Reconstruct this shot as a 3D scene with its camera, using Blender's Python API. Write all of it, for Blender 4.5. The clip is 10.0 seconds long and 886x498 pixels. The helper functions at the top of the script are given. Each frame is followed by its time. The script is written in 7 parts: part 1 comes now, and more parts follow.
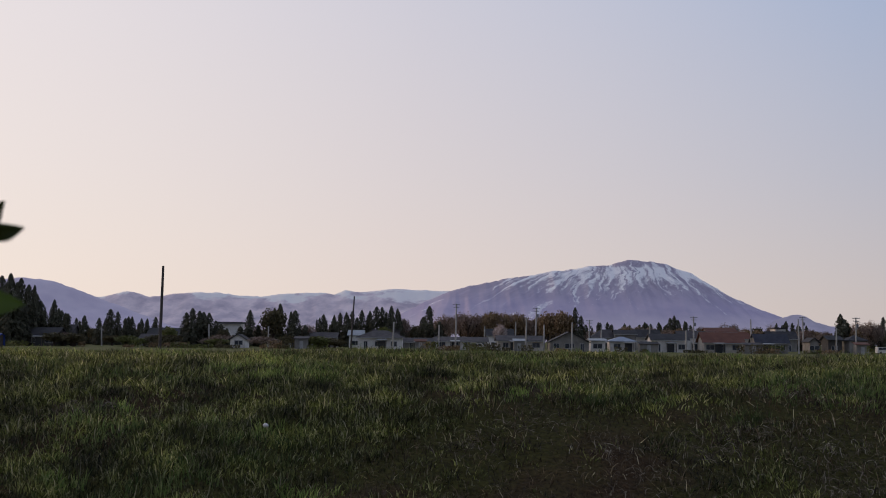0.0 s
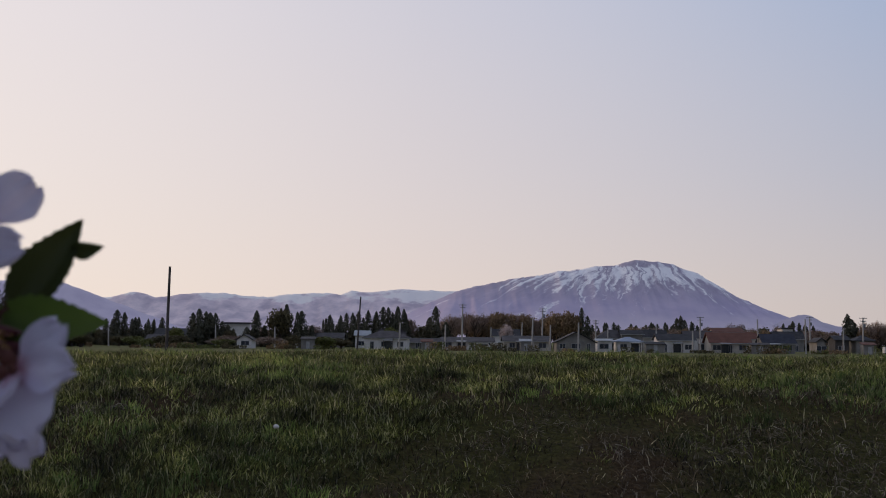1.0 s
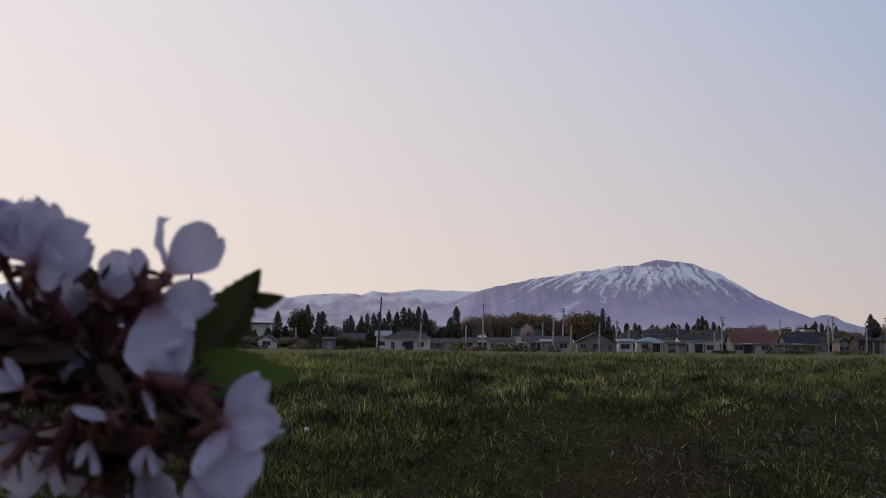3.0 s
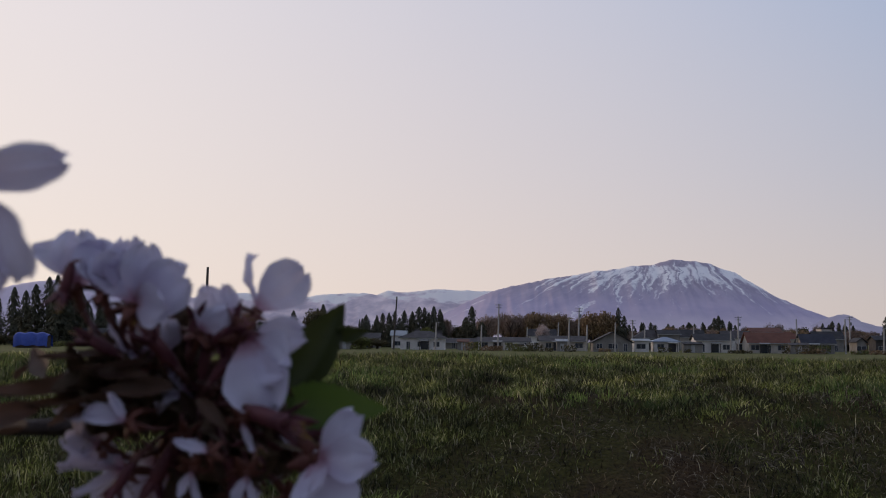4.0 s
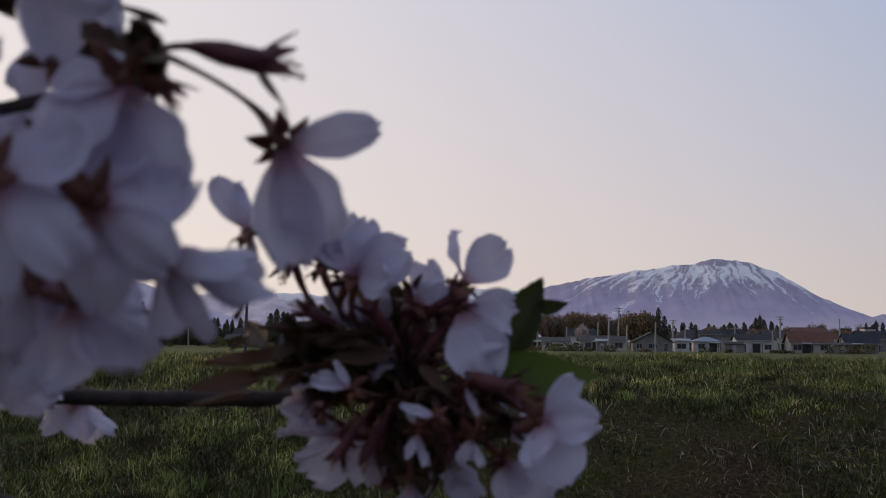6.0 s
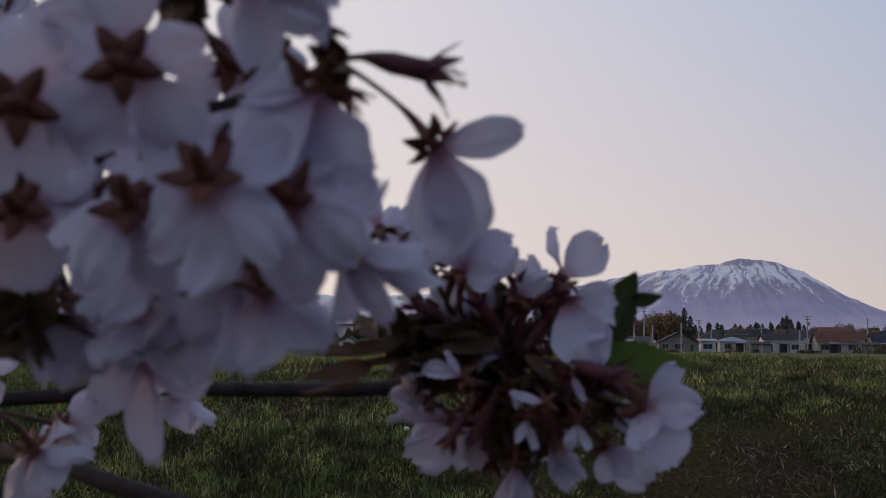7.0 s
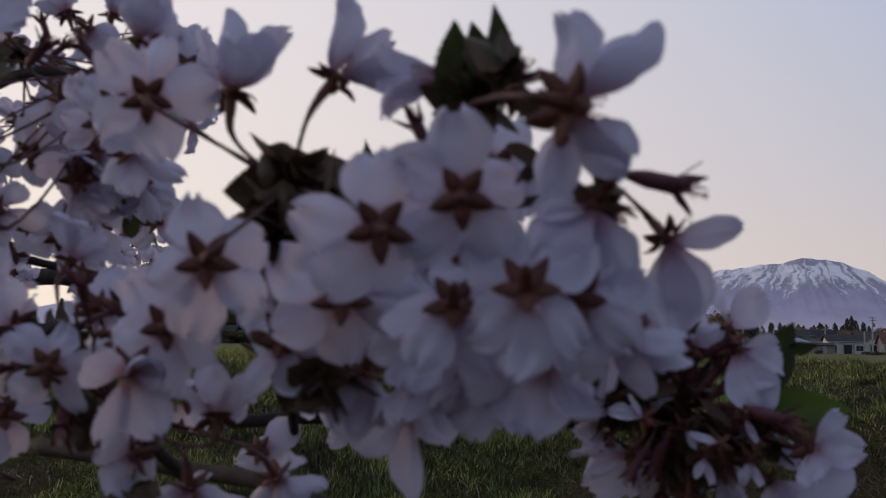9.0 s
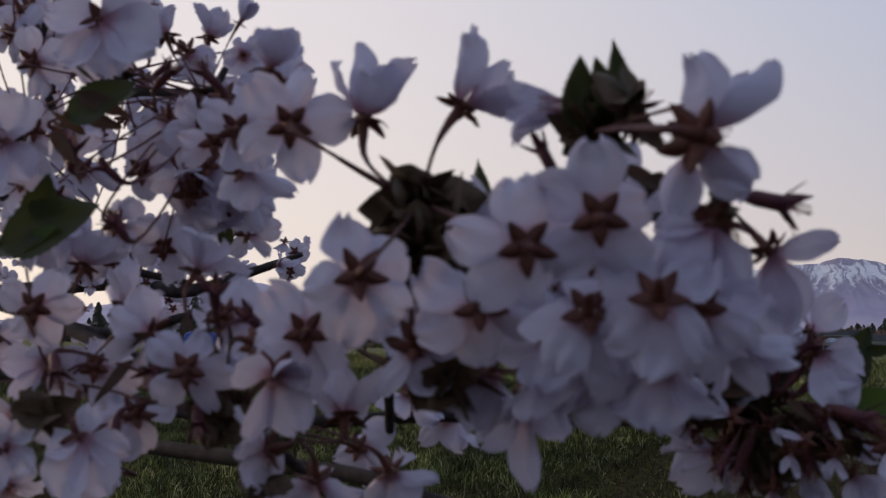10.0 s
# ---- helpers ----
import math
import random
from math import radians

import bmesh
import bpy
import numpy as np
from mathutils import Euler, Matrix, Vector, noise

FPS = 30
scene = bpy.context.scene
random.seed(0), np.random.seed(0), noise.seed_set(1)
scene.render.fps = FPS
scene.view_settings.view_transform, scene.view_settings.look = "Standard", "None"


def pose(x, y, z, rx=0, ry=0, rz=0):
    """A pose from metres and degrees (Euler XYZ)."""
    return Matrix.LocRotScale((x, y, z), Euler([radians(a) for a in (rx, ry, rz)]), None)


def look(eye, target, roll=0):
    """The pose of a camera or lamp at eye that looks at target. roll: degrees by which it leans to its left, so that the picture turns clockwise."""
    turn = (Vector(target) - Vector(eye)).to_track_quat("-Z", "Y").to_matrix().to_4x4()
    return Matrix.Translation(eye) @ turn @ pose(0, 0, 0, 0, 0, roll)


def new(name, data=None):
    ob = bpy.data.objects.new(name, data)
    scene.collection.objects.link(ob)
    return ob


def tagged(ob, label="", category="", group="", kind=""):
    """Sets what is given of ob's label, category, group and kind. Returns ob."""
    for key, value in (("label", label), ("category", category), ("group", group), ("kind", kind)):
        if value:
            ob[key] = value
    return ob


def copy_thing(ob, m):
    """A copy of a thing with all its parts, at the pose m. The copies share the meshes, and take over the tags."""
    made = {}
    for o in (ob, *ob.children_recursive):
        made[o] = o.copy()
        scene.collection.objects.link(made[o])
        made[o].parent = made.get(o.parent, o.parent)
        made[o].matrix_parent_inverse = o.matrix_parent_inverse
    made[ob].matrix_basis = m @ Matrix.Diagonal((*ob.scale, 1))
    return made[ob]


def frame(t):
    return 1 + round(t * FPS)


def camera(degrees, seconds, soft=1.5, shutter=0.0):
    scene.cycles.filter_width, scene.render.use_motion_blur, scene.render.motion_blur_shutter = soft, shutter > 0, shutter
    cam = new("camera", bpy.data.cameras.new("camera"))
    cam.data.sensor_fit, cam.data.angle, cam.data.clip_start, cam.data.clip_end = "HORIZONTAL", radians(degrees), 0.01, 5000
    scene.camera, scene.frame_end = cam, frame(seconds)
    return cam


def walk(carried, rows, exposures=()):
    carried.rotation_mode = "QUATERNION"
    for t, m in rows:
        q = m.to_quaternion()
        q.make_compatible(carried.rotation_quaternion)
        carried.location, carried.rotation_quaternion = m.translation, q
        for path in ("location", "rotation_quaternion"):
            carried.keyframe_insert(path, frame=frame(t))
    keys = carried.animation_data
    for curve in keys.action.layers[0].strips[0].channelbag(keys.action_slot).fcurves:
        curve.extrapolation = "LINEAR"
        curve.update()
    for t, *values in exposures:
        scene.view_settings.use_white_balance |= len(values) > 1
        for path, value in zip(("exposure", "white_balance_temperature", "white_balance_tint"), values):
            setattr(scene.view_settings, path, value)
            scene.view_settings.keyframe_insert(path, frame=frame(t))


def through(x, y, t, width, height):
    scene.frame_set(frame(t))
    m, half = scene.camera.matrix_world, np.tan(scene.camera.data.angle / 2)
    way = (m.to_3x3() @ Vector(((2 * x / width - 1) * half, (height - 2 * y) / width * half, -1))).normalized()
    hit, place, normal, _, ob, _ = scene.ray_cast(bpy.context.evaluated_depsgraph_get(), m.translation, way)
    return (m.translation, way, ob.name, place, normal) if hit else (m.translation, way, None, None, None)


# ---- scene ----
# a hand-held phone drifting sideways past a flowering cherry branch
cam = camera(41, 10.0, soft=1.0, shutter=0.5)
cam.data.dof.use_dof = True            # focused far away: what is a hand's breadth off goes soft
cam.data.dof.focus_distance = 60.0
cam.data.dof.aperture_fstop = 32.0


def eye(x, y, z, yaw, pitch, lean):
    """Camera pose: heading, tilt above the level and lean to the left, in degrees."""
    return pose(x, y, z, 90 + pitch, 0, yaw) @ pose(0, 0, 0, 0, 0, lean)


walk(cam, [
    (0.0, eye(0.0000, 0.0000, 1.5000, -0.00, 4.42, 0.60)),
    (0.5, eye(-0.0102, -0.0015, 1.5033, 0.15, 4.42, 0.60)),
    (1.0, eye(-0.0213, -0.0039, 1.5050, 0.30, 4.43, 0.57)),
    (1.5, eye(-0.0343, -0.0026, 1.5076, 0.51, 4.42, 0.58)),
    (2.0, eye(-0.0458, -0.0023, 1.5088, 0.73, 4.43, 0.57)),
    (3.5, eye(-0.0818, -0.0123, 1.5264, 1.64, 4.42, 0.58)),
    (4.0, eye(-0.0908, -0.0220, 1.5301, 2.03, 4.41, 0.57)),
    (4.5, eye(-0.1023, -0.0313, 1.5305, 2.45, 4.42, 0.52)),
    (5.0, eye(-0.1149, -0.0368, 1.5261, 2.88, 4.42, 0.49)),
    (5.5, eye(-0.1299, -0.0349, 1.5223, 3.38, 4.40, 0.50)),
    (7.0, eye(-0.1684, -0.0620, 1.5168, 5.10, 4.42, 0.40)),
    (7.5, eye(-0.1818, -0.0721, 1.5148, 5.78, 4.49, 0.08)),
    (8.0, eye(-0.1919, -0.0853, 1.5160, 6.45, 4.52, 0.19)),
    (8.5, eye(-0.2007, -0.1031, 1.5246, 7.21, 4.42, 0.56)),
    (9.0, eye(-0.2103, -0.1214, 1.5337, 7.96, 4.27, 0.94)),
    (9.5, eye(-0.2205, -0.1428, 1.5355, 8.78, 4.27, 0.97)),
    (10.0, eye(-0.2318, -0.1577, 1.5342, 9.57, 4.34, 0.72)),
])

# ---- evening light: the sun has just gone behind the range on the left, the sky does the rest ----
SUN_AZIMUTH = radians(58)      # to the left of the first view
SUN_ELEVATION = radians(7)
GLOW = radians(48)             # middle of the bright haze over the range


def node(tree, kind, **values):
    n = tree.nodes.new(kind)
    for key, value in values.items():
        n.inputs[key.replace("_", " ")].default_value = value
    return n


def ramp(tree, source, stops, smooth=True):
    n = tree.nodes.new("ShaderNodeValToRGB")
    n.color_ramp.interpolation = "EASE" if smooth else "LINEAR"
    e = n.color_ramp.elements
    while len(e) < len(stops):
        e.new(0.5)
    for k, (pos, col) in enumerate(stops):
        e[k].position, e[k].color = pos, (*col, 1)
    tree.links.new(source, n.inputs[0])
    return n.outputs[0]


def math_node(tree, op, a, b=None, clamp=False):
    n = tree.nodes.new("ShaderNodeMath")
    n.operation, n.use_clamp = op, clamp
    for k, v in enumerate((a, b)):
        if v is None:
            continue
        if isinstance(v, (int, float)):
            n.inputs[k].default_value = v
        else:
            tree.links.new(v, n.inputs[k])
    return n.outputs[0]


def mix_colour(tree, factor, a, b, blend="MIX"):
    n = tree.nodes.new("ShaderNodeMix")
    n.data_type, n.blend_type = "RGBA", blend
    for socket, v in ((n.inputs[0], factor), (n.inputs[6], a), (n.inputs[7], b)):
        if isinstance(v, (int, float)):
            socket.default_value = v
        elif isinstance(v, tuple):
            socket.default_value = (*v, 1) if len(v) == 3 else v
        else:
            tree.links.new(v, socket)
    return n.outputs[2]


world = bpy.data.worlds.new("dusk_sky")
scene.world = world
world.use_nodes = True
wt = world.node_tree
wt.nodes.clear()
way = wt.nodes.new("ShaderNodeTexCoord").outputs["Generated"]
toward = wt.nodes.new("ShaderNodeVectorMath")
toward.operation = "DOT_PRODUCT"
wt.links.new(way, toward.inputs[0])
toward.inputs[1].default_value = (-math.sin(GLOW), math.cos(GLOW), 0.06)
sunward = math_node(wt, "MULTIPLY_ADD", toward.outputs["Value"], 0.5)
sunward.node.inputs[2].default_value = 0.5
height = wt.nodes.new("ShaderNodeSeparateXYZ")
wt.links.new(way, height.inputs[0])
up = height.outputs["Z"]
low_sky = ramp(wt, sunward, [(0.0, (0.15, 0.15, 0.20)), (0.45, (0.32, 0.31, 0.36)), (0.71, (0.64, 0.56, 0.54)),
                             (0.85, (0.80, 0.68, 0.635)), (0.955, (0.92, 0.79, 0.715)), (1.0, (1.05, 0.9, 0.76))], False)
high_sky = ramp(wt, sunward, [(0.0, (0.175, 0.205, 0.31)), (0.45, (0.22, 0.29, 0.45)), (0.69, (0.41, 0.48, 0.655)),
                              (0.84, (0.66, 0.64, 0.72)), (0.94, (0.85, 0.78, 0.80)), (1.0, (0.95, 0.85, 0.81))], False)
rise = ramp(wt, up, [(0.0, (0, 0, 0)), (0.03, (0.04, 0.04, 0.04)), (0.14, (0.52, 0.52, 0.52)), (0.28, (1, 1, 1))], False)
dome = mix_colour(wt, rise, low_sky, high_sky)
top = ramp(wt, up, [(0.28, (0, 0, 0)), (0.8, (1, 1, 1))])
dome = mix_colour(wt, top, dome, (0.33, 0.39, 0.55))
air = wt.nodes.new("ShaderNodeTexSky")
air.sky_type, air.sun_disc = "NISHITA", False
air.sun_elevation, air.sun_rotation = SUN_ELEVATION, -SUN_AZIMUTH
scattered = mix_colour(wt, 1.0, air.outputs[0], (0.09, 0.09, 0.09), "MULTIPLY")
dome = mix_colour(wt, 0.08, dome, scattered)
back = node(wt, "ShaderNodeBackground", Strength=1.0)
wt.links.new(dome, back.inputs["Color"])
wt.links.new(back.outputs[0], wt.nodes.new("ShaderNodeOutputWorld").inputs["Surface"])

sun = new("sun", bpy.data.lights.new("sun", "SUN"))
sun.data.energy, sun.data.angle, sun.data.color = 0.85, radians(10), (1.0, 0.72, 0.52)
sun.matrix_world = look((-60 * math.sin(SUN_AZIMUTH), 60 * math.cos(SUN_AZIMUTH), 60 * math.tan(SUN_ELEVATION)), (0, 0, 0))

# ---- materials ----
def material(name, roughness=0.8, specular=0.3):
    """A new node material: (material, tree, principled node)."""
    m = bpy.data.materials.new(name)
    m.use_nodes = True
    p = m.node_tree.nodes["Principled BSDF"]
    p.inputs["Roughness"].default_value = roughness
    p.inputs["Specular IOR Level"].default_value = specular
    return m, m.node_tree, p


def noise_node(tree, scale, detail=4.0, rough=0.55, coords="Object", stretch=(1, 1, 1)):
    c = tree.nodes.new("ShaderNodeTexCoord").outputs[coords]
    mp = tree.nodes.new("ShaderNodeMapping")
    mp.inputs["Scale"].default_value = stretch
    tree.links.new(c, mp.inputs[0])
    n = tree.nodes.new("ShaderNodeTexNoise")
    n.inputs["Scale"].default_value, n.inputs["Detail"].default_value, n.inputs["Roughness"].default_value = scale, detail, rough
    tree.links.new(mp.outputs[0], n.inputs["Vector"])
    return n.outputs["Fac"]


def bump(tree, p, source, strength, distance):
    b = tree.nodes.new("ShaderNodeBump")
    b.inputs["Strength"].default_value, b.inputs["Distance"].default_value = strength, distance
    tree.links.new(source, b.inputs["Height"])
    tree.links.new(b.outputs[0], p.inputs["Normal"])


def plain(name, a, b, scale=3.0, roughness=0.8, specular=0.3, relief=0.2, distance=0.01, stretch=(1, 1, 1)):
    """A surface that wanders between two colours at two scales, with fine relief."""
    m, t, p = material(name, roughness, specular)
    coarse, fine = noise_node(t, scale, stretch=stretch), noise_node(t, scale * 9, stretch=stretch)
    both = math_node(t, "ADD", math_node(t, "MULTIPLY", coarse, 0.65), math_node(t, "MULTIPLY", fine, 0.35))
    t.links.new(ramp(t, both, [(0.36, a), (0.64, b)], False), p.inputs["Base Color"])
    if relief:
        bump(t, p, fine, relief, distance)
    return m


def leafy(name, stops, roughness=0.6, through=0.35, by_object=False, patch=0.0):
    """Thin green or woody blades: each loose piece has its own shade, and light passes through."""
    m, t, p = material(name, roughness, 0.25)
    if by_object:
        r = t.nodes.new("ShaderNodeObjectInfo").outputs["Random"]
    else:
        r = t.nodes.new("ShaderNodeNewGeometry").outputs["Random Per Island"]
    fine = noise_node(t, 60.0)
    col = mix_colour(t, math_node(t, "MULTIPLY", fine, 0.35), ramp(t, r, stops, False), (0.02, 0.025, 0.01))
    if patch:
        tone = ramp(t, noise_node(t, patch, 3.0, 0.6), [(0.36, (0.28, 0.27, 0.30)), (0.5, (0.85, 0.85, 0.85)), (0.64, (1.75, 1.7, 1.35))], False)
        col = mix_colour(t, 1.0, col, tone, "MULTIPLY")
    t.links.new(col, p.inputs["Base Color"])
    tr = t.nodes.new("ShaderNodeBsdfTranslucent")
    t.links.new(col, tr.inputs["Color"])
    ms = t.nodes.new("ShaderNodeMixShader")
    ms.inputs[0].default_value = through
    t.links.new(p.outputs[0], ms.inputs[1])
    t.links.new(tr.outputs[0], ms.inputs[2])
    t.links.new(ms.outputs[0], t.nodes["Material Output"].inputs["Surface"])
    return m


GRASS = leafy("grass_blade", [(0.0, (0.026, 0.025, 0.009)), (0.33, (0.088, 0.096, 0.028)), (0.62, (0.20, 0.218, 0.062)), (0.85, (0.37, 0.365, 0.135)), (1.0, (0.74, 0.65, 0.42))], 0.45, 0.5, patch=3.2)
FRESH = leafy("fresh_grass_blade", [(0.0, (0.115, 0.18, 0.050)), (0.6, (0.22, 0.295, 0.085)), (1.0, (0.48, 0.49, 0.20))], 0.5, 0.5, patch=2.0)
STRAW = leafy("dry_straw", [(0.0, (0.040, 0.021, 0.012)), (0.65, (0.090, 0.054, 0.031)), (0.9, (0.24, 0.165, 0.10)), (1.0, (0.75, 0.62, 0.44))], 0.75, 0.15, patch=5.0)
CEDAR = leafy("cedar_bough", [(0.0, (0.060, 0.058, 0.040)), (0.6, (0.105, 0.100, 0.066)), (1.0, (0.18, 0.165, 0.105))], 0.8, 0.15)
BROWN_CROWN = leafy("bare_spring_twigs", [(0.0, (0.19, 0.13, 0.10)), (0.6, (0.33, 0.235, 0.185)), (1.0, (0.50, 0.37, 0.29))], 0.85, 0.1)
RUST_CROWN = leafy("budding_rusty_leaf", [(0.0, (0.18, 0.115, 0.065)), (0.6, (0.31, 0.205, 0.115)), (1.0, (0.46, 0.31, 0.17))], 0.8, 0.2)
DARK_CROWN = leafy("dark_leaf", [(0.0, (0.08, 0.066, 0.038)), (0.6, (0.14, 0.115, 0.06)), (1.0, (0.22, 0.18, 0.09))], 0.8, 0.2)
WHITE_CROWN = leafy("far_cherry_bloom", [(0.0, (0.42, 0.33, 0.31)), (1.0, (0.72, 0.62, 0.6))], 0.8, 0.2)
GREEN_CROWN = leafy("young_leaf", [(0.0, (0.11, 0.12, 0.035)), (1.0, (0.24, 0.24, 0.08))], 0.7, 0.2)
BARK = plain("bark", (0.05, 0.038, 0.03), (0.11, 0.085, 0.07), 4.0, 0.9, 0.15, 0.5)
POLE = plain("pole_concrete", (0.34, 0.31, 0.285), (0.50, 0.46, 0.42), 0.8, 0.8)
DARK_POLE = plain("pole_timber", (0.06, 0.05, 0.045), (0.12, 0.10, 0.09), 0.8, 0.85)
METAL = plain("dull_metal", (0.12, 0.12, 0.125), (0.22, 0.22, 0.23), 2.0, 0.45, 0.5, 0)
GLASS = plain("window_glass", (0.03, 0.035, 0.045), (0.06, 0.065, 0.08), 0.3, 0.08, 0.6, 0)
FRAME = plain("window_frame", (0.30, 0.29, 0.28), (0.42, 0.41, 0.40), 2.0, 0.5)
BLUE_SHEET = plain("blue_sheet", (0.03, 0.06, 0.28), (0.05, 0.09, 0.40), 1.2, 0.45, 0.4, 0.4, 0.05)
WALLS = {"white": plain("white_render", (0.58, 0.54, 0.51), (0.82, 0.77, 0.73), 0.5, 0.85),
         "cream": plain("cream_render", (0.38, 0.33, 0.28), (0.60, 0.54, 0.47), 0.5, 0.85),
         "grey": plain("grey_boards", (0.17, 0.155, 0.14), (0.29, 0.265, 0.24), 0.6, 0.85),
         "dark": plain("dark_boards", (0.045, 0.04, 0.038), (0.09, 0.08, 0.075), 0.6, 0.85)}
ROOFS = {"slate": plain("slate_roof", (0.050, 0.043, 0.042), (0.105, 0.092, 0.090), 0.7, 0.75, 0.2),
         "dark": plain("dark_roof", (0.030, 0.028, 0.029), (0.062, 0.057, 0.058), 0.7, 0.75, 0.2),
         "pale": plain("pale_metal_roof", (0.28, 0.29, 0.30), (0.40, 0.41, 0.42), 0.7, 0.6, 0.3),
         "blue": plain("blue_grey_roof", (0.20, 0.235, 0.30), (0.30, 0.34, 0.41), 0.7, 0.5, 0.4),
         "rust": plain("red_brown_roof", (0.115, 0.048, 0.034), (0.19, 0.082, 0.055), 0.7, 0.75, 0.2),
         "navy": plain("navy_roof", (0.022, 0.022, 0.032), (0.045, 0.045, 0.060), 0.7, 0.7, 0.25)}


def ground_material():
    """Turf and soil near by, paler meadow far out."""
    m, t, p = material("turf_and_field", 0.95, 0.1)
    patches, grain, dry = noise_node(t, 0.9), noise_node(t, 38.0), noise_node(t, 0.35, 5.0)
    turf = ramp(t, grain, [(0.3, (0.022, 0.019, 0.005)), (0.7, (0.080, 0.070, 0.018))], False)
    soil = ramp(t, grain, [(0.3, (0.026, 0.013, 0.007)), (0.7, (0.090, 0.048, 0.027))], False)
    near = mix_colour(t, ramp(t, patches, [(0.48, (0, 0, 0)), (0.62, (0.8, 0.8, 0.8))], False), turf, soil)
    far = ramp(t, dry, [(0.35, (0.095, 0.10, 0.030)), (0.65, (0.17, 0.155, 0.058))], False)
    y = t.nodes.new("ShaderNodeSeparateXYZ")
    t.links.new(t.nodes.new("ShaderNodeTexCoord").outputs["Object"], y.inputs[0])
    out = math_node(t, "DIVIDE", math_node(t, "SUBTRACT", y.outputs["Y"], 11.0), 12.0, True)
    t.links.new(mix_colour(t, out, near, far), p.inputs["Base Color"])
    bump(t, p, grain, 0.8, 0.03)
    return m


def mountain_material(name, snow_from, snow_full, streak, hazed_wood=((0.24, 0.235, 0.37), (0.34, 0.32, 0.45)), snow=(0.80, 0.79, 0.86), lie=(1.0, 0.12, 0.16)):
    """Far forest and rock, their colours shifted to blue-violet for haze, with snow in the gullies above a ragged line.
    """
    m, t, p = material(name, 0.95, 0.05)
    pos = t.nodes.new("ShaderNodeSeparateXYZ")
    t.links.new(t.nodes.new("ShaderNodeTexCoord").outputs["Object"], pos.inputs[0])
    up_the = math_node(t, "DIVIDE", math_node(t, "SUBTRACT", pos.outputs["Z"], snow_from), snow_full - snow_from)
    streaks = noise_node(t, streak, 5.0, 0.62, stretch=lie)
    blotch = noise_node(t, streak * 0.3, 4.0)
    s = math_node(t, "ADD", math_node(t, "MULTIPLY", math_node(t, "MINIMUM", math_node(t, "MAXIMUM", up_the, -1.6), 1.2), 0.30), math_node(t, "MULTIPLY", streaks, 1.25))
    s = math_node(t, "ADD", s, math_node(t, "MULTIPLY", blotch, 0.55))
    cover = ramp(t, math_node(t, "MULTIPLY", s, 0.5), [(0.0, (0, 0, 0)), (0.515, (0, 0, 0)), (0.57, (1, 1, 1))], False)
    rock = ramp(t, noise_node(t, streak * 0.6), [(0.35, hazed_wood[0]), (0.65, hazed_wood[1])], False)
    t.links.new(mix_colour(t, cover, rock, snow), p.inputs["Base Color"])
    return m


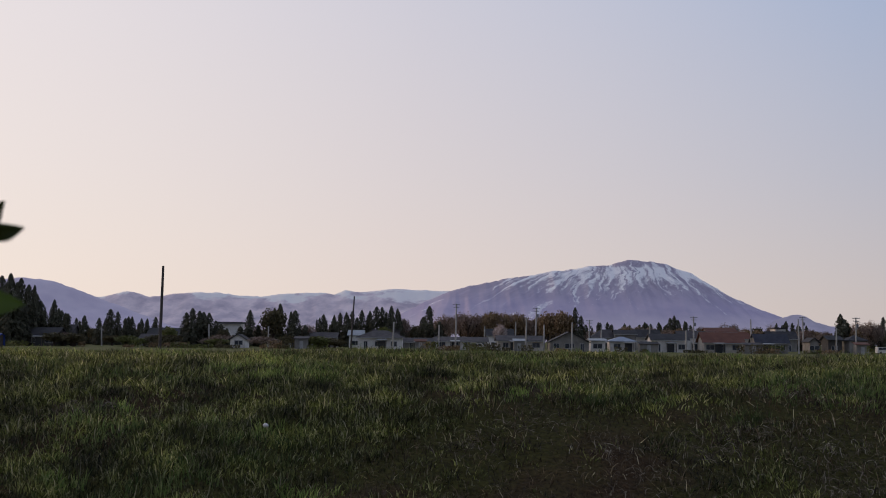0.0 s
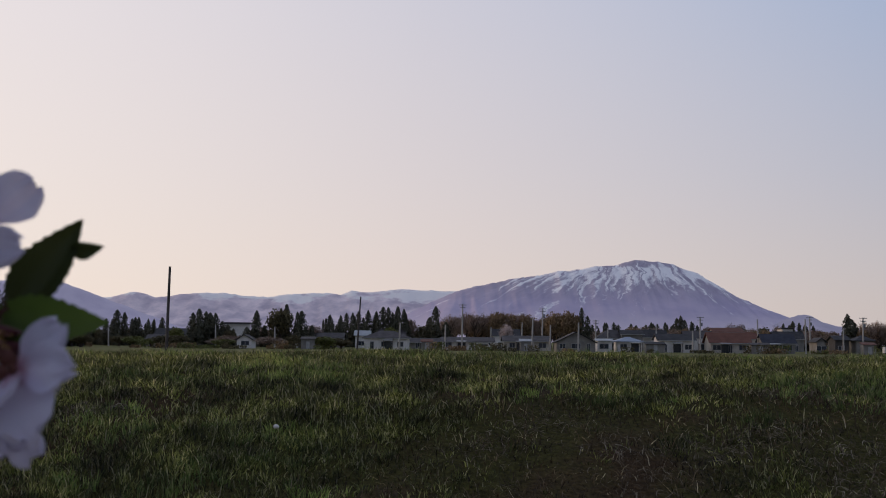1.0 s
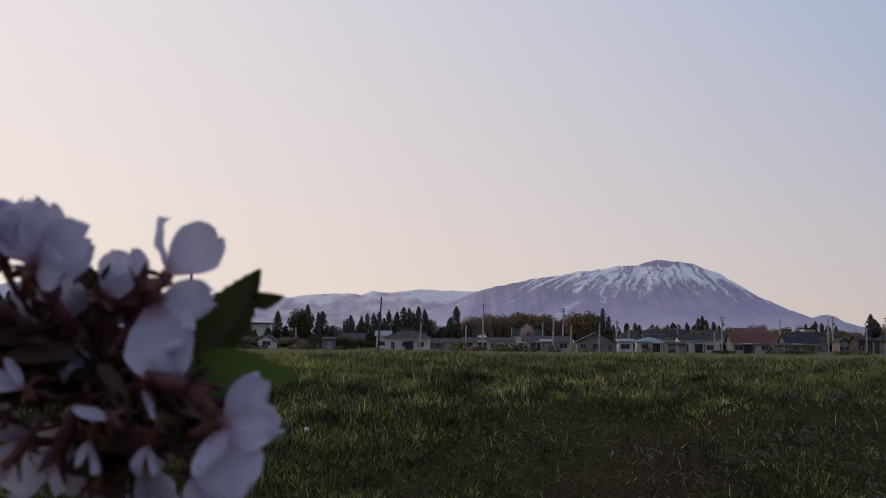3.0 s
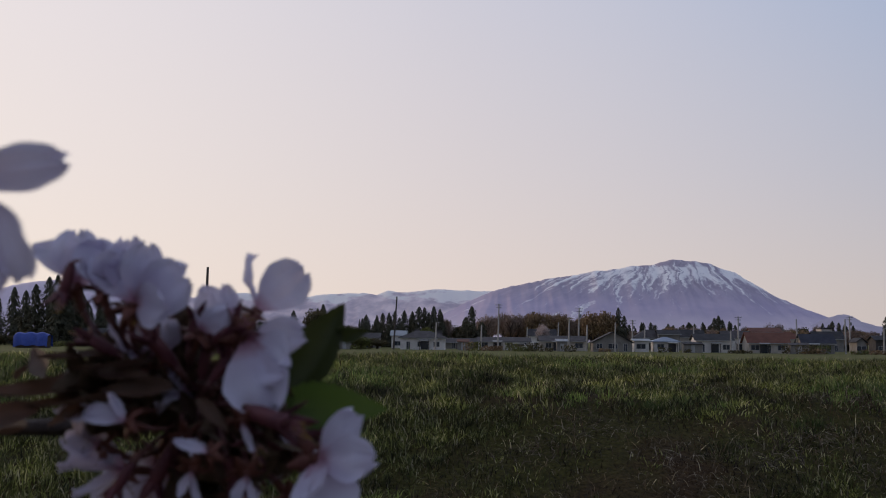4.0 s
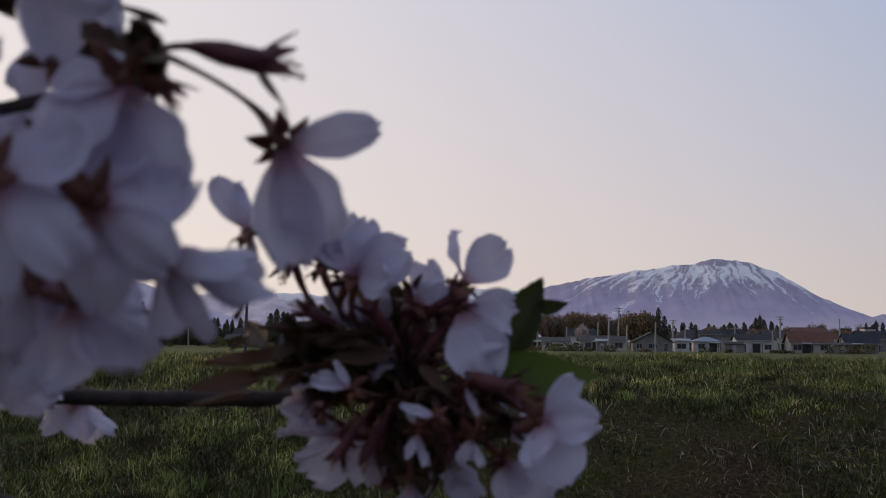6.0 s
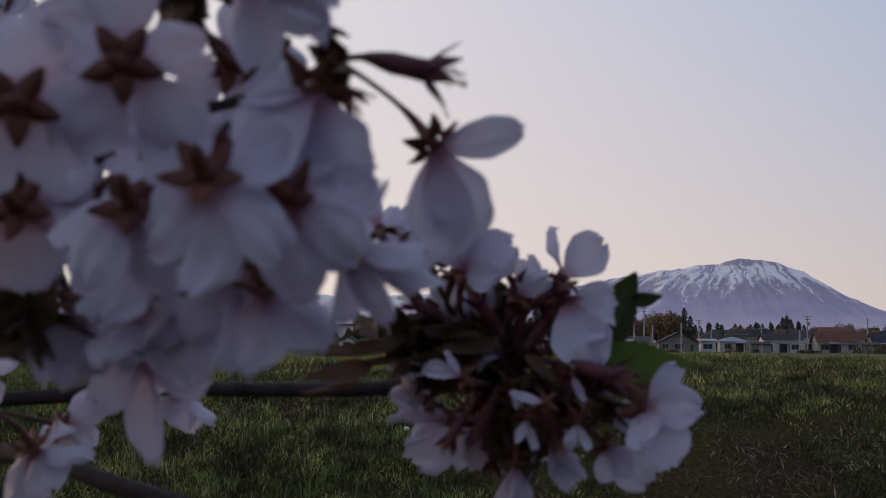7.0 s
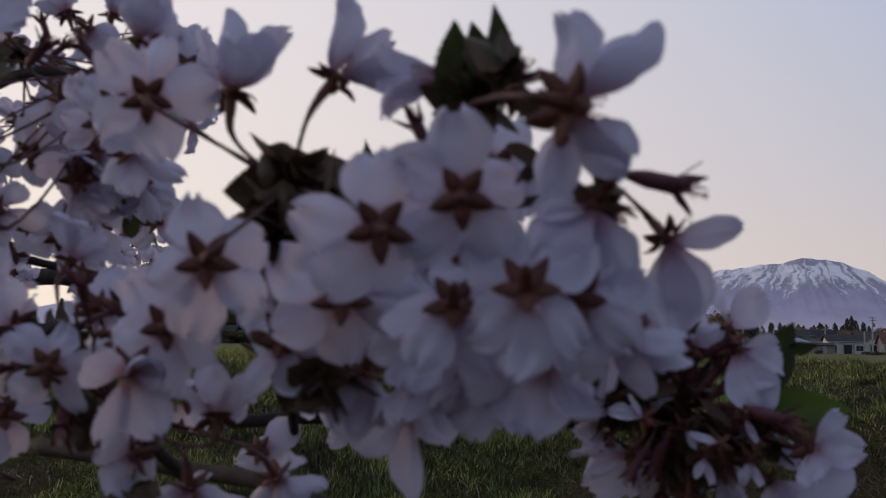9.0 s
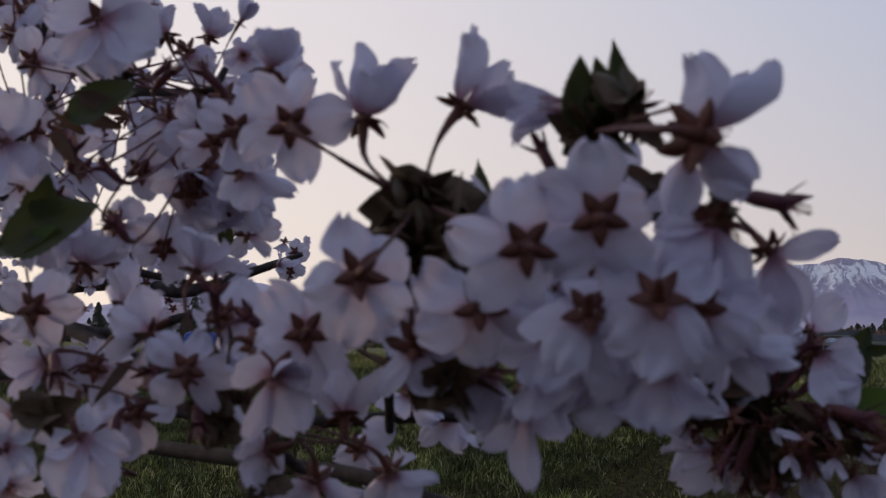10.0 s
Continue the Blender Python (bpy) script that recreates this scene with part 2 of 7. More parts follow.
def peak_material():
    """A volcano's flank: broken snow in short gullies between ribs of rock, forest below the snow line tinted violet
    for haze.
    """
    m, t, p = material("hazed_snowy_peak", 0.95, 0.05)
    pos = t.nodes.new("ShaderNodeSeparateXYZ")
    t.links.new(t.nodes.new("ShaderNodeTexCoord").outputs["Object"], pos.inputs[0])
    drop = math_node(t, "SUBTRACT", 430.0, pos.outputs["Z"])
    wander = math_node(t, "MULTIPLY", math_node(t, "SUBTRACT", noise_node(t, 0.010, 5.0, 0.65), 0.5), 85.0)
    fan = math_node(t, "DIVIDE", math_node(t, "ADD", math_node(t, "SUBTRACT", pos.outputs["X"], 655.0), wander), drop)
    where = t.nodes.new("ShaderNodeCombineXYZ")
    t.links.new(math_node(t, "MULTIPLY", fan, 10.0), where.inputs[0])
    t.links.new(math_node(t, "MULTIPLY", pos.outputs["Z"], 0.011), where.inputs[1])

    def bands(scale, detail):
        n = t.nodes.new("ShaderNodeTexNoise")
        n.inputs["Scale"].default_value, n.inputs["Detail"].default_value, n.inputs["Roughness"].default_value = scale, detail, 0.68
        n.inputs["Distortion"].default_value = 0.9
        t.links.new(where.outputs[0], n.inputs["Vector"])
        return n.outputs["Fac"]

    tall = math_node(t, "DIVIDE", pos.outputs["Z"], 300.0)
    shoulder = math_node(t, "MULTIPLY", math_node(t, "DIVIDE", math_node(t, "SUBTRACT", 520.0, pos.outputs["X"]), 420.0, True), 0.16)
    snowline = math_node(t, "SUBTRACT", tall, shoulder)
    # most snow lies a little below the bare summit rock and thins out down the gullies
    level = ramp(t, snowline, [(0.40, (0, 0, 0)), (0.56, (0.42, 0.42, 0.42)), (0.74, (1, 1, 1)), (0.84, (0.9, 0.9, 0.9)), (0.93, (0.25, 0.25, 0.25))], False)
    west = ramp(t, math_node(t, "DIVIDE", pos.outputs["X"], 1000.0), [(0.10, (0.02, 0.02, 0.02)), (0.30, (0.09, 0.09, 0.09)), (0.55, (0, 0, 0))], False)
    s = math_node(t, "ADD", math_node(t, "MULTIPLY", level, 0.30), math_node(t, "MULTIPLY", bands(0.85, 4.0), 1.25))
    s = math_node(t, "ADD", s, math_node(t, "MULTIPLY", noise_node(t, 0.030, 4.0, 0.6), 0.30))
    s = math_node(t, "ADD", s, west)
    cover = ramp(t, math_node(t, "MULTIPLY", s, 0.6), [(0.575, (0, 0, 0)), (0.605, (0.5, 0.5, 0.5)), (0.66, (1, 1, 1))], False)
    # rock and forest colours carry the air's haze, paler and pinker towards the foot
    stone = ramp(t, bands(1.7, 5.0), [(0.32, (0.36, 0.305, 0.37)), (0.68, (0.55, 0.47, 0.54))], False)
    hazed_woods = ramp(t, noise_node(t, 0.012, 5.0), [(0.35, (0.48, 0.405, 0.53)), (0.65, (0.58, 0.485, 0.59))], False)
    foot = mix_colour(t, ramp(t, tall, [(0.10, (1, 1, 1)), (0.34, (0, 0, 0))], False), hazed_woods, (0.74, 0.62, 0.66))
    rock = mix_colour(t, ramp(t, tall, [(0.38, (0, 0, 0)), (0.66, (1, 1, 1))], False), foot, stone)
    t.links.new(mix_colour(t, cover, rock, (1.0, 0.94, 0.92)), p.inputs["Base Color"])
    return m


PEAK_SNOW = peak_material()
# pale mauve base colours hold the distance haze of range, spur and knoll
RANGE_SNOW = mountain_material("hazed_snowy_range", 128.0, 172.0, 0.024, ((0.60, 0.49, 0.535), (0.97, 0.79, 0.78)), (1.0, 0.91, 0.86), (0.26, 0.12, 0.75))
HAZED_SPUR_WOOD = mountain_material("hazed_wooded_spur", 210.0, 330.0, 0.02, ((0.64, 0.54, 0.63), (0.74, 0.63, 0.70)))
HAZED_KNOLL_WOOD = mountain_material("hazed_wooded_knoll", 300.0, 500.0, 0.02, ((0.50, 0.43, 0.50), (0.60, 0.52, 0.58)))


# ---- mesh helpers ----
def link(name, bm, mat, parent=None, label="", smooth=False):
    me = bpy.data.meshes.new(name)
    bm.to_mesh(me)
    bm.free()
    for one in (mat if isinstance(mat, (list, tuple)) else [mat]):
        me.materials.append(one)
    if smooth:
        me.polygons.foreach_set("use_smooth", [True] * len(me.polygons))
    ob = new(name, me)
    if parent is not None:
        ob.parent = parent
    if label:
        ob["label"] = label
    return ob


def part(name, bm, mat, parent, label="", smooth=False):
    return link(name, bm, mat, parent, label, smooth)


def share(name, mesh, parent, m, label=""):
    """One more object on a mesh that others use too."""
    ob = new(name, mesh)
    ob.parent = parent
    ob.matrix_basis = m
    if label:
        ob["label"] = label
    return ob


def mesh_of(name, verts, faces, mat, smooth=True):
    me = bpy.data.meshes.new(name)
    me.from_pydata([tuple(map(float, v)) for v in verts], [], faces)
    for one in (mat if isinstance(mat, (list, tuple)) else [mat]):
        me.materials.append(one)
    if smooth:
        me.polygons.foreach_set("use_smooth", [True] * len(me.polygons))
    return me


def box(bm, x0, x1, y0, y1, z0, z1):
    v = [bm.verts.new(c) for c in ((x0, y0, z0), (x1, y0, z0), (x1, y1, z0), (x0, y1, z0), (x0, y0, z1), (x1, y0, z1), (x1, y1, z1), (x0, y1, z1))]
    for f in ((3, 2, 1, 0), (4, 5, 6, 7), (0, 1, 5, 4), (1, 2, 6, 5), (2, 3, 7, 6), (3, 0, 4, 7)):
        bm.faces.new([v[k] for k in f])
    return v


def tube(points, radii, sides=8):
    """A tapered tube along points: a bmesh."""
    bm = bmesh.new()
    rings, n = [], len(points)
    pts = [Vector(q) for q in points]
    side = None
    for k, q in enumerate(pts):
        along = (pts[min(k + 1, n - 1)] - pts[max(k - 1, 0)]).normalized()
        if side is None:
            side = along.orthogonal().normalized()
        side = (side - along * side.dot(along)).normalized()
        other = along.cross(side)
        rings.append([bm.verts.new(q + (side * math.cos(a) + other * math.sin(a)) * radii[k]) for a in [2 * math.pi * s / sides for s in range(sides)]])
    for a, b in zip(rings, rings[1:]):
        for s in range(sides):
            bm.faces.new((a[s], a[(s + 1) % sides], b[(s + 1) % sides], b[s]))
    bm.faces.new(rings[0][::-1])
    bm.faces.new(rings[-1])
    return bm


def along(table, x):
    """Smooth height at x from a table of (x, height)."""
    return float(np.interp(x, [q[0] for q in table], [q[1] for q in table]))


# ---- the ground: a grassed levee in front, flat fields behind, out to the foot of the mountains ----
FIELD_Z = -0.9
BANK = [(-60, -0.1), (0, 0.0), (2.6, 0.02), (3.4, 0.13), (4.6, 0.46), (5.9, 0.86), (6.9, 1.17), (7.5, 1.275), (8.2, 1.33), (9.2, 1.356), (10.2, 1.34), (12.0, 0.9), (15.5, -0.5), (19.0, FIELD_Z), (5000, FIELD_Z)]


def ground_z(x, y):
    z = along(BANK, y)
    if y < 60:
        fade = max(0.0, min(1.0, (y - 1.0) / 3.0))
        z += fade * (0.05 * noise.noise((x * 0.8, y * 0.8, 0.0)) + 0.03 * noise.noise((x * 2.6, y * 2.6, 4.0)))
    return z


def build_ground():
    xs = sorted(set([round(v, 3) for v in np.concatenate([np.arange(-9, 7.01, 0.12), np.linspace(-60, -9, 26), np.linspace(7, 60, 26), np.linspace(-4500, -60, 30), np.linspace(60, 4500, 30)])]))
    ys = sorted(set([round(v, 3) for v in np.concatenate([np.arange(2.5, 12.6, 0.12), np.linspace(-60, 2.5, 16), np.linspace(12.6, 30, 20), np.linspace(30, 400, 14), np.linspace(400, 4600, 16)])]))
    verts = [(x, y, ground_z(x, y)) for y in ys for x in xs]
    w = len(xs)
    faces = [(j * w + i, j * w + i + 1, (j + 1) * w + i + 1, (j + 1) * w + i) for j in range(len(ys) - 1) for i in range(w - 1)]
    ob = new("ground", mesh_of("ground", verts, faces, ground_material()))
    tagged(ob, "grassy levee bank with flat spring fields behind it", "ground", kind="structure")


build_ground()


def blades(name, tufts, area, height, width, mat, lean, keep, label, seed, each=(7, 20), spread=0.022):
    """Grass scattered in tufts over an area of the bank, as one object."""
    rng = np.random.RandomState(seed)
    verts, faces = [], []
    made = 0
    while made < tufts:
        cx, cy = rng.uniform(area[0], area[1]), rng.uniform(area[2], area[3])
        dense = keep(cx, cy)
        if rng.uniform() > dense:
            continue
        made += 1
        cz = ground_z(cx, cy) - 0.006
        slope = (ground_z(cx, cy + 0.05) - ground_z(cx, cy - 0.05)) / 0.1
        tall_tuft = height * rng.choice([0.55, 0.8, 1.0, 1.35]) * (0.75 + 0.4 * dense)
        for k in range(rng.randint(*each)):
            ox, oy = rng.normal(0, spread), rng.normal(0, spread)
            x, y, z = cx + ox, cy + oy, cz + slope * oy
            h = tall_tuft * (0.5 + 0.7 * rng.uniform())
            turn, face = math.atan2(oy, ox) + rng.normal(0, 0.9), rng.uniform(-1.1, 1.1)
            reach = h * lean * rng.uniform(0.2, 1.3)
            dx, dy = math.cos(turn) * reach, math.sin(turn) * reach
            w = width * rng.uniform(0.6, 1.3)
            wx, wy = math.cos(face) * w * 0.5, math.sin(face) * w * 0.5
            tall = math.sqrt(max(h * h - 0.6 * reach * reach, 0.02 * h * h))
            n = len(verts)
            verts += [(x - wx, y - wy, z), (x + wx, y + wy, z), (x + dx * 0.35 + wx * 0.8, y + dy * 0.35 + wy * 0.8, z + tall * 0.62 + slope * dy * 0.35),
                      (x + dx * 0.35 - wx * 0.8, y + dy * 0.35 - wy * 0.8, z + tall * 0.62 + slope * dy * 0.35), (x + dx, y + dy, z + tall + slope * dy)]
            faces += [(n, n + 1, n + 2, n + 3), (n + 3, n + 2, n + 4)]
    ob = new(name, mesh_of(name, verts, faces, mat, False))
    return tagged(ob, label, "grass", kind="stuff")


def turf(x, y):
    n = noise.noise((x * 0.9 + 3, y * 0.9, 1.5)) + 0.6 * noise.noise((x * 2.7, y * 2.7, 7.0))
    return max(0.06, min(1.0, 0.52 + 0.45 * max(0.0, min(1.0, (0.2 - x) / 1.2)) + 1.0 * n + 0.5 * max(0.0, min(1.0, (y - 6.6) / 1.2)) - 0.38 * max(0.0, min(1.0, (x + 0.6) / 1.6)) * (y < 7.6) - 0.2 * max(0.0, min(1.0, (6.8 - y) / 1.2)) * (x > -0.4)))


BRIGHT_TUFTS = [(-1.37, 5.84), (-1.30, 5.72), (-2.07, 7.35), (-0.20, 7.6), (1.75, 6.55)]


def fresh_spots(x, y):
    n = noise.noise((x * 1.3 + 20, y * 1.3, 3.5)) + 0.5 * noise.noise((x * 4.0, y * 4.0, 9.0))
    for cx, cy in BRIGHT_TUFTS:
        n += 1.2 * math.exp(-((x - cx) ** 2 + (y - cy) ** 2) / 0.02)
    return max(0.0, min(1.0, (n - 0.12 + (0.20 if x < -0.3 else 0.0) - 0.22 * (y < 6.5 and x > -0.3) + 0.14 * (y > 7.2)) * 2.2))


def dry_spots(x, y):
    return max(0.04, min(1.0, (1.0 - turf(x, y)) * 1.2 + (0.22 if x > 0.3 else 0.0) - (0.6 if y > 7.4 else 0)))


# ---- far mountains ----
def build_mountain(name, table, y_ridge, depth, mat, gully, label, step, rows=26, base=-2.0):
    x0, x1 = table[0][0], table[-1][0]
    xs = np.arange(x0, x1 + step, step)
    verts, faces = [], []
    levels = [(-0.25, 0.55)] + [(0.0, 1.0)] + [(k / rows, None) for k in range(1, rows + 1)]
    for s, fixed in levels:
        for x in xs:
            crest = along(table, x) + 0.010 * (along(table, x) - base) * noise.noise((x * 0.03, 2.0, 0.0)) + 3.0 * noise.noise((x * 0.022, 5.0, 0.0)) + 2.2 * noise.noise((x * 0.06, 9.0, 0.0)) + 1.3 * noise.noise((x * 0.15, 3.0, 0.0))
            if fixed is None:
                fall = (1 - s) ** 1.35
                ribs = noise.noise((x * 0.014 + s * 0.9, s * 1.4, 3.0)) + 0.6 * noise.noise((x * 0.034 - s * 1.2, s * 2.6, 8.0)) + 0.3 * noise.noise((x * 0.08, s * 6.0, 1.0))
                z = base + (crest - base) * max(0.0, fall + gully * ribs * s * (1 - s) ** 3 * 8.0)
                if s > 0.999:
                    z = base
            else:
                z = base + (crest - base) * fixed
            verts.append((x, y_ridge - depth * s, min(z, crest + 0.4)))
    w = len(xs)
    for j in range(len(levels) - 1):
        for i in range(w - 1):
            a = j * w + i
            faces.append((a + w, a + w + 1, a + 1, a))
    ob = new(name, mesh_of(name, verts, faces, mat))
    return tagged(ob, label, "mountain", kind="structure")


CEDARS_WEST_NEAR = [
    (-114.4, 307.5, 17.3, 7.0), (-109.4, 300.0, 17.5, 7.8), (-108.3, 304.5, 16.5, 7.0), (-108.9, 312.0, 15.2, 6.7), (-107.7, 315.0, 12.8, 5.3),
    (-108.0, 322.5, 8.8, 3.9), (-108.6, 330.0, 9.1, 4.5), (-105.7, 327.0, 9.4, 5.0), (-105.7, 333.0, 8.3, 3.6), (-115.6, 375.0, 7.6, 4.0),
    (-115.2, 382.5, 8.5, 5.3), (-104.0, 360.0, 7.4, 4.4), (-99.8, 357.0, 10.0, 6.0), (-98.4, 360.0, 9.4, 4.4), (-98.1, 367.5, 7.5, 3.9)]
CEDARS_WEST_BEYOND = [
    (-96.8, 370.5, 8.1, 4.0), (-98.7, 390.0, 7.9, 3.6), (-97.6, 393.0, 7.9, 3.6), (-93.4, 387.0, 8.4, 4.7), (-74.4, 345.0, 7.4, 4.7),
    (-72.0, 342.0, 10.2, 6.3), (-70.8, 346.5, 9.5, 5.8), (-68.7, 349.5, 9.1, 5.9), (-67.5, 354.0, 6.8, 4.9), (-57.1, 352.5, 10.1, 5.9),
    (-49.2, 360.0, 12.3, 6.0), (-43.1, 348.0, 10.0, 6.4), (-38.7, 375.0, 8.4, 3.4), (-37.5, 375.0, 9.5, 5.2), (-35.1, 382.5, 8.4, 4.1)]
CEDARS_WEST = CEDARS_WEST_NEAR + CEDARS_WEST_BEYOND
CEDARS_MIDDLE_NEAR = [
    (-33.8, 393.0, 10.5, 4.8), (-31.5, 390.0, 10.6, 4.8), (-29.9, 394.5, 11.1, 4.8), (-26.2, 387.0, 11.3, 5.3), (-23.8, 390.0, 11.1, 5.4),
    (-21.2, 384.0, 12.4, 6.4), (-18.2, 387.0, 10.7, 5.3), (-16.4, 382.5, 12.6, 6.4), (-14.5, 385.5, 11.8, 5.3), (-4.0, 367.5, 12.3, 6.7),
    (16.7, 412.5, 11.9, 5.0), (42.0, 375.0, 12.5, 5.2), (52.7, 435.0, 8.0, 4.0), (56.2, 427.5, 8.8, 3.9), (59.9, 430.5, 8.9, 4.6)]
CEDARS_MIDDLE_BEYOND = [
    (62.2, 435.0, 8.1, 4.6), (69.1, 450.0, 8.8, 4.8), (71.5, 453.0, 8.3, 4.8), (74.8, 457.5, 7.7, 4.2), (76.8, 450.0, 9.4, 5.5),
    (82.1, 450.0, 9.4, 4.8), (85.8, 447.0, 11.1, 6.1), (87.9, 450.0, 12.0, 6.2), (92.0, 450.0, 9.9, 4.1), (94.8, 453.0, 8.5, 4.8),
    (123.8, 427.5, 9.9, 4.6), (127.4, 432.0, 9.4, 4.6), (130.3, 435.0, 8.8, 4.6), (134.4, 438.0, 8.5, 4.7)]
CEDARS_MIDDLE = CEDARS_MIDDLE_NEAR + CEDARS_MIDDLE_BEYOND
CEDARS_EAST = [
    (131.8, 393.0, 11.8, 7.2), (135.8, 397.5, 9.1, 4.9), (150.5, 405.0, 11.2, 4.9), (-117.9, 307.5, 15.3, 7.0), (-129.7, 322.5, 15.2, 6.9),
    (-137.4, 330.0, 13.1, 6.5), (-158.3, 360.0, 11.5, 6.0), (-164.8, 363.0, 10.6, 6.1), (-170.2, 352.5, 12.0, 7.0), (-184.0, 360.0, 10.4, 6.6),
    (-198.3, 367.5, 9.6, 6.2)]
BROADLEAVES_NEAR = [
    (-50.3, 354.0, 11.6, 10.9, 0), (-41.7, 369.0, 6.5, 7.3, 1), (-12.7, 393.0, 9.4, 6.5, 1), (-8.9, 393.0, 7.2, 5.6, 0), (-6.2, 375.0, 7.7, 4.9, 0),
    (0.4, 393.0, 11.0, 9.5, 1), (6.2, 402.0, 11.9, 9.7, 1), (11.0, 405.0, 10.7, 8.9, 1), (21.8, 408.0, 12.2, 9.0, 1), (25.5, 405.0, 12.2, 9.3, 1)]
BROADLEAVES_BEYOND = [
    (29.1, 402.0, 9.6, 7.5, 1), (33.7, 378.0, 12.1, 9.5, 2), (37.9, 375.0, 12.4, 9.0, 2), (40.2, 375.0, 11.0, 6.2, 2), (16.2, 333.0, 6.9, 5.5, 3),
    (103.6, 435.0, 9.8, 7.2, 1), (107.1, 435.0, 9.4, 5.7, 1), (140.8, 402.0, 10.0, 8.8, 1), (146.1, 405.0, 10.5, 8.9, 1), (147.8, 402.0, 9.3, 5.3, 1)]
BROADLEAVES = BROADLEAVES_NEAR + BROADLEAVES_BEYOND
BROADLEAVES_MORE = [
    (-18.0, 369.0, 6.2, 7.3, 4), (-74.1, 322.5, 4.9, 6.4, 4), (-63.6, 345.0, 4.6, 5.7, 0), (-59.0, 342.0, 3.0, 4.9, 0), (-78.0, 333.0, 2.7, 4.7, 4),
    (-110.2, 375.0, 4.8, 5.3, 0), (119.4, 450.0, 8.7, 7.4, 0), (124.8, 450.0, 9.4, 6.4, 1), (-56.1, 360.0, 5.7, 4.7, 1), (98.0, 450.0, 8.5, 5.9, 1)]
HOUSES_FIRST = [
    (-105.4, 307.5, 14.7, 1.7, 3.9, 0, 'dark', 'dark'), (-105.7, 337.5, 4.1, 2.8, 5.0, 0, 'dark', 'slate'), (-84.5, 342.0, 4.3, 1.1, 2.6, 0, 'grey', 'slate'), (-70.5, 397.5, 8.3, 6.4, 7.0, 3, 'white', 'slate'), (-52.3, 307.5, 4.9, 1.2, 2.7, 1, 'white', 'dark'),
    (-25.7, 357.0, 5.1, 2.8, 4.4, 0, 'white', 'pale'), (-16.1, 312.0, 12.5, 2.2, 4.0, 2, 'white', 'slate'), (-36.7, 367.5, 9.6, 2.2, 3.7, 0, 'grey', 'slate'), (-7.1, 352.5, 9.4, 1.0, 2.3, 0, 'grey', 'slate'), (5.2, 322.5, 14.7, 1.4, 2.6, 0, 'white', 'slate'),
    (20.7, 318.0, 13.0, 1.7, 3.1, 0, 'cream', 'slate'), (31.8, 300.0, 10.6, 1.4, 4.1, 1, 'grey', 'dark')]
HOUSES_SECOND = [
    (40.2, 309.0, 4.7, 1.9, 2.5, 0, 'white', 'pale'), (47.0, 312.0, 7.4, 1.8, 3.0, 2, 'white', 'blue'), (57.5, 375.0, 7.5, 4.2, 5.5, 0, 'grey', 'dark'), (58.3, 307.5, 10.2, 2.3, 3.9, 0, 'white', 'dark'), (70.9, 303.0, 10.9, 1.7, 4.4, 0, 'cream', 'rust'),
    (89.1, 382.5, 10.2, 5.2, 6.6, 0, 'cream', 'rust'), (84.2, 306.0, 9.0, 1.7, 4.1, 0, 'grey', 'navy'), (110.3, 390.0, 4.4, 6.4, 6.9, 3, 'white', 'slate'), (96.8, 312.0, 3.2, 2.1, 3.3, 1, 'grey', 'dark'), (110.6, 337.5, 4.8, 2.8, 4.1, 0, 'dark', 'dark'),
    (117.1, 337.5, 5.8, 2.7, 4.2, 2, 'grey', 'dark')]
HOUSES = HOUSES_FIRST + HOUSES_SECOND
POLES_NEAR = [
    (-39.9, 168.0, 11.7, 0.2, 0), (-23.0, 300.0, 12.5, 0.7, 0), (3.5, 312.0, 11.3, 0.2, 2), (-0.9, 307.5, 5.6, 0.1, 0), (-12.3, 297.0, 6.0, 0.2, 0),
    (21.1, 300.0, 7.8, 0.2, 0), (25.3, 322.5, 10.7, 0.3, 1), (26.3, 307.5, 5.9, 0.1, 0), (22.2, 360.0, 7.4, 0.1, 0), (12.8, 360.0, 5.9, 0.1, 0),
    (32.1, 294.0, 6.4, 0.1, 0), (42.6, 345.0, 8.0, 0.2, 1)]
POLES_BEYOND = [
    (48.1, 360.0, 5.9, 0.2, 0), (61.1, 297.0, 4.7, -0.1, 0), (68.3, 322.5, 8.8, 0.0, 1), (80.1, 307.5, 7.9, -0.2, 0), (90.1, 300.0, 7.9, -0.1, 0),
    (104.9, 345.0, 9.6, -0.1, 1), (104.5, 315.0, 6.0, 0.1, 0), (107.1, 307.5, 8.6, 0.1, 1), (-66.1, 337.5, 5.5, -0.2, 0), (-96.6, 337.5, 4.2, -0.2, 0),
    (-50.4, 345.0, 5.1, -0.1, 0), (62.9, 360.0, 6.9, 0.0, 0)]
POLES = POLES_NEAR + POLES_BEYOND
PEAK_RIDGE = [
    (-157.6, 81.5), (-6.0, 155.5), (79.6, 185.0), (127.2, 193.2), (222.6, 213.3),
    (318.0, 227.7), (375.2, 241.7), (413.5, 240.1), (499.4, 258.3), (556.8, 260.8),
    (595.0, 270.8), (627.5, 280.7), (700.2, 275.7), (757.5, 264.8), (824.3, 242.5),
    (890.9, 206.9), (967.0, 161.9), (1061.9, 120.9), (1151.2, 89.5), (1251.8, 65.8),
    (1495.4, 53.2), (1746.5, 44.4)]
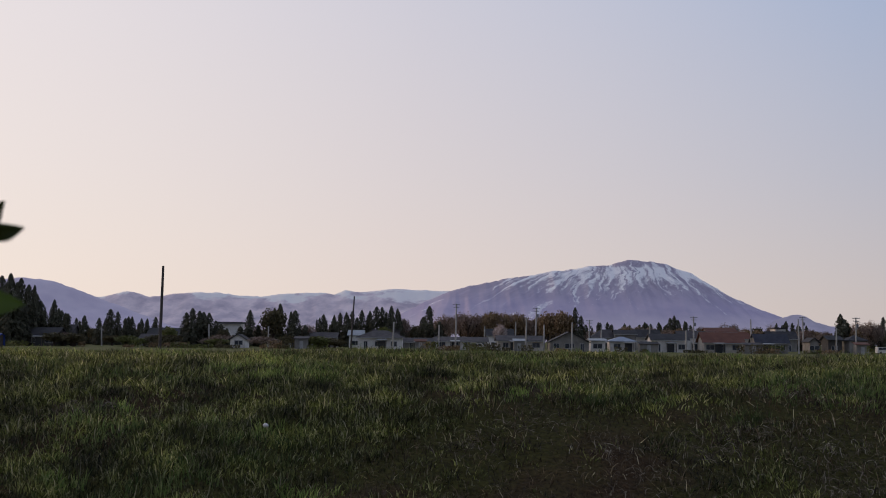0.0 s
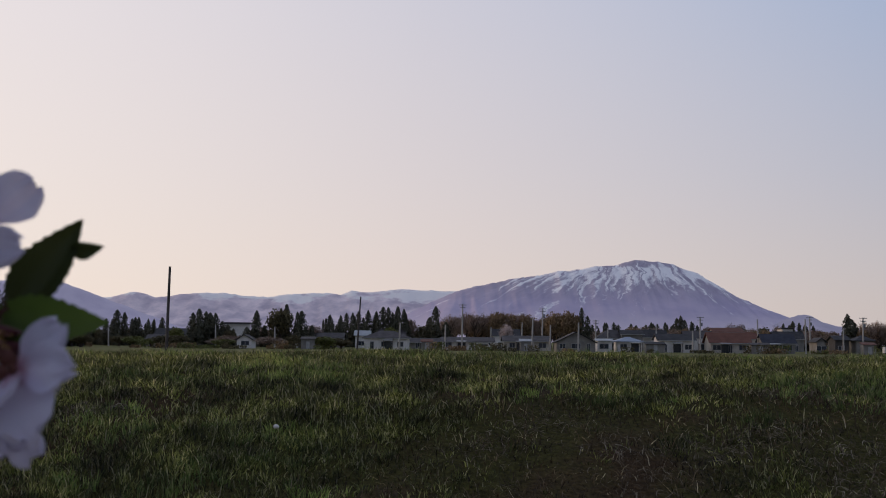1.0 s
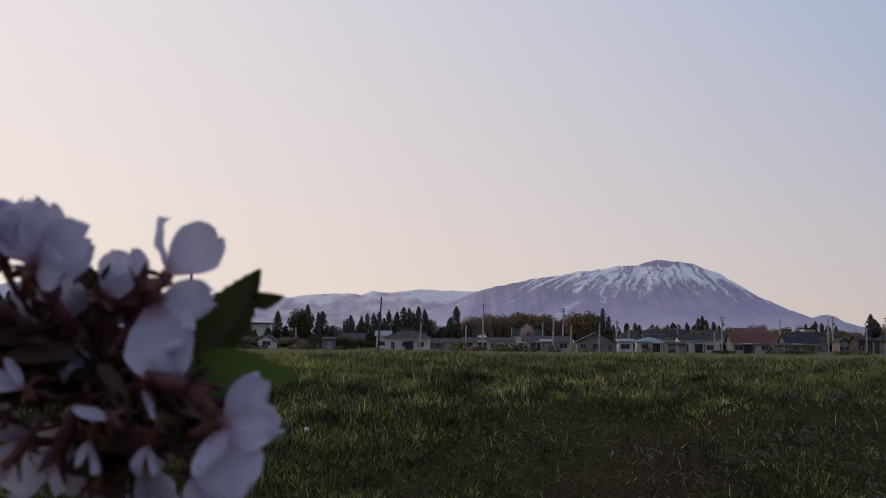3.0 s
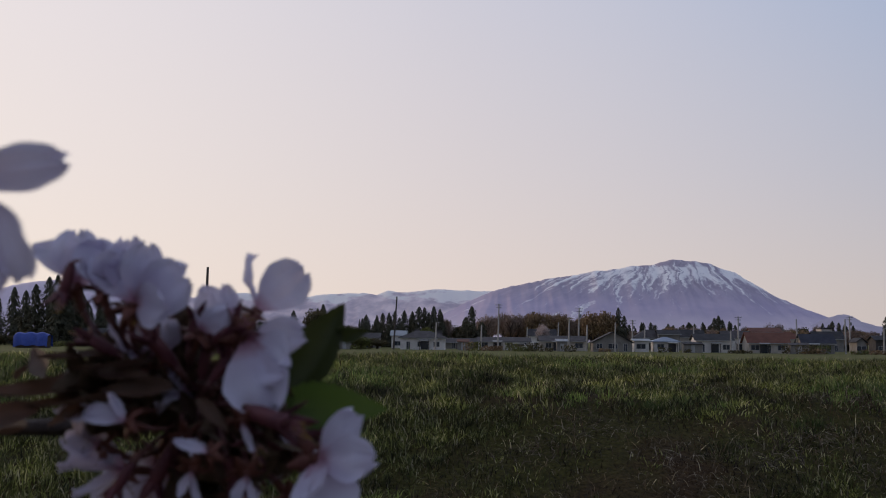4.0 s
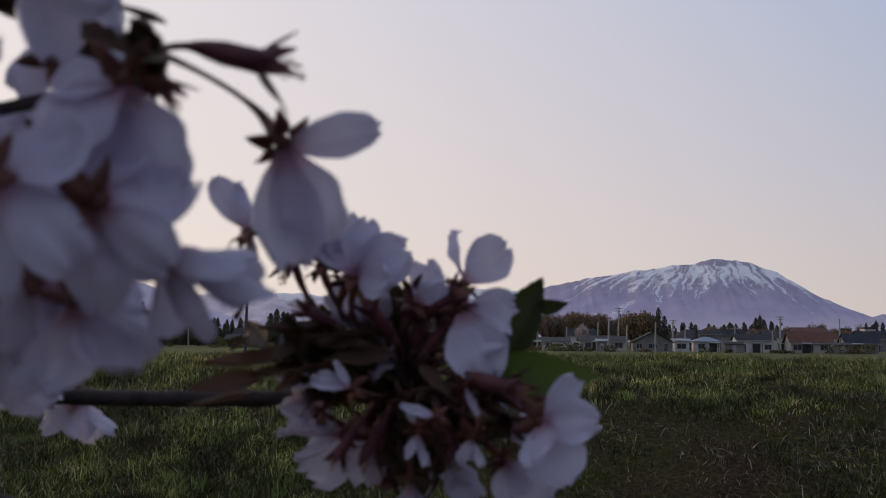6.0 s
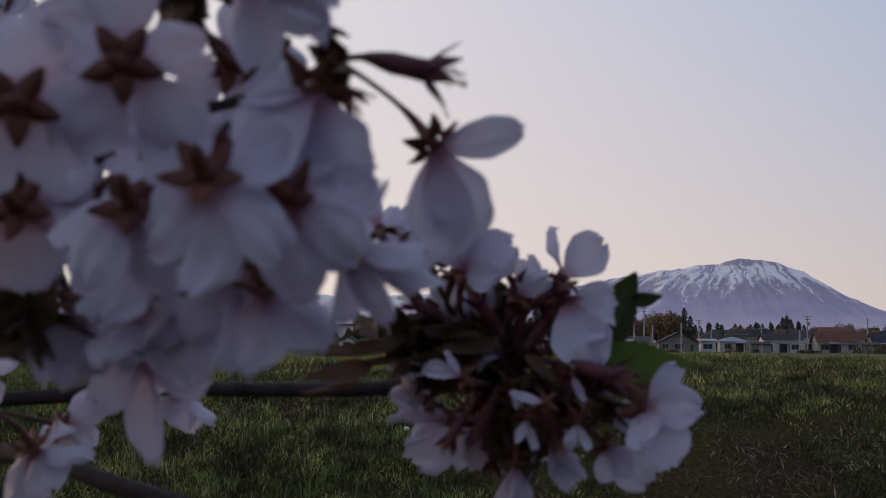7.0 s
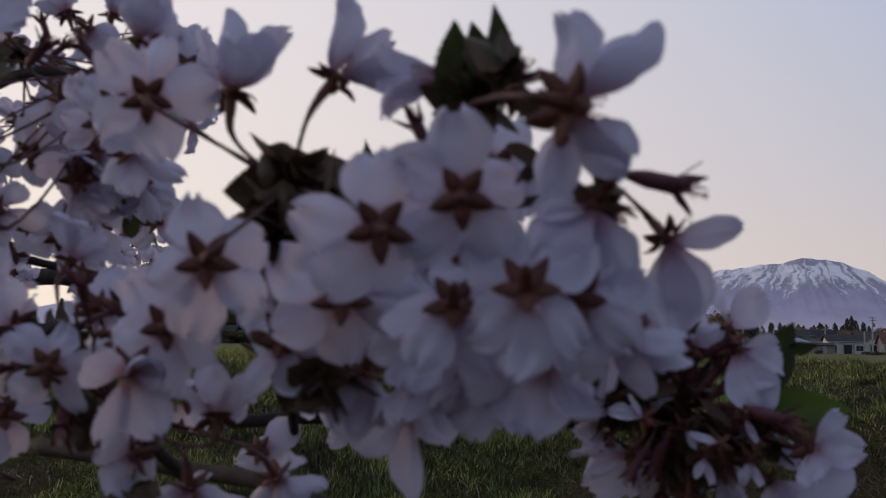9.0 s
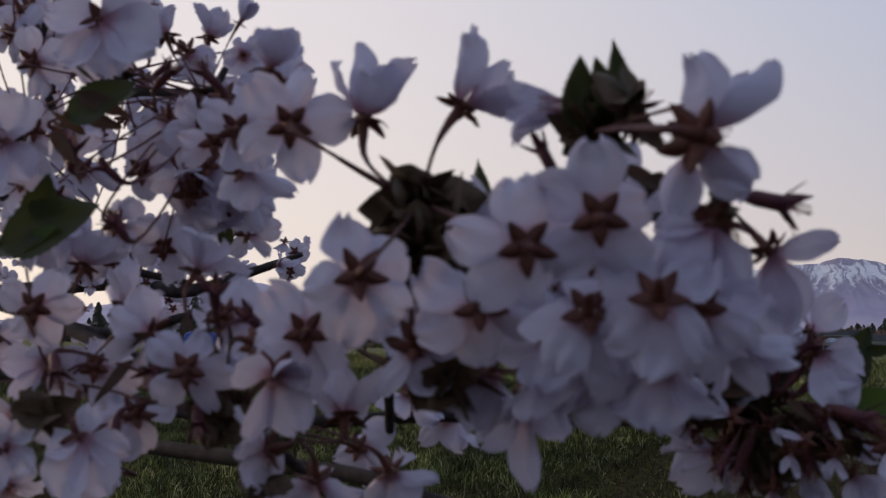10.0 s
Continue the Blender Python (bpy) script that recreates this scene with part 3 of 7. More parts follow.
RANGE_RIDGE = [
    (-2624.2, 41.4), (-2216.7, 76.3), (-1910.9, 106.1), (-1604.7, 131.9), (-1400.2, 144.3),
    (-1277.3, 149.6), (-1226.0, 148.1), (-1185.4, 158.8), (-1144.7, 169.5), (-1103.4, 161.7),
    (-1068.2, 147.7), (-929.3, 165.6), (-816.5, 166.8), (-724.0, 155.4), (-641.9, 154.2),
    (-580.6, 165.1), (-457.7, 170.5), (-396.1, 165.0), (-351.2, 179.9), (-314.2, 174.1),
    (-252.7, 176.8), (-170.8, 187.9), (-88.7, 182.6), (-6.6, 181.4), (157.6, 172.9),
    (342.3, 133.8), (547.3, 64.4)]
SPUR_RIDGE = [
    (-2366.9, 12.6), (-2026.1, 43.6), (-1771.3, 87.3), (-1567.4, 130.6), (-1448.4, 159.3),
    (-1345.9, 174.2), (-1260.3, 180.2), (-1182.5, 169.0), (-1121.7, 149.0), (-1069.5, 129.0),
    (-1000.1, 104.0), (-913.3, 72.3), (-826.7, 40.7), (-723.2, 12.7)]
KNOLL_RIDGE = [
    (981.6, 43.4), (1043.6, 77.4), (1087.9, 91.9), (1109.0, 93.9), (1131.9, 88.9),
    (1166.9, 69.9), (1228.3, 54.7), (1316.1, 41.6)]

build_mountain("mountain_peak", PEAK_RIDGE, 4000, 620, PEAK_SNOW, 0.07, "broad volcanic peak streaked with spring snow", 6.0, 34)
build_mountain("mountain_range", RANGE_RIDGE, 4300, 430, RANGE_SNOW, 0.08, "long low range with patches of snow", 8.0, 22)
build_mountain("mountain_spur", SPUR_RIDGE, 3600, 430, HAZED_SPUR_WOOD, 0.06, "wooded spur tinted blue for haze, sloping down to the plain", 10.0, 18)
build_mountain("mountain_knoll", KNOLL_RIDGE, 3700, 300, HAZED_KNOLL_WOOD, 0.15, "small round wooded hill beside the peak", 6.0, 12)


# ---- village trees ----
def cedar_model(seed):
    """A pointed cedar, 1 m tall and 1 m wide at the foot, to be scaled: trunk and ragged tiers of boughs."""
    rng = np.random.RandomState(seed)
    tree = new("cedar_tree")
    part("trunk", tube([(0, 0, 0), (0.004, 0, 0.3), (0, 0.003, 0.9)], [0.05, 0.035, 0.006], 6), BARK, tree)
    bm = bmesh.new()
    for k in range(1500):
        z, a = 0.04 + 0.95 * rng.uniform() ** 1.15, rng.uniform(0, 6.283)
        lump = 0.78 + 0.85 * noise.noise((math.cos(a) * 1.3 + seed * 5, math.sin(a) * 1.3, z * 5.0)) + 0.45 * noise.noise((a * 2.0, z * 13.0, seed))
        r = 0.48 * min(1.0, 1.8 * (1 - z)) ** 0.66 * lump * rng.uniform(0.35, 1.0) ** 0.5 + 0.008
        c, s = math.cos(a), math.sin(a)
        wide, drop = rng.uniform(0.03, 0.075) * (0.5 + 0.7 * (1 - z)), rng.uniform(0.018, 0.05)
        top = bm.verts.new((r * 0.72 * c, r * 0.72 * s, z + 0.4 * drop))
        left = bm.verts.new((r * 0.95 * c - wide * s, r * 0.95 * s + wide * c, z - drop * rng.uniform(0.0, 0.7)))
        right = bm.verts.new((r * 0.95 * c + wide * s, r * 0.95 * s - wide * c, z - drop * rng.uniform(0.0, 0.7)))
        tip = bm.verts.new(((r + 0.03) * c, (r + 0.03) * s, z - drop * rng.uniform(0.3, 1.3)))
        bm.faces.new((top, left, tip)), bm.faces.new((top, tip, right))
    spire = [bm.verts.new(c) for c in ((0.012, 0, 0.95), (-0.006, 0.01, 0.95), (-0.006, -0.01, 0.95), (0, 0, 1.0))]
    for f in ((0, 1, 3), (1, 2, 3), (2, 0, 3)):
        bm.faces.new([spire[k] for k in f])
    part("crown", bm, CEDAR, tree)
    return tagged(tree, "dark green cedar with ragged drooping boughs", "conifer", "village cedars")


def broadleaf_model(seed, mat, label, bare):
    """A round tree, 1 m tall and 1 m wide, to be scaled: trunk, limbs and a crown of many small clumps."""
    rng = np.random.RandomState(seed)
    tree = new("broadleaf_tree")
    trunk = part("trunk", tube([(0, 0, 0), (0.01, 0, 0.2), (0.0, 0.01, 0.5), (0.01, 0, 0.8)], [0.045, 0.035, 0.022, 0.006], 6), BARK, tree)
    tips = []
    for k in range(9):
        a, z0 = 2 * math.pi * k / 9 + rng.uniform(-0.3, 0.3), rng.uniform(0.18, 0.5)
        reach = rng.uniform(0.25, 0.42)
        end = (reach * math.cos(a), reach * math.sin(a), min(0.95, z0 + rng.uniform(0.2, 0.42)))
        part("limb", tube([(0, 0, z0), (end[0] * 0.5, end[1] * 0.5, z0 + (end[2] - z0) * 0.6), end], [0.02, 0.012, 0.004], 4), BARK, trunk)
        tips.append(end)
    bm = bmesh.new()
    for k in range(1500 if bare else 0):
        a, e, r = rng.uniform(0, 6.283), rng.uniform(-0.75, 1), rng.uniform(0, 1) ** 0.5
        c = Vector((0.36 * r * math.cos(a) * math.sqrt(1 - e * e), 0.36 * r * math.sin(a) * math.sqrt(1 - e * e), 0.56 + 0.32 * r * e))
        d = (Vector((c.x * 0.9, c.y * 0.9, 0.26)) + Vector(rng.normal(0, 0.10, size=3))).normalized() * rng.uniform(0.05, 0.16)
        w = d.orthogonal().normalized() * rng.uniform(0.004, 0.010)
        bm.faces.new([bm.verts.new(q) for q in (c - w, c + w, c + d)])
    for k in range(260 if bare else 1700):
        t = tips[rng.randint(len(tips))]
        a, e, r = rng.uniform(0, 6.283), rng.uniform(-1, 1), rng.uniform(0, 1) ** 0.45
        core = Vector((0.40 * r * math.cos(a) * math.sqrt(1 - e * e), 0.40 * r * math.sin(a) * math.sqrt(1 - e * e), 0.60 + 0.37 * r * e))
        c = core.lerp(Vector(t), rng.uniform(0.0, 0.55))
        s = rng.uniform(0.014, 0.046)
        n = Vector(rng.normal(size=3)).normalized()
        u = n.orthogonal().normalized() * s
        v = n.cross(u) * rng.uniform(0.35 if bare else 0.6, 1.0)
        q = [bm.verts.new(c + u * i + v * j) for i, j in ((-1, -0.3), (0.2, -1), (1, 0.2), (-0.1, 1))]
        bm.faces.new(q)
    part("crown", bm, mat, tree)
    return tagged(tree, label, "tree", "village trees")


def plant_all():
    rng = np.random.RandomState(11)
    cedars = [cedar_model(s) for s in (1, 2, 3, 4)]
    used = set()

    def put(model, row):
        m = Matrix.Translation((row[0], row[1], FIELD_Z - 0.03)) @ Matrix.Rotation(rng.uniform(0, 6.28), 4, "Z") @ Matrix.Diagonal((row[3], row[3], row[2] - FIELD_Z, 1))
        if model in used:
            c = copy_thing(model, Matrix())
            c.matrix_basis = m
        else:
            used.add(model)
            model["pending"] = 1
            first.append((model, m))

    first = []
    for k, row in enumerate(CEDARS_WEST + CEDARS_MIDDLE + CEDARS_EAST):
        put(cedars[(k * 7 + k // 3) % 4], (*row[:3], row[3] * 0.84))
        for side in (-1, 1):
            if rng.uniform() < 0.85:
                put(cedars[rng.randint(4)], (row[0] + side * row[3] * rng.uniform(0.2, 0.55), row[1] + rng.uniform(2, 9), FIELD_Z + (row[2] - FIELD_Z) * rng.uniform(0.55, 1.0), row[3] * rng.uniform(0.5, 0.9)))
    kinds = [broadleaf_model(21, DARK_CROWN, "dark brown-green round tree in early leaf", False), broadleaf_model(22, BROWN_CROWN, "bare brown spring tree with fine twigs", True),
             broadleaf_model(23, RUST_CROWN, "tall rusty brown tree coming into bud", False), broadleaf_model(24, WHITE_CROWN, "small pale cherry tree in bloom", True),
             broadleaf_model(25, GREEN_CROWN, "low yellow-green leafy tree", False)]
    thicket = []
    for count, x0, x1, low, high, mix in ((66, -2, 44, 8.4, 12.2, [1, 1, 1, 2]), (100, 44, 160, 3.8, 7.6, [0, 1, 1, 2]), (90, -150, -4, 2.5, 6.2, [0, 0, 1, 1]), (44, -150, -28, 1.5, 3.0, [0, 0, 1, 4])):
        for k in range(count):
            thicket.append((rng.uniform(x0, x1), rng.uniform(392, 450) if high > 4 else rng.uniform(290, 350), rng.uniform(low, high), rng.uniform(6.0, 10.0), int(rng.choice(mix))))
    for row in BROADLEAVES + BROADLEAVES_MORE + thicket:
        put(kinds[row[4]], row)
    for model, m in first:
        model.matrix_basis = m
        del model["pending"]


plant_all()


# ---- houses ----
def house(x, y, w, eave, ridge, kind, wall, roof, seed):
    rng = np.random.RandomState(seed)
    e, r, d = eave - FIELD_Z, ridge - FIELD_Z, max(6.0, min(9.0, w * 0.7))
    h = new("house")
    hw, hd, o, th = w / 2, d / 2, 0.5, 0.18
    hw -= o
    bm = bmesh.new()
    box(bm, -hw, hw, -hd, hd, 0, e)
    if kind == 1:
        for yy in (-hd, hd):
            a = [bm.verts.new(c) for c in ((-hw, yy, e), (hw, yy, e), (0, yy, r - 0.1), (-hw, yy - math.copysign(0.2, yy), e), (hw, yy - math.copysign(0.2, yy), e), (0, yy - math.copysign(0.2, yy), r - 0.1))]
            bm.faces.new(a[:3]), bm.faces.new(a[3:]), bm.faces.new((a[0], a[2], a[5], a[3])), bm.faces.new((a[1], a[2], a[5], a[4]))
    elif kind == 0:
        for xx in (-hw, hw):
            i = xx - math.copysign(0.2, xx)
            a = [bm.verts.new(c) for c in ((xx, -hd, e), (xx, hd, e), (xx, 0, r - 0.1), (i, -hd, e), (i, hd, e), (i, 0, r - 0.1))]
            bm.faces.new(a[:3]), bm.faces.new(a[3:]), bm.faces.new((a[0], a[2], a[5], a[3])), bm.faces.new((a[1], a[2], a[5], a[4]))
    part("wall", bm, WALLS[wall], h)

    def slab(a, b, c, dd):
        """A sloping roof plane with thickness: two eave corners, two ridge corners."""
        bm = bmesh.new()
        low = [bm.verts.new(q) for q in (a, b, c, dd)]
        high = [bm.verts.new((q[0], q[1], q[2] + th)) for q in (a, b, c, dd)]
        bm.faces.new(high), bm.faces.new(low[::-1])
        for k in range(4):
            bm.faces.new((low[k], low[(k + 1) % 4], high[(k + 1) % 4], high[k]))
        part("roof", bm, ROOFS[roof], h)

    X, Y = hw + o, hd + o
    if kind == 0:
        slab((-X, -Y, e - 0.1), (X, -Y, e - 0.1), (X, 0, r - th), (-X, 0, r - th))
        slab((X, Y, e - 0.1), (-X, Y, e - 0.1), (-X, 0, r - th), (X, 0, r - th))
    elif kind == 1:
        slab((-X, Y, e - 0.1), (-X, -Y, e - 0.1), (0, -Y, r - th), (0, Y, r - th))
        slab((X, -Y, e - 0.1), (X, Y, e - 0.1), (0, Y, r - th), (0, -Y, r - th))
    elif kind == 2:
        q = max(0.4, X - Y * 0.9)
        slab((-X, -Y, e - 0.1), (X, -Y, e - 0.1), (q, 0, r - th), (-q, 0, r - th))
        slab((X, Y, e - 0.1), (-X, Y, e - 0.1), (-q, 0, r - th), (q, 0, r - th))
        slab((-X, Y, e - 0.1), (-X, -Y, e - 0.1), (-q, -0.01, r - th), (-q, 0.01, r - th))
        slab((X, -Y, e - 0.1), (X, Y, e - 0.1), (q, 0.01, r - th), (q, -0.01, r - th))
    else:
        bm = bmesh.new()
        box(bm, -X, X, -Y, Y, e, r)
        part("roof", bm, ROOFS[roof], h)
    n = max(1, int(w / 3.4))
    for k in range(n):
        cx = -hw + (k + 0.5) * 2 * hw / n + rng.uniform(-0.2, 0.2)
        door = k == seed % max(n, 2) and n > 1
        ww, z0, z1 = (0.5, 0.1, min(2.1, e - 0.15)) if door else (rng.uniform(0.75, 1.35), 0.75, min(2.1, e - 0.15))
        bm = bmesh.new()
        for b in ((-ww, ww, z0, z0 + 0.1), (-ww, ww, z1 - 0.1, z1), (-ww, -ww + 0.1, z0 + 0.1, z1 - 0.1), (ww - 0.1, ww, z0 + 0.1, z1 - 0.1), (-0.05, 0.05, z0 + 0.1, z1 - 0.1)):
            box(bm, cx + b[0], cx + b[1], -hd - 0.08, -hd + 0.02, b[2], b[3])
        fr = part("door" if door else "window", bm, FRAME, h)
        bm = bmesh.new()
        box(bm, cx - ww + 0.1, cx + ww - 0.1, -hd - 0.03, -hd + 0.01, z0 + 0.1, z1 - 0.1)
        part("pane", bm, GLASS, fr)
    if w > 7 and kind != 1:
        px = -hw + (0.25 + 0.5 * rng.uniform()) * 2 * hw
        top = min(e - 0.15, 2.3)
        bm = bmesh.new()
        low = [bm.verts.new(c) for c in ((px - 1.3, -hd - 1.7, top), (px + 1.3, -hd - 1.7, top), (px + 1.3, -hd + 0.05, top + 0.25), (px - 1.3, -hd + 0.05, top + 0.25))]
        high = [bm.verts.new(v.co + Vector((0, 0, 0.16))) for v in low]
        bm.faces.new(high), bm.faces.new(low[::-1])
        for k in range(4):
            bm.faces.new((low[k], low[(k + 1) % 4], high[(k + 1) % 4], high[k]))
        porch = part("porch", bm, FRAME, h)
        for sx in (-1.15, 1.15):
            bm = bmesh.new()
            box(bm, px + sx - 0.08, px + sx + 0.08, -hd - 1.6, -hd - 1.44, 0, top)
            part("porch_post", bm, DARK_POLE, porch)
        bm = bmesh.new()
        box(bm, px - 0.95, px + 0.95, -hd - 0.12, -hd - 0.09, 0.05, top - 0.1)
        part("entrance", bm, GLASS, h)
        bm = bmesh.new()
        box(bm, -hw - 0.5, hw + 0.5, -hd - 0.62, -hd - 0.5, e - 0.22, e - 0.02)
        part("gutter", bm, FRAME, h)
    h.matrix_basis = Matrix.Translation((x, y, FIELD_Z - 0.02))
    words = {"slate": "grey", "dark": "blackish", "pale": "pale metal", "blue": "blue-grey", "rust": "red-brown", "navy": "navy blue"}[roof]
    return tagged(h, "low %s village house under a %s %s roof" % (wall, words, ("gable", "gable", "hipped", "flat")[kind]), "house", "village houses")


for k, row in enumerate(HOUSES):
    house(*row, seed=k)


# ---- utility poles ----
def utility_pole(x, y, top, lean, kind, dark):
    p = new("utility_pole")
    tall = top - FIELD_Z
    part("mast", tube([(0, 0, 0), (lean * 0.5, 0, tall * 0.5), (lean, 0, tall)], [0.24, 0.21, 0.17], 8), DARK_POLE if dark else POLE, p)
    arms = {0: (), 1: (0.25, 0.95), 2: (0.3, 1.0)}[kind]
    for k, drop in enumerate(arms):
        bm = bmesh.new()
        half = 1.0 if k == 0 else 0.75
        box(bm, lean - half, lean + half, -0.2, -0.1, tall - drop - 0.06, tall - drop + 0.06)
        arm = part("crossarm", bm, METAL, p)
        for u in (-0.9, -0.35, 0.35, 0.9):
            part("insulator", tube([(lean + half * u, -0.15, tall - drop + 0.05), (lean + half * u, -0.15, tall - drop + 0.3)], [0.06, 0.04], 6), WALLS["white"], arm)
    if kind == 1:
        part("transformer", tube([(lean + 0.38, -0.1, tall - 2.6), (lean + 0.38, -0.1, tall - 1.7)], [0.24, 0.24], 10), METAL, p)
    p.matrix_basis = Matrix.Translation((x, y, FIELD_Z - 0.05))
    return tagged(p, ("dark timber" if dark else "grey concrete") + " utility pole standing in the village" if not dark else "dark leaning timber pole standing at the field edge", "utility pole", "utility poles")


for k, (x, y, top, lean, kind) in enumerate(POLES):
    utility_pole(x, y, top, lean, kind, k < 2)


# ---- sheeted stack, vans ----
def sheeted_stack():
    """A stack of timber under a blue sheet that hangs in folds."""
    s = new("sheeted_stack")
    bm = bmesh.new()
    box(bm, -2.6, 2.6, -1.2, 1.2, 0, 1.8)
    part("timber_stack", bm, BARK, s)
    xs, ring = np.linspace(-2.9, 2.9, 25), ((-1.45, 0.35), (-1.35, 1.2), (-1.25, 2.0), (-0.5, 2.25), (0.5, 2.2), (1.25, 2.0), (1.35, 1.2), (1.45, 0.35))
    verts = [(x, y * (1 + 0.05 * math.sin(5 * x + k)), z + 0.09 * math.sin(3.1 * x + 0.8 * k) - 0.25 * abs(x / 2.9) ** 8) for x in xs for k, (y, z) in enumerate(ring)]
    faces = [(i * 8 + j, i * 8 + j + 1, (i + 1) * 8 + j + 1, (i + 1) * 8 + j) for i in range(24) for j in range(7)]
    sheet = new("sheet", mesh_of("sheet", verts, faces, BLUE_SHEET))
    sheet.parent = s
    sheet["label"] = "blue plastic sheet"
    s.matrix_basis = Matrix.Translation((-95.0, 247.0, FIELD_Z)) @ Matrix.Diagonal((1.25, 1.2, 1.45, 1))
    tagged(s, "timber stack under a bright blue plastic sheet", "stack")


sheeted_stack()


def van(x, y):
    v = new("van")
    prof = ((-2.2, 0.35), (2.2, 0.35), (2.25, 0.9), (1.75, 1.15), (1.35, 1.85), (-2.15, 1.9), (-2.25, 1.0))
    bm = bmesh.new()
    sides = [[bm.verts.new((a, w, b)) for a, b in prof] for w in (-0.85, 0.85)]
    bm.faces.new(sides[0]), bm.faces.new(sides[1][::-1])
    for k in range(len(prof)):
        j = (k + 1) % len(prof)
        bm.faces.new((sides[0][k], sides[1][k], sides[1][j], sides[0][j]))
    part("body", bm, WALLS["white"], v)
    for x0, x1 in ((-1.9, -0.9), (-0.8, 0.2), (0.3, 1.2)):
        bm = bmesh.new()
        box(bm, x0, x1, -0.87, -0.84, 1.15, 1.7)
        part("window", bm, GLASS, v)
    for cx in (-1.4, 1.4):
        for cy in (-0.86, 0.70):
            part("wheel", tube([(cx, cy, 0.32), (cx, cy + 0.16, 0.32)], [0.32, 0.32], 14), DARK_POLE, v)
    v.matrix_basis = Matrix.Translation((x, y, FIELD_Z))
    tagged(v, "white van parked beside the village houses", "van")


van(115.5, 310.0)
van(8.6, 296.0)


# ---- hedges and sheds between the houses ----
def hedge(x, y, w, h, seed):
    rng = np.random.RandomState(seed)
    bm = bmesh.new()
    for k in range(int(260 * w / 6)):
        c = Vector((rng.uniform(-w / 2, w / 2), rng.uniform(-0.5, 0.5), h * rng.uniform(0.03, 1.0) * (1 - 0.25 * noise.noise((x + k * 0.01, seed, 0.0)))))
        n = Vector(rng.normal(size=3)).normalized()
        u = n.orthogonal().normalized() * rng.uniform(0.12, 0.3)
        v = n.cross(u) * rng.uniform(0.5, 1.0)
        bm.faces.new([bm.verts.new(c + u * i + v * j) for i, j in ((-1, -0.3), (0.2, -1), (1, 0.2), (-0.1, 1))])
    ob = link("hedge", bm, (DARK_CROWN, GREEN_CROWN, RUST_CROWN)[seed % 3])
    ob.matrix_basis = Matrix.Translation((x, y, FIELD_Z))
    tagged(ob, ("dark brown-green", "fresh yellow-green", "rusty brown")[seed % 3] + " garden hedge in front of the houses", "hedge", "garden hedges")


def shed(x, y, w, h, seed):
    s = new("shed")
    bm = bmesh.new()
    box(bm, -w / 2, w / 2, -1.2, 1.2, 0, h)
    part("wall", bm, WALLS[("grey", "dark")[seed % 2]], s)
    bm = bmesh.new()
    low = [bm.verts.new(c) for c in ((-w / 2 - 0.25, -1.5, h), (w / 2 + 0.25, -1.5, h), (w / 2 + 0.25, 1.5, h + 0.55), (-w / 2 - 0.25, 1.5, h + 0.55))]
    high = [bm.verts.new(v.co + Vector((0, 0, 0.12))) for v in low]
    bm.faces.new(high), bm.faces.new(low[::-1])
    for k in range(4):
        bm.faces.new((low[k], low[(k + 1) % 4], high[(k + 1) % 4], high[k]))
    part("roof", bm, ROOFS[("dark", "slate", "rust", "pale")[(seed // 2) % 4]], s)
    bm = bmesh.new()
    box(bm, -0.45, 0.45, -1.26, -1.18, 0.05, min(1.9, h - 0.15))
    part("door", bm, FRAME, s)
    s.matrix_basis = Matrix.Translation((x, y, FIELD_Z))
    tagged(s, "small lean-to garden shed beside a village house", "shed", "garden sheds")


def clutter():
    rng = np.random.RandomState(31)
    for k in range(52):
        x, y, w, h = rng.uniform(-105, 125), rng.uniform(280, 297), rng.uniform(1.5, 6.0), rng.uniform(0.7, 2.2)
        if not -26 < x < -5:
            hedge(x, y, w, h, k)
    for k in range(4, 16):
        shed(-100 + 13.5 * k + rng.uniform(-3, 3), rng.uniform(292, 299) if k % 2 else rng.uniform(322, 345), rng.uniform(2.4, 4.6), rng.uniform(1.9, 2.5), k + 5)
    extra = [(18.0, 372, 9.0, 3.2, 5.4, 0, "white", "dark"), (52.0, 378, 10.0, 3.0, 5.6, 2, "grey", "slate"), (66.0, 385, 9.0, 3.4, 5.8, 0, "cream", "dark"), (80.0, 380, 11.0, 3.1, 5.5, 0, "white", "slate"),
             (94.0, 372, 9.0, 3.0, 5.2, 2, "cream", "rust"), (108.0, 380, 10.0, 3.2, 5.6, 0, "grey", "dark"), (-18.0, 382, 9.0, 2.9, 5.0, 0, "white", "slate"), (-86.0, 370, 10.0, 2.6, 4.6, 0, "grey", "dark")]
    for k, row in enumerate(extra):
        house(*row, seed=60 + k)


clutter()

# ---- grass on the bank ----
BANK_AREA = (-5.0, 3.6, 4.7, 10.2)
blades("grass", 24000, BANK_AREA, 0.046, 0.0058, GRASS, 0.9, turf, "short green and dull grass covering the levee bank", 1, spread=0.026)
blades("fresh_grass", 2500, BANK_AREA, 0.052, 0.0056, FRESH, 0.6, fresh_spots, "bright yellow-green tufts of fresh grass on the bank", 2, (8, 22))
blades("dry_grass", 5200, (-5.0, 3.6, 4.7, 9.6), 0.048, 0.0044, STRAW, 2.2, dry_spots, "matted dry straw lying among the grass", 3, (5, 13), 0.05)
blades("tall_grass", 700, (-5.0, 3.6, 8.5, 9.6), 0.060, 0.0052, FRESH, 0.6, turf, "taller yellow-green tufts along the crest of the bank", 4, (4, 14), 0.035)


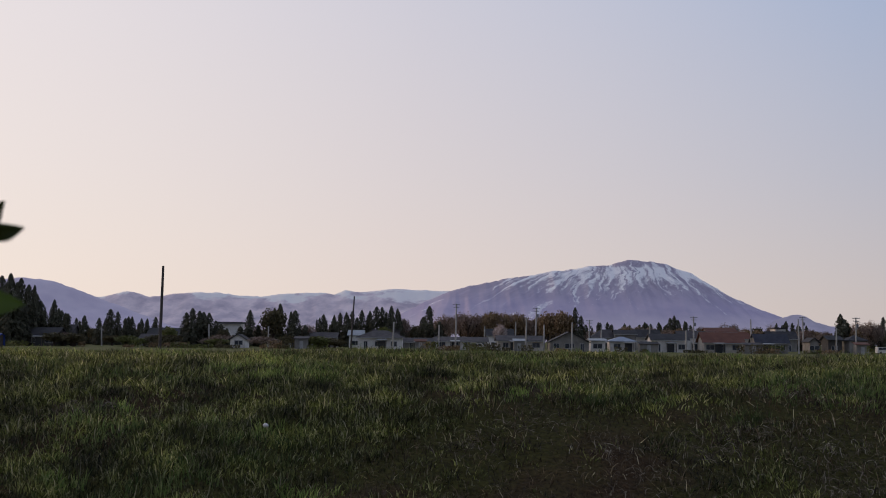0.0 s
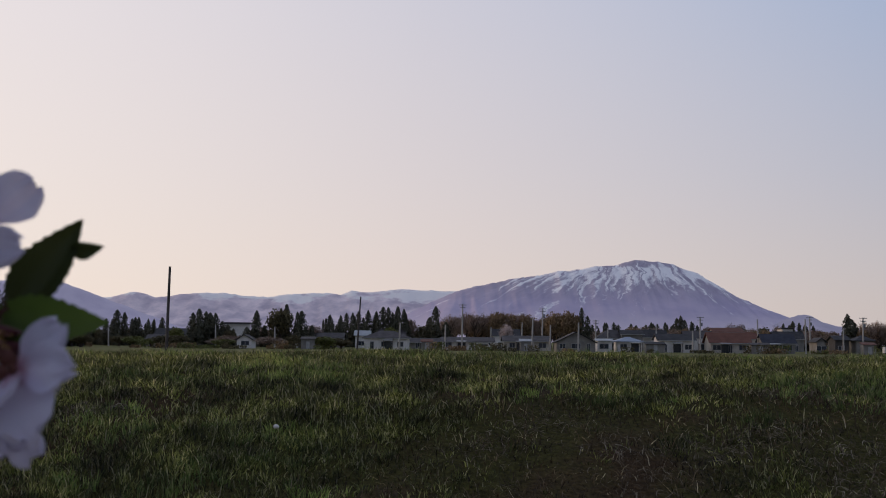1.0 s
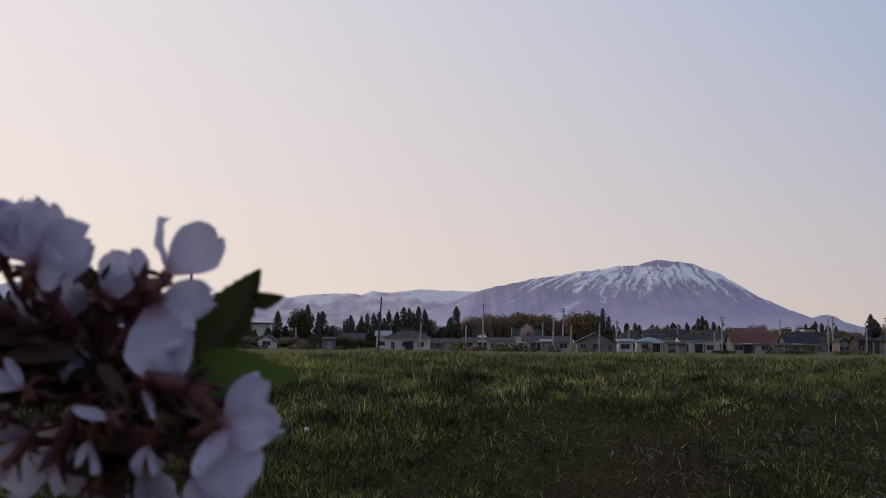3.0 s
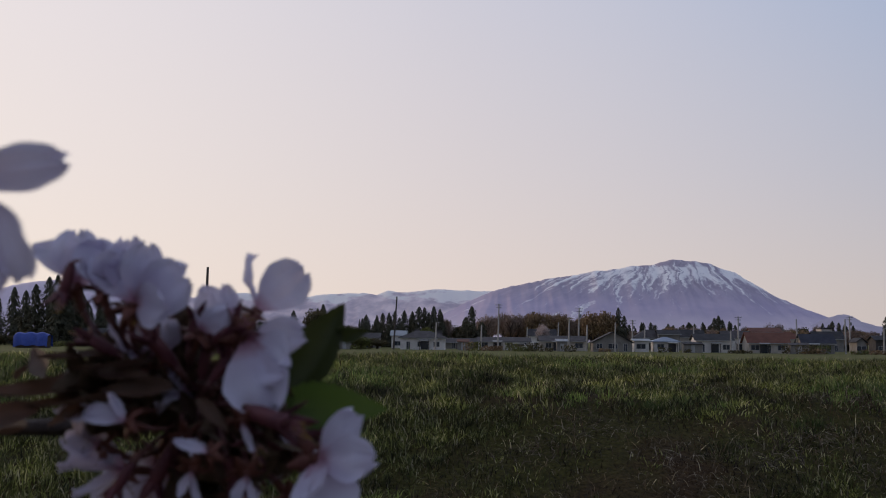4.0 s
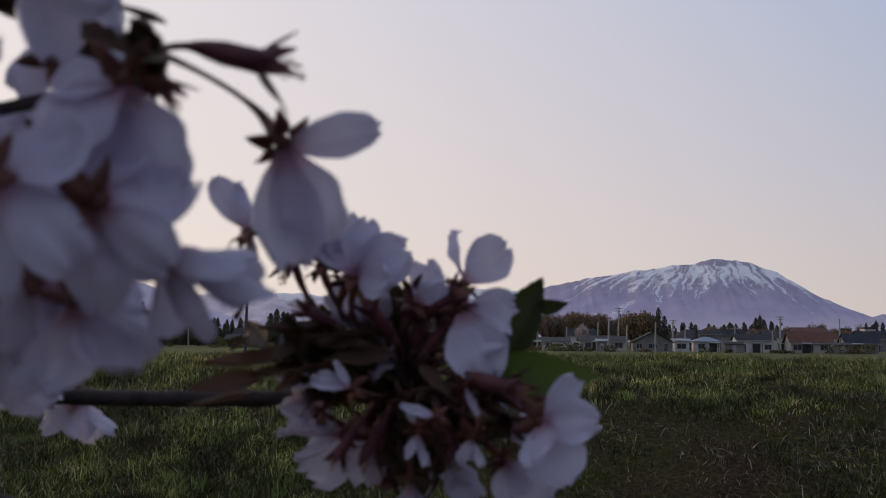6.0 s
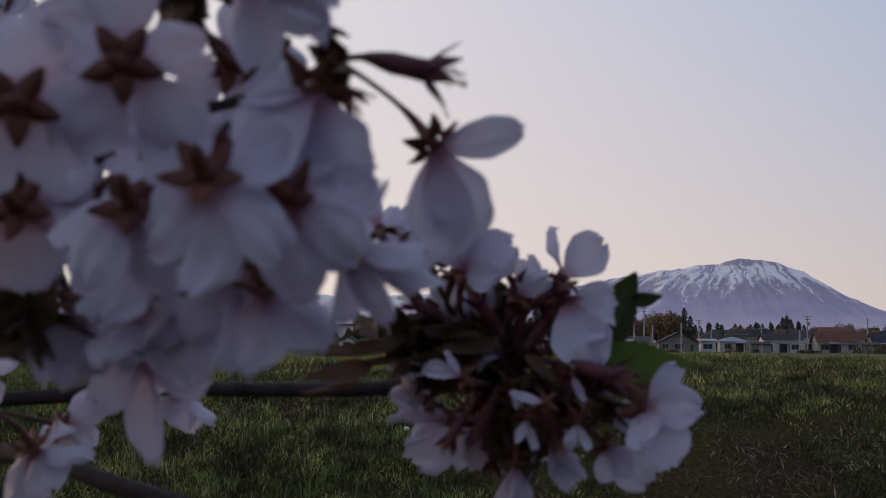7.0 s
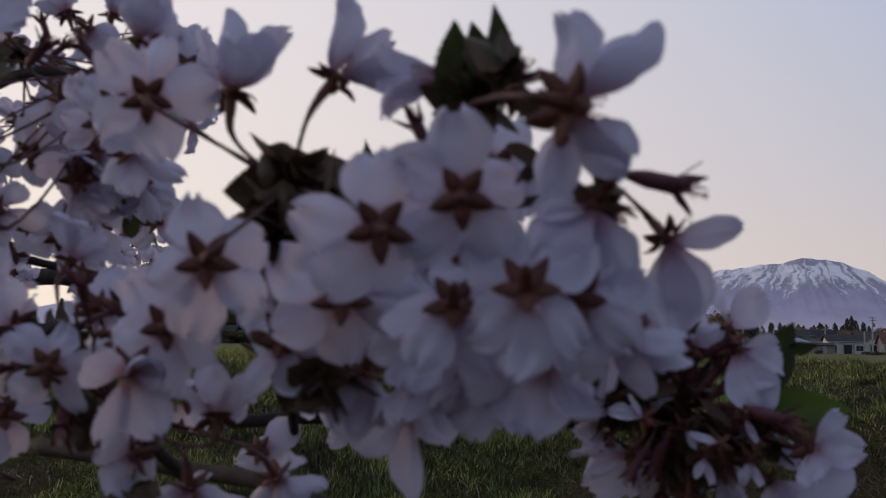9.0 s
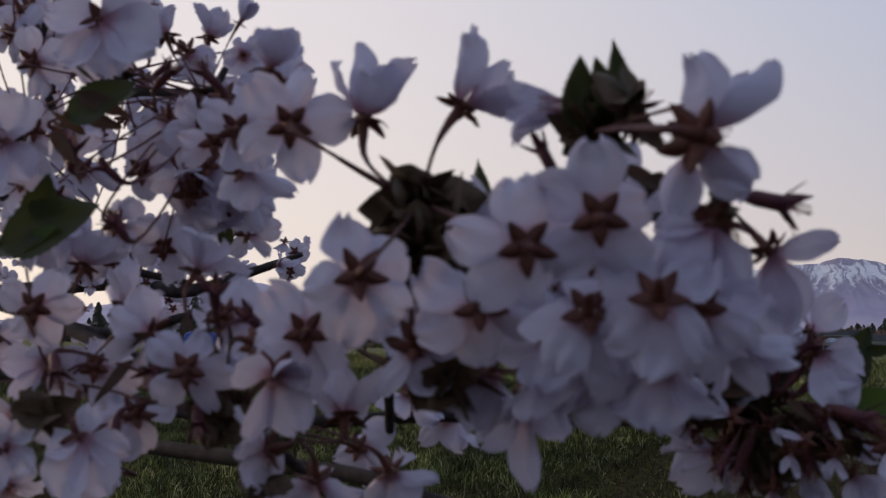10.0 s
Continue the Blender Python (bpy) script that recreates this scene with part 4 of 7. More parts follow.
# ---- mats of bleached, curled straw and a pale stone on the bank ----
BLEACHED = leafy("bleached_straw", [(0.0, (0.07, 0.048, 0.032)), (0.6, (0.17, 0.125, 0.085)), (0.9, (0.32, 0.25, 0.18)), (1.0, (0.62, 0.52, 0.40))], 0.8, 0.1)
STRAW_MATS = [(1.46, 6.19, 0.26), (1.66, 6.38, 0.16), (1.98, 6.00, 0.24), (2.14, 6.21, 0.24), (2.03, 5.70, 0.25), (2.06, 7.02, 0.18), (2.34, 7.26, 0.20), (0.87, 6.11, 0.2),
              (0.18, 6.23, 0.14), (0.49, 6.47, 0.18), (-1.91, 6.73, 0.2), (-2.02, 6.56, 0.16), (1.80, 6.50, 0.14), (0.95, 5.75, 0.2), (-0.55, 6.75, 0.15)]


def straw_mats():
    rng = np.random.RandomState(12)
    verts, faces = [], []
    for cx, cy, spread in STRAW_MATS:
        for k in range(int(420 * spread)):
            x, y, turn = cx + rng.normal(0, spread * 0.6), cy + rng.normal(0, spread * 0.5), rng.uniform(0, 6.283)
            step, bend, w = rng.uniform(0.008, 0.022), rng.normal(0, 0.5), rng.uniform(0.0008, 0.0017)
            lift = rng.uniform(0.004, 0.030)
            first = len(verts)
            for q in range(6):
                z = ground_z(x, y) + 0.006 + lift * math.sin(math.pi * q / 5)
                verts += [(x - w * math.sin(turn), y + w * math.cos(turn), z), (x + w * math.sin(turn), y - w * math.cos(turn), z + w)]
                if q:
                    n = first + 2 * q
                    faces.append((n - 2, n - 1, n + 1, n))
                x, y, turn = x + step * math.cos(turn), y + step * math.sin(turn), turn + bend
    ob = new("straw_mat", mesh_of("straw_mat", verts, faces, BLEACHED, False))
    tagged(ob, "tangled mats of bleached curled straw lying on the bank", "straw", kind="stuff")


straw_mats()


def pale_stone(x, y, r):
    bm = bmesh.new()
    bmesh.ops.create_icosphere(bm, subdivisions=2, radius=r)
    for v in bm.verts:
        v.co = v.co * (1 + 0.3 * noise.noise(v.co * 40 + Vector((3, 1, 7))))
        v.co.z *= 0.75
    ob = link("stone", bm, WALLS["white"], smooth=True)
    ob.matrix_basis = Matrix.Translation((x, y, ground_z(x, y) + 0.05))
    tagged(ob, "small pale stone lying in the grass of the bank", "stone")


pale_stone(-0.93, 6.34, 0.016)


# ---- cherry blossom: petals, calyx, stamens, leaves, built once and shared ----
def petal_material():
    m, t, p = material("cherry_petal", 0.55, 0.25)
    pos = t.nodes.new("ShaderNodeSeparateXYZ")
    t.links.new(t.nodes.new("ShaderNodeTexCoord").outputs["Object"], pos.inputs[0])
    out = math_node(t, "DIVIDE", pos.outputs["X"], 0.017)
    body = ramp(t, out, [(0.0, (0.40, 0.10, 0.13)), (0.10, (0.50, 0.22, 0.28)), (0.27, (0.68, 0.60, 0.72)), (0.65, (0.745, 0.715, 0.85)), (1.0, (0.73, 0.68, 0.82))], False)
    veins = noise_node(t, 420.0, 3.0, 0.5, stretch=(0.18, 1.6, 1.0))
    blot = noise_node(t, 130.0, 3.0)
    body = mix_colour(t, math_node(t, "MULTIPLY", veins, 0.22), body, (0.56, 0.48, 0.60))
    body = mix_colour(t, math_node(t, "MULTIPLY", blot, 0.20), body, (0.60, 0.56, 0.68))
    own = t.nodes.new("ShaderNodeObjectInfo").outputs["Random"]
    body = mix_colour(t, math_node(t, "MULTIPLY", own, 0.3), body, (0.62, 0.57, 0.70))
    t.links.new(body, p.inputs["Base Color"])
    bump(t, p, veins, 0.25, 0.0006)
    tr = t.nodes.new("ShaderNodeBsdfTranslucent")
    t.links.new(body, tr.inputs["Color"])
    ms = t.nodes.new("ShaderNodeMixShader")
    ms.inputs[0].default_value = 0.36
    t.links.new(p.outputs[0], ms.inputs[1])
    t.links.new(tr.outputs[0], ms.inputs[2])
    t.links.new(ms.outputs[0], t.nodes["Material Output"].inputs["Surface"])
    return m


PETAL = petal_material()
CALYX = plain("cherry_calyx", (0.095, 0.030, 0.022), (0.180, 0.064, 0.044), 160.0, 0.55, 0.3, 0.3, 0.0006)
STALK = plain("cherry_stalk", (0.085, 0.032, 0.036), (0.165, 0.070, 0.058), 160.0, 0.6, 0.3, 0.3, 0.0006)
WITHERED = plain("withered_calyx", (0.075, 0.020, 0.030), (0.150, 0.046, 0.050), 160.0, 0.55, 0.3, 0.3, 0.0006)
TWIG = plain("cherry_twig", (0.022, 0.017, 0.017), (0.070, 0.052, 0.048), 70.0, 0.8, 0.25, 0.8, 0.0015)
BRACT = plain("bud_scale", (0.075, 0.056, 0.032), (0.16, 0.100, 0.062), 110.0, 0.65, 0.3, 0.5, 0.001)
LEAF = leafy("cherry_leaf", [(0.0, (0.10, 0.155, 0.030)), (1.0, (0.16, 0.24, 0.042))], 0.45, 0.6, True)
OLIVE_LEAF = leafy("olive_cherry_leaf", [(0.0, (0.045, 0.055, 0.016)), (1.0, (0.065, 0.072, 0.022))], 0.45, 0.4, True)
BRONZE_LEAF = leafy("bronze_cherry_leaf", [(0.0, (0.085, 0.046, 0.036)), (1.0, (0.155, 0.085, 0.058))], 0.5, 0.4, True)
FILAMENT = plain("stamen_filament", (0.45, 0.20, 0.22), (0.62, 0.36, 0.36), 200.0, 0.6, 0.3, 0)
ANTHER = plain("anther", (0.20, 0.12, 0.03), (0.42, 0.27, 0.07), 300.0, 0.7, 0.2, 0)


def petal_mesh(seed, cup, curl, wave, wide):
    """One petal lying along +x from its claw, its inner face up: a notched oval sheet, 17 mm long."""
    rng = np.random.RandomState(seed)
    nu, nv, length = 15, 13, 0.017
    phase, notch = rng.uniform(0, 6.28), rng.uniform(0.06, 0.12)
    verts, faces = [], []
    for i in range(nu):
        u = i / (nu - 1)
        if u < 0.56:
            half = wide * length * (0.15 + 0.85 * math.sin(0.5 * math.pi * u / 0.56) ** 1.15)
        else:
            half = wide * length * math.sqrt(1 - ((u - 0.56) / 0.47) ** 2)
        for j in range(nv):
            v = -1 + 2 * j / (nv - 1)
            reach = u * length * (1 - notch * max(0.0, 1 - abs(v) * 1.7) * u ** 8 - 0.05 * abs(v) ** 2 * u ** 3 + 0.022 * math.sin(9 * v + phase) * u ** 6 + 0.02 * math.sin(17 * v + 2 * phase) * u ** 9)
            x, y = reach, v * half
            z = cup * length * (u ** 2 * 0.5 + 0.30 * v * v * math.sin(math.pi * min(1, u * 0.9 + 0.1))) + curl * length * max(0.0, u - 0.6) ** 2
            z += wave * length * math.sin(3.2 * u + 2.4 * v + phase) * u * 0.5 + wave * 0.5 * length * math.sin(7 * v + phase * 2) * u * u
            z += 0.10 * length * u * noise.noise((u * 3.5 + seed * 7, v * 2.0, 0.5)) + 0.02 * length * noise.noise((u * 9.0, v * 5.0, seed * 3.0))
            x += 0.065 * length * u ** 4 * noise.noise((v * 4.5, seed * 5.0, 2.0))
            y *= 1 + 0.16 * noise.noise((u * 4.0, (v > 0) * 3.0 + seed, 6.0))
            verts.append((x, y, z))
    for i in range(nu - 1):
        for j in range(nv - 1):
            a = i * nv + j
            faces.append((a, a + nv, a + nv + 1, a + 1))
    return mesh_of("petal", verts, faces, PETAL)


PETALS = [petal_mesh(1, 0.25, 0.0, 0.09, 0.41), petal_mesh(2, 0.40, -0.5, 0.12, 0.44), petal_mesh(3, 0.12, 0.5, 0.14, 0.40),
          petal_mesh(4, 0.50, 0.2, 0.10, 0.43), petal_mesh(5, 0.30, -1.0, 0.16, 0.38), petal_mesh(8, 0.18, -1.4, 0.15, 0.42)]
FOLDED = [petal_mesh(6, 1.5, -0.3, 0.06, 0.30), petal_mesh(7, 1.2, 0.5, 0.08, 0.27)]


def calyx_mesh(seed, spread):
    """Calyx tube below the origin and five pointed sepals in a star; faces +z."""
    bm = tube([(0, 0, -0.0085), (0, 0, -0.0075), (0, 0, -0.0055), (0, 0, -0.003), (0, 0, -0.0008), (0, 0, 0.0006)], [0.0007, 0.0011, 0.0014, 0.0014, 0.0016, 0.0021], 10)
    rng = np.random.RandomState(seed)
    for k in range(5):
        a = 2 * math.pi * (k + 0.5) / 5 + rng.uniform(-0.08, 0.08)
        c, s = math.cos(a), math.sin(a)
        rows = []
        for u, w in ((0.0, 0.0016), (0.28, 0.0020), (0.58, 0.0015), (0.85, 0.0008), (1.0, 0.0001)):
            r = 0.0018 + 0.0058 * u * (0.9 + 0.1 * spread)
            z = 0.0002 - 0.0022 * spread * u * u + rng.uniform(-0.0003, 0.0003) - 0.0009
            rows.append([bm.verts.new((r * c - e * w * s, r * s + e * w * c, z + (0.0001 if e == 0 else 0.0))) for e in (-1, 0, 1)] +
                        [bm.verts.new((r * c - e * w * s, r * s + e * w * c, z - 0.0003)) for e in (-1, 1)])
        for p, q in zip(rows, rows[1:]):
            for i, j in ((0, 1), (1, 2), (2, 4), (4, 3), (3, 0)):
                bm.faces.new((p[i], p[j], q[j], q[i]))
    me = bpy.data.meshes.new("blossom")
    bm.to_mesh(me)
    bm.free()
    me.materials.append(CALYX)
    me.polygons.foreach_set("use_smooth", [True] * len(me.polygons))
    return me


CALYXES = [calyx_mesh(1, 0.4), calyx_mesh(2, 0.9), calyx_mesh(3, 1.4)]


def shut_calyx_mesh(seed):
    """A calyx whose sepals stand forward round withered stamens, as after the petals have dropped."""
    rng = np.random.RandomState(seed)
    bm = tube([(0, 0, -0.0085), (0, 0, -0.0075), (0, 0, -0.005), (0, 0, -0.0025), (0, 0, 0.0004), (0, 0, 0.0012)], [0.0007, 0.0012, 0.0017, 0.0017, 0.0018, 0.0012], 10)
    for k in range(5):
        a, open_by = 2 * math.pi * k / 5 + rng.uniform(-0.2, 0.2), rng.uniform(0.3, 0.95)
        c, s = math.cos(a), math.sin(a)
        rows = []
        for u, w in ((0.0, 0.0010), (0.3, 0.0013), (0.65, 0.0008), (1.0, 0.0001)):
            r, z = 0.0014 + 0.0060 * u * math.sin(open_by + 0.7 * u * (k == seed % 5)), 0.0060 * u * math.cos(open_by)
            rows.append([bm.verts.new((r * c - e * w * s, r * s + e * w * c, z)) for e in (-1, 1)] + [bm.verts.new(((r - 0.0003) * c - e * w * s, (r - 0.0003) * s + e * w * c, z)) for e in (1, -1)])
        for p, q in zip(rows, rows[1:]):
            for i in range(4):
                j = (i + 1) % 4
                bm.faces.new((p[i], p[j], q[j], q[i]))
    me = bpy.data.meshes.new("blossom")
    bm.to_mesh(me)
    bm.free()
    me.materials.append(WITHERED)
    me.polygons.foreach_set("use_smooth", [True] * len(me.polygons))
    return me


SHUT_CALYXES = [shut_calyx_mesh(s) for s in (1, 2, 3)]


def stamen_mesh(seed, reach, spread):
    rng = np.random.RandomState(seed)
    bm = bmesh.new()
    for k in range(16):
        a, tilt = 2 * math.pi * k / 16 + rng.uniform(-0.2, 0.2), rng.uniform(0.1, spread)
        h = reach * rng.uniform(0.7, 1.05)
        d = Vector((math.cos(a) * math.sin(tilt), math.sin(a) * math.sin(tilt), math.cos(tilt)))
        base, tip = Vector((math.cos(a) * 0.0012, math.sin(a) * 0.0012, 0)), d * h
        e1 = d.orthogonal().normalized() * 0.00016
        e2 = d.cross(e1)
        ring = [[bm.verts.new(q + e1 * i + e2 * j) for i, j in ((1, 0), (-0.5, 0.87), (-0.5, -0.87))] for q in (base, tip)]
        for s in range(3):
            bm.faces.new((ring[0][s], ring[0][(s + 1) % 3], ring[1][(s + 1) % 3], ring[1][s]))
        r = 0.00038
        o = [bm.verts.new(tip + Vector(c) * r) for c in ((1, 0, 0), (-1, 0, 0), (0, 1, 0), (0, -1, 0), (0, 0, 1.3), (0, 0, -1.3))]
        for f in ((0, 2, 4), (2, 1, 4), (1, 3, 4), (3, 0, 4), (2, 0, 5), (1, 2, 5), (3, 1, 5), (0, 3, 5)):
            bm.faces.new([o[i] for i in f]).material_index = 1
    me = bpy.data.meshes.new("stamen_tuft")
    bm.to_mesh(me)
    bm.free()
    me.materials.append(FILAMENT)
    me.materials.append(ANTHER)
    return me


STAMENS = [stamen_mesh(1, 0.0068, 0.6), stamen_mesh(2, 0.0075, 0.8)]


def facing_frame(centre, face):
    """Axes of a flower: z along its face, x the upward way across it."""
    z = Vector(face).normalized()
    ref = Vector((0, 0, 1)) if abs(z.z) < 0.93 else Vector((0, 1, 0))
    x = (ref - z * ref.dot(z)).normalized()
    y = z.cross(x)
    return Matrix(((x.x, y.x, z.x, centre[0]), (x.y, y.y, z.y, centre[1]), (x.z, y.z, z.z, centre[2]), (0, 0, 0, 1)))


FLOWER = 1.06      # these are large blossoms, about 40 mm across
flower_rng = np.random.RandomState(77)


def stalk(owner, hub):
    """Pedicel from the foot of the calyx to the spur that bears it, in the flower's own axes."""
    end = owner.matrix_basis.inverted() @ Vector(hub)
    start = Vector((0, 0, -0.0075))
    reach = (end - start).length
    mid1 = start + Vector((0, 0, -1)) * min(0.008, 0.35 * reach)
    mid2 = start.lerp(end, 0.65) + Vector((0, 0, -1)) * 0.10 * reach
    pts = []
    for k in range(9):
        t = k / 8
        pts.append(start * (1 - t) ** 3 + mid1 * 3 * t * (1 - t) ** 2 + mid2 * 3 * t * t * (1 - t) + end * t ** 3)
    part("pedicel", tube(pts, [0.0012, 0.0009, 0.0006, 0.00055, 0.00055, 0.00055, 0.0006, 0.0007, 0.0010], 7), STALK, owner, smooth=True)


def blossom(branch, centre, face, spin=0.0, lift=12.0, hub=None, petals=None, size=1.0, stamens=True):
    """An open cherry blossom. petals: (angle, lift, folded) in degrees where they are not an even five."""
    rng = flower_rng
    b = new("blossom", CALYXES[rng.randint(3)])
    b.parent = branch
    b.matrix_basis = facing_frame(centre, face) @ Matrix.Diagonal((FLOWER * size, FLOWER * size, FLOWER * size, 1))
    if petals is None:
        petals = [(spin + 72 * k + rng.uniform(-15, 15), lift + rng.uniform(-22, 28), int(rng.uniform() < 0.10)) for k in range(5)]
    for k, (a, up, folded) in enumerate(petals):
        kind = FOLDED[rng.randint(2)] if folded else PETALS[rng.randint(6)]
        s = rng.uniform(0.88, 1.10)
        m = Matrix.Rotation(radians(a), 4, "Z") @ Matrix.Translation((0.0016, 0, 0.0004 + 0.00025 * (k % 3))) @ Matrix.Rotation(radians(-up), 4, "Y") @ Matrix.Rotation(radians(rng.uniform(-28, 28)), 4, "X") @ Matrix.Diagonal((s, s * rng.uniform(0.95, 1.06), s, 1))
        share("petal", kind, b, m)
    if stamens:
        share("stamen_tuft", STAMENS[rng.randint(2)], b, Matrix.Translation((0, 0, 0.0004)))
    if hub is not None:
        stalk(b, hub)
    return b


def tipped_blossom(branch, centre, face, tips, hub=None, size=1.0, stamens=False):
    """A half-open blossom whose petals reach to given places: (tip, turn about its length, breadth)."""
    rng = flower_rng
    b = new("blossom", CALYXES[rng.randint(3)])
    b.parent = branch
    b.matrix_basis = facing_frame(centre, face) @ Matrix.Diagonal((FLOWER * size, FLOWER * size, FLOWER * size, 1))
    back = b.matrix_basis.inverted()
    front = (back.to_3x3() @ Vector((0.1, -1.0, 0.25))).normalized()
    for tip, turn, wide in tips:
        d = back @ Vector(tip)
        x = d.normalized()
        z = (front - x * front.dot(x)).normalized()
        y = z.cross(x)
        m = Matrix(((x.x, y.x, z.x, 0), (x.y, y.y, z.y, 0), (x.z, y.z, z.z, 0.0004), (0, 0, 0, 1)))
        s = d.length / 0.017
        share("petal", PETALS[rng.randint(6)], b, m @ Matrix.Rotation(radians(turn), 4, "X") @ Matrix.Diagonal((s, s * wide, s, 1)))
    if stamens:
        share("stamen_tuft", STAMENS[rng.randint(2)], b, Matrix.Translation((0, 0, 0.0004)))
    if hub is not None:
        stalk(b, hub)
    return b


def spent(branch, centre, face, hub=None, size=1.0):
    """A blossom that has lost its petals: calyx, sepals and withered stamens."""
    b = new("blossom", SHUT_CALYXES[flower_rng.randint(3)])
    b.parent = branch
    b.matrix_basis = facing_frame(centre, face) @ Matrix.Diagonal((FLOWER * size, FLOWER * size, FLOWER * size, 1))
    share("stamen_tuft", STAMENS[0], b, Matrix.Diagonal((0.55, 0.55, 0.95, 1)))
    if hub is not None:
        stalk(b, hub)
    return b


def bud(branch, centre, face, hub=None, size=1.0):
    """A closed bud: petals wrapped round one another."""
    return blossom(branch, centre, face, petals=[(k * 72.0, 74.0, 1) for k in range(5)], hub=hub, size=size * 0.75, stamens=False)


def leaf_mesh(seed, length, wide, mat, fold):
    """A toothed oval leaf along +x with a sunken midrib and a drawn-out tip."""
    rng = np.random.RandomState(seed)
    verts, faces = [], []
    nu = 23
    for i in range(nu):
        u = i / (nu - 1)
        half = wide * length * math.sin(math.pi * u ** 0.8) ** 0.8 * (1 - 0.35 * u) if u < 1 else 0.0
        tooth = 1.0 + (0.07 if i % 2 else -0.03)
        for v in (-1, -0.5, 0, 0.5, 1):
            y = v * half * (tooth if abs(v) == 1 else 1)
            z = fold * abs(y) + 0.18 * length * (u - 0.4) ** 2 + 0.012 * length * math.sin(9 * u + 3 * v + seed)
            verts.append((u * length, y, z))
    for i in range(nu - 1):
        for j in range(4):
            a = i * 5 + j
            faces.append((a, a + 5, a + 6, a + 1))
    return mesh_of("leaf", verts, faces, mat)


LEAVES = {"green": leaf_mesh(1, 0.040, 0.24, LEAF, 0.35), "green_folded": leaf_mesh(2, 0.036, 0.26, OLIVE_LEAF, 0.9), "bronze": leaf_mesh(3, 0.038, 0.17, BRONZE_LEAF, 0.6),
          "bract": leaf_mesh(4, 0.011, 0.50, BRACT, 0.35), "young": leaf_mesh(5, 0.018, 0.30, OLIVE_LEAF, 0.8), "olive": leaf_mesh(6, 0.040, 0.32, OLIVE_LEAF, 0.35)}


def leaf(branch, kind, foot, tip, turn=0.0):
    """A leaf from its foot to its tip, turned about its own length."""
    f, t = Vector(foot), Vector(tip)
    d = t - f
    x = d.normalized()
    z = (Vector((0, -0.6, 0.8)) - x * Vector((0, -0.6, 0.8)).dot(x)).normalized()
    y = z.cross(x)
    m = Matrix(((x.x, y.x, z.x, f.x), (x.y, y.y, z.y, f.y), (x.z, y.z, z.z, f.z), (0, 0, 0, 1)))
    s = d.length / {"green": 0.040, "green_folded": 0.036, "bronze": 0.038, "bract": 0.011, "young": 0.018, "olive": 0.040}[kind]
    label = {"green": "dark green toothed leaf", "green_folded": "half folded olive-green leaf", "bronze": "bronze-brown young leaf", "bract": "", "young": "small olive unfolding leaf", "olive": "dark olive-green toothed leaf"}[kind]
    return share("bud_scale" if kind == "bract" else "leaf", LEAVES[kind], branch, m @ Matrix.Rotation(radians(turn), 4, "X") @ Matrix.Diagonal((s, s, s, 1)), label)


def bracts(branch, hub, count, size, seed, lean=(0, 0, 0)):
    """The clump of bud scales at a flowering spur."""
    rng = np.random.RandomState(seed)
    for k in range(count):
        d = Vector(rng.normal(size=3)).normalized() + Vector(lean)
        d = d.normalized() * size * rng.uniform(0.7, 1.15)
        leaf(branch, "bract", hub, Vector(hub) + d, rng.uniform(0, 360))


def twig(branch, points, radii, label=""):
    """A knobbly shoot through the points."""
    pts, rad = [], []
    n = len(points)
    for k in range(n - 1):
        p = [Vector(points[max(0, min(n - 1, k + o))]) for o in (-1, 0, 1, 2)]
        for s in range(8):
            t = s / 8
            pts.append(0.5 * (2 * p[1] + (p[2] - p[0]) * t + (2 * p[0] - 5 * p[1] + 4 * p[2] - p[3]) * t * t + (3 * p[1] - p[0] - 3 * p[2] + p[3]) * t ** 3))
            rad.append((radii[k] * (1 - t) + radii[k + 1] * t) * (1.0 + 0.14 * noise.noise((pts[-1] * 130.0))))
    pts.append(Vector(points[-1]))
    rad.append(radii[-1])
    part("twig", tube(pts, rad, 10), TWIG, branch, label, smooth=True)



# ---- cherry branches, one thing each ----

near_branch = tagged(new("cherry_branch"), 'dark cherry twig crowded with pale pink-white blossom', "branch", "cherry branches")
tip_hub = (-0.1865, 0.3850, 1.5043)
spur_hub = (-0.3020, 0.2150, 1.5776)
upper_hub = (-0.2097, 0.1650, 1.5713)
leafy_hub = (-0.2454, 0.1750, 1.5927)
under_hub = (-0.2708, 0.2000, 1.5328)
twig(near_branch, [(-0.6932, 0.5600, 1.5152), (-0.5605, 0.5100, 1.5012), (-0.4442, 0.4600, 1.4888), (-0.3382, 0.4400, 1.4951), (-0.3055, 0.4250, 1.4960), (-0.2493, 0.4050, 1.4974), (-0.2073, 0.3900, 1.5004), (-0.1844, 0.3850, 1.5053)], [0.0042, 0.0040, 0.0036, 0.0034, 0.0032, 0.0030, 0.0031, 0.0026], 'dark grey-brown twig with rough bark')
twig(near_branch, [(-0.3567, 0.4300, 1.4858), (-0.3424, 0.3600, 1.5239), (-0.3184, 0.2700, 1.5590), (-0.3020, 0.2150, 1.5767)], [0.0024, 0.0022, 0.0020, 0.0016])
twig(near_branch, [(-0.3424, 0.3600, 1.5239), (-0.2899, 0.2700, 1.5426), (-0.2625, 0.2100, 1.5733), (-0.2454, 0.1750, 1.5919)], [0.0020, 0.0018, 0.0016, 0.0014])
twig(near_branch, [(-0.2629, 0.2150, 1.5702), (-0.2345, 0.1900, 1.5694), (-0.2097, 0.1650, 1.5710)], [0.0016, 0.0014, 0.0011])
bracts(near_branch, spur_hub, 36, 0.020, 1)
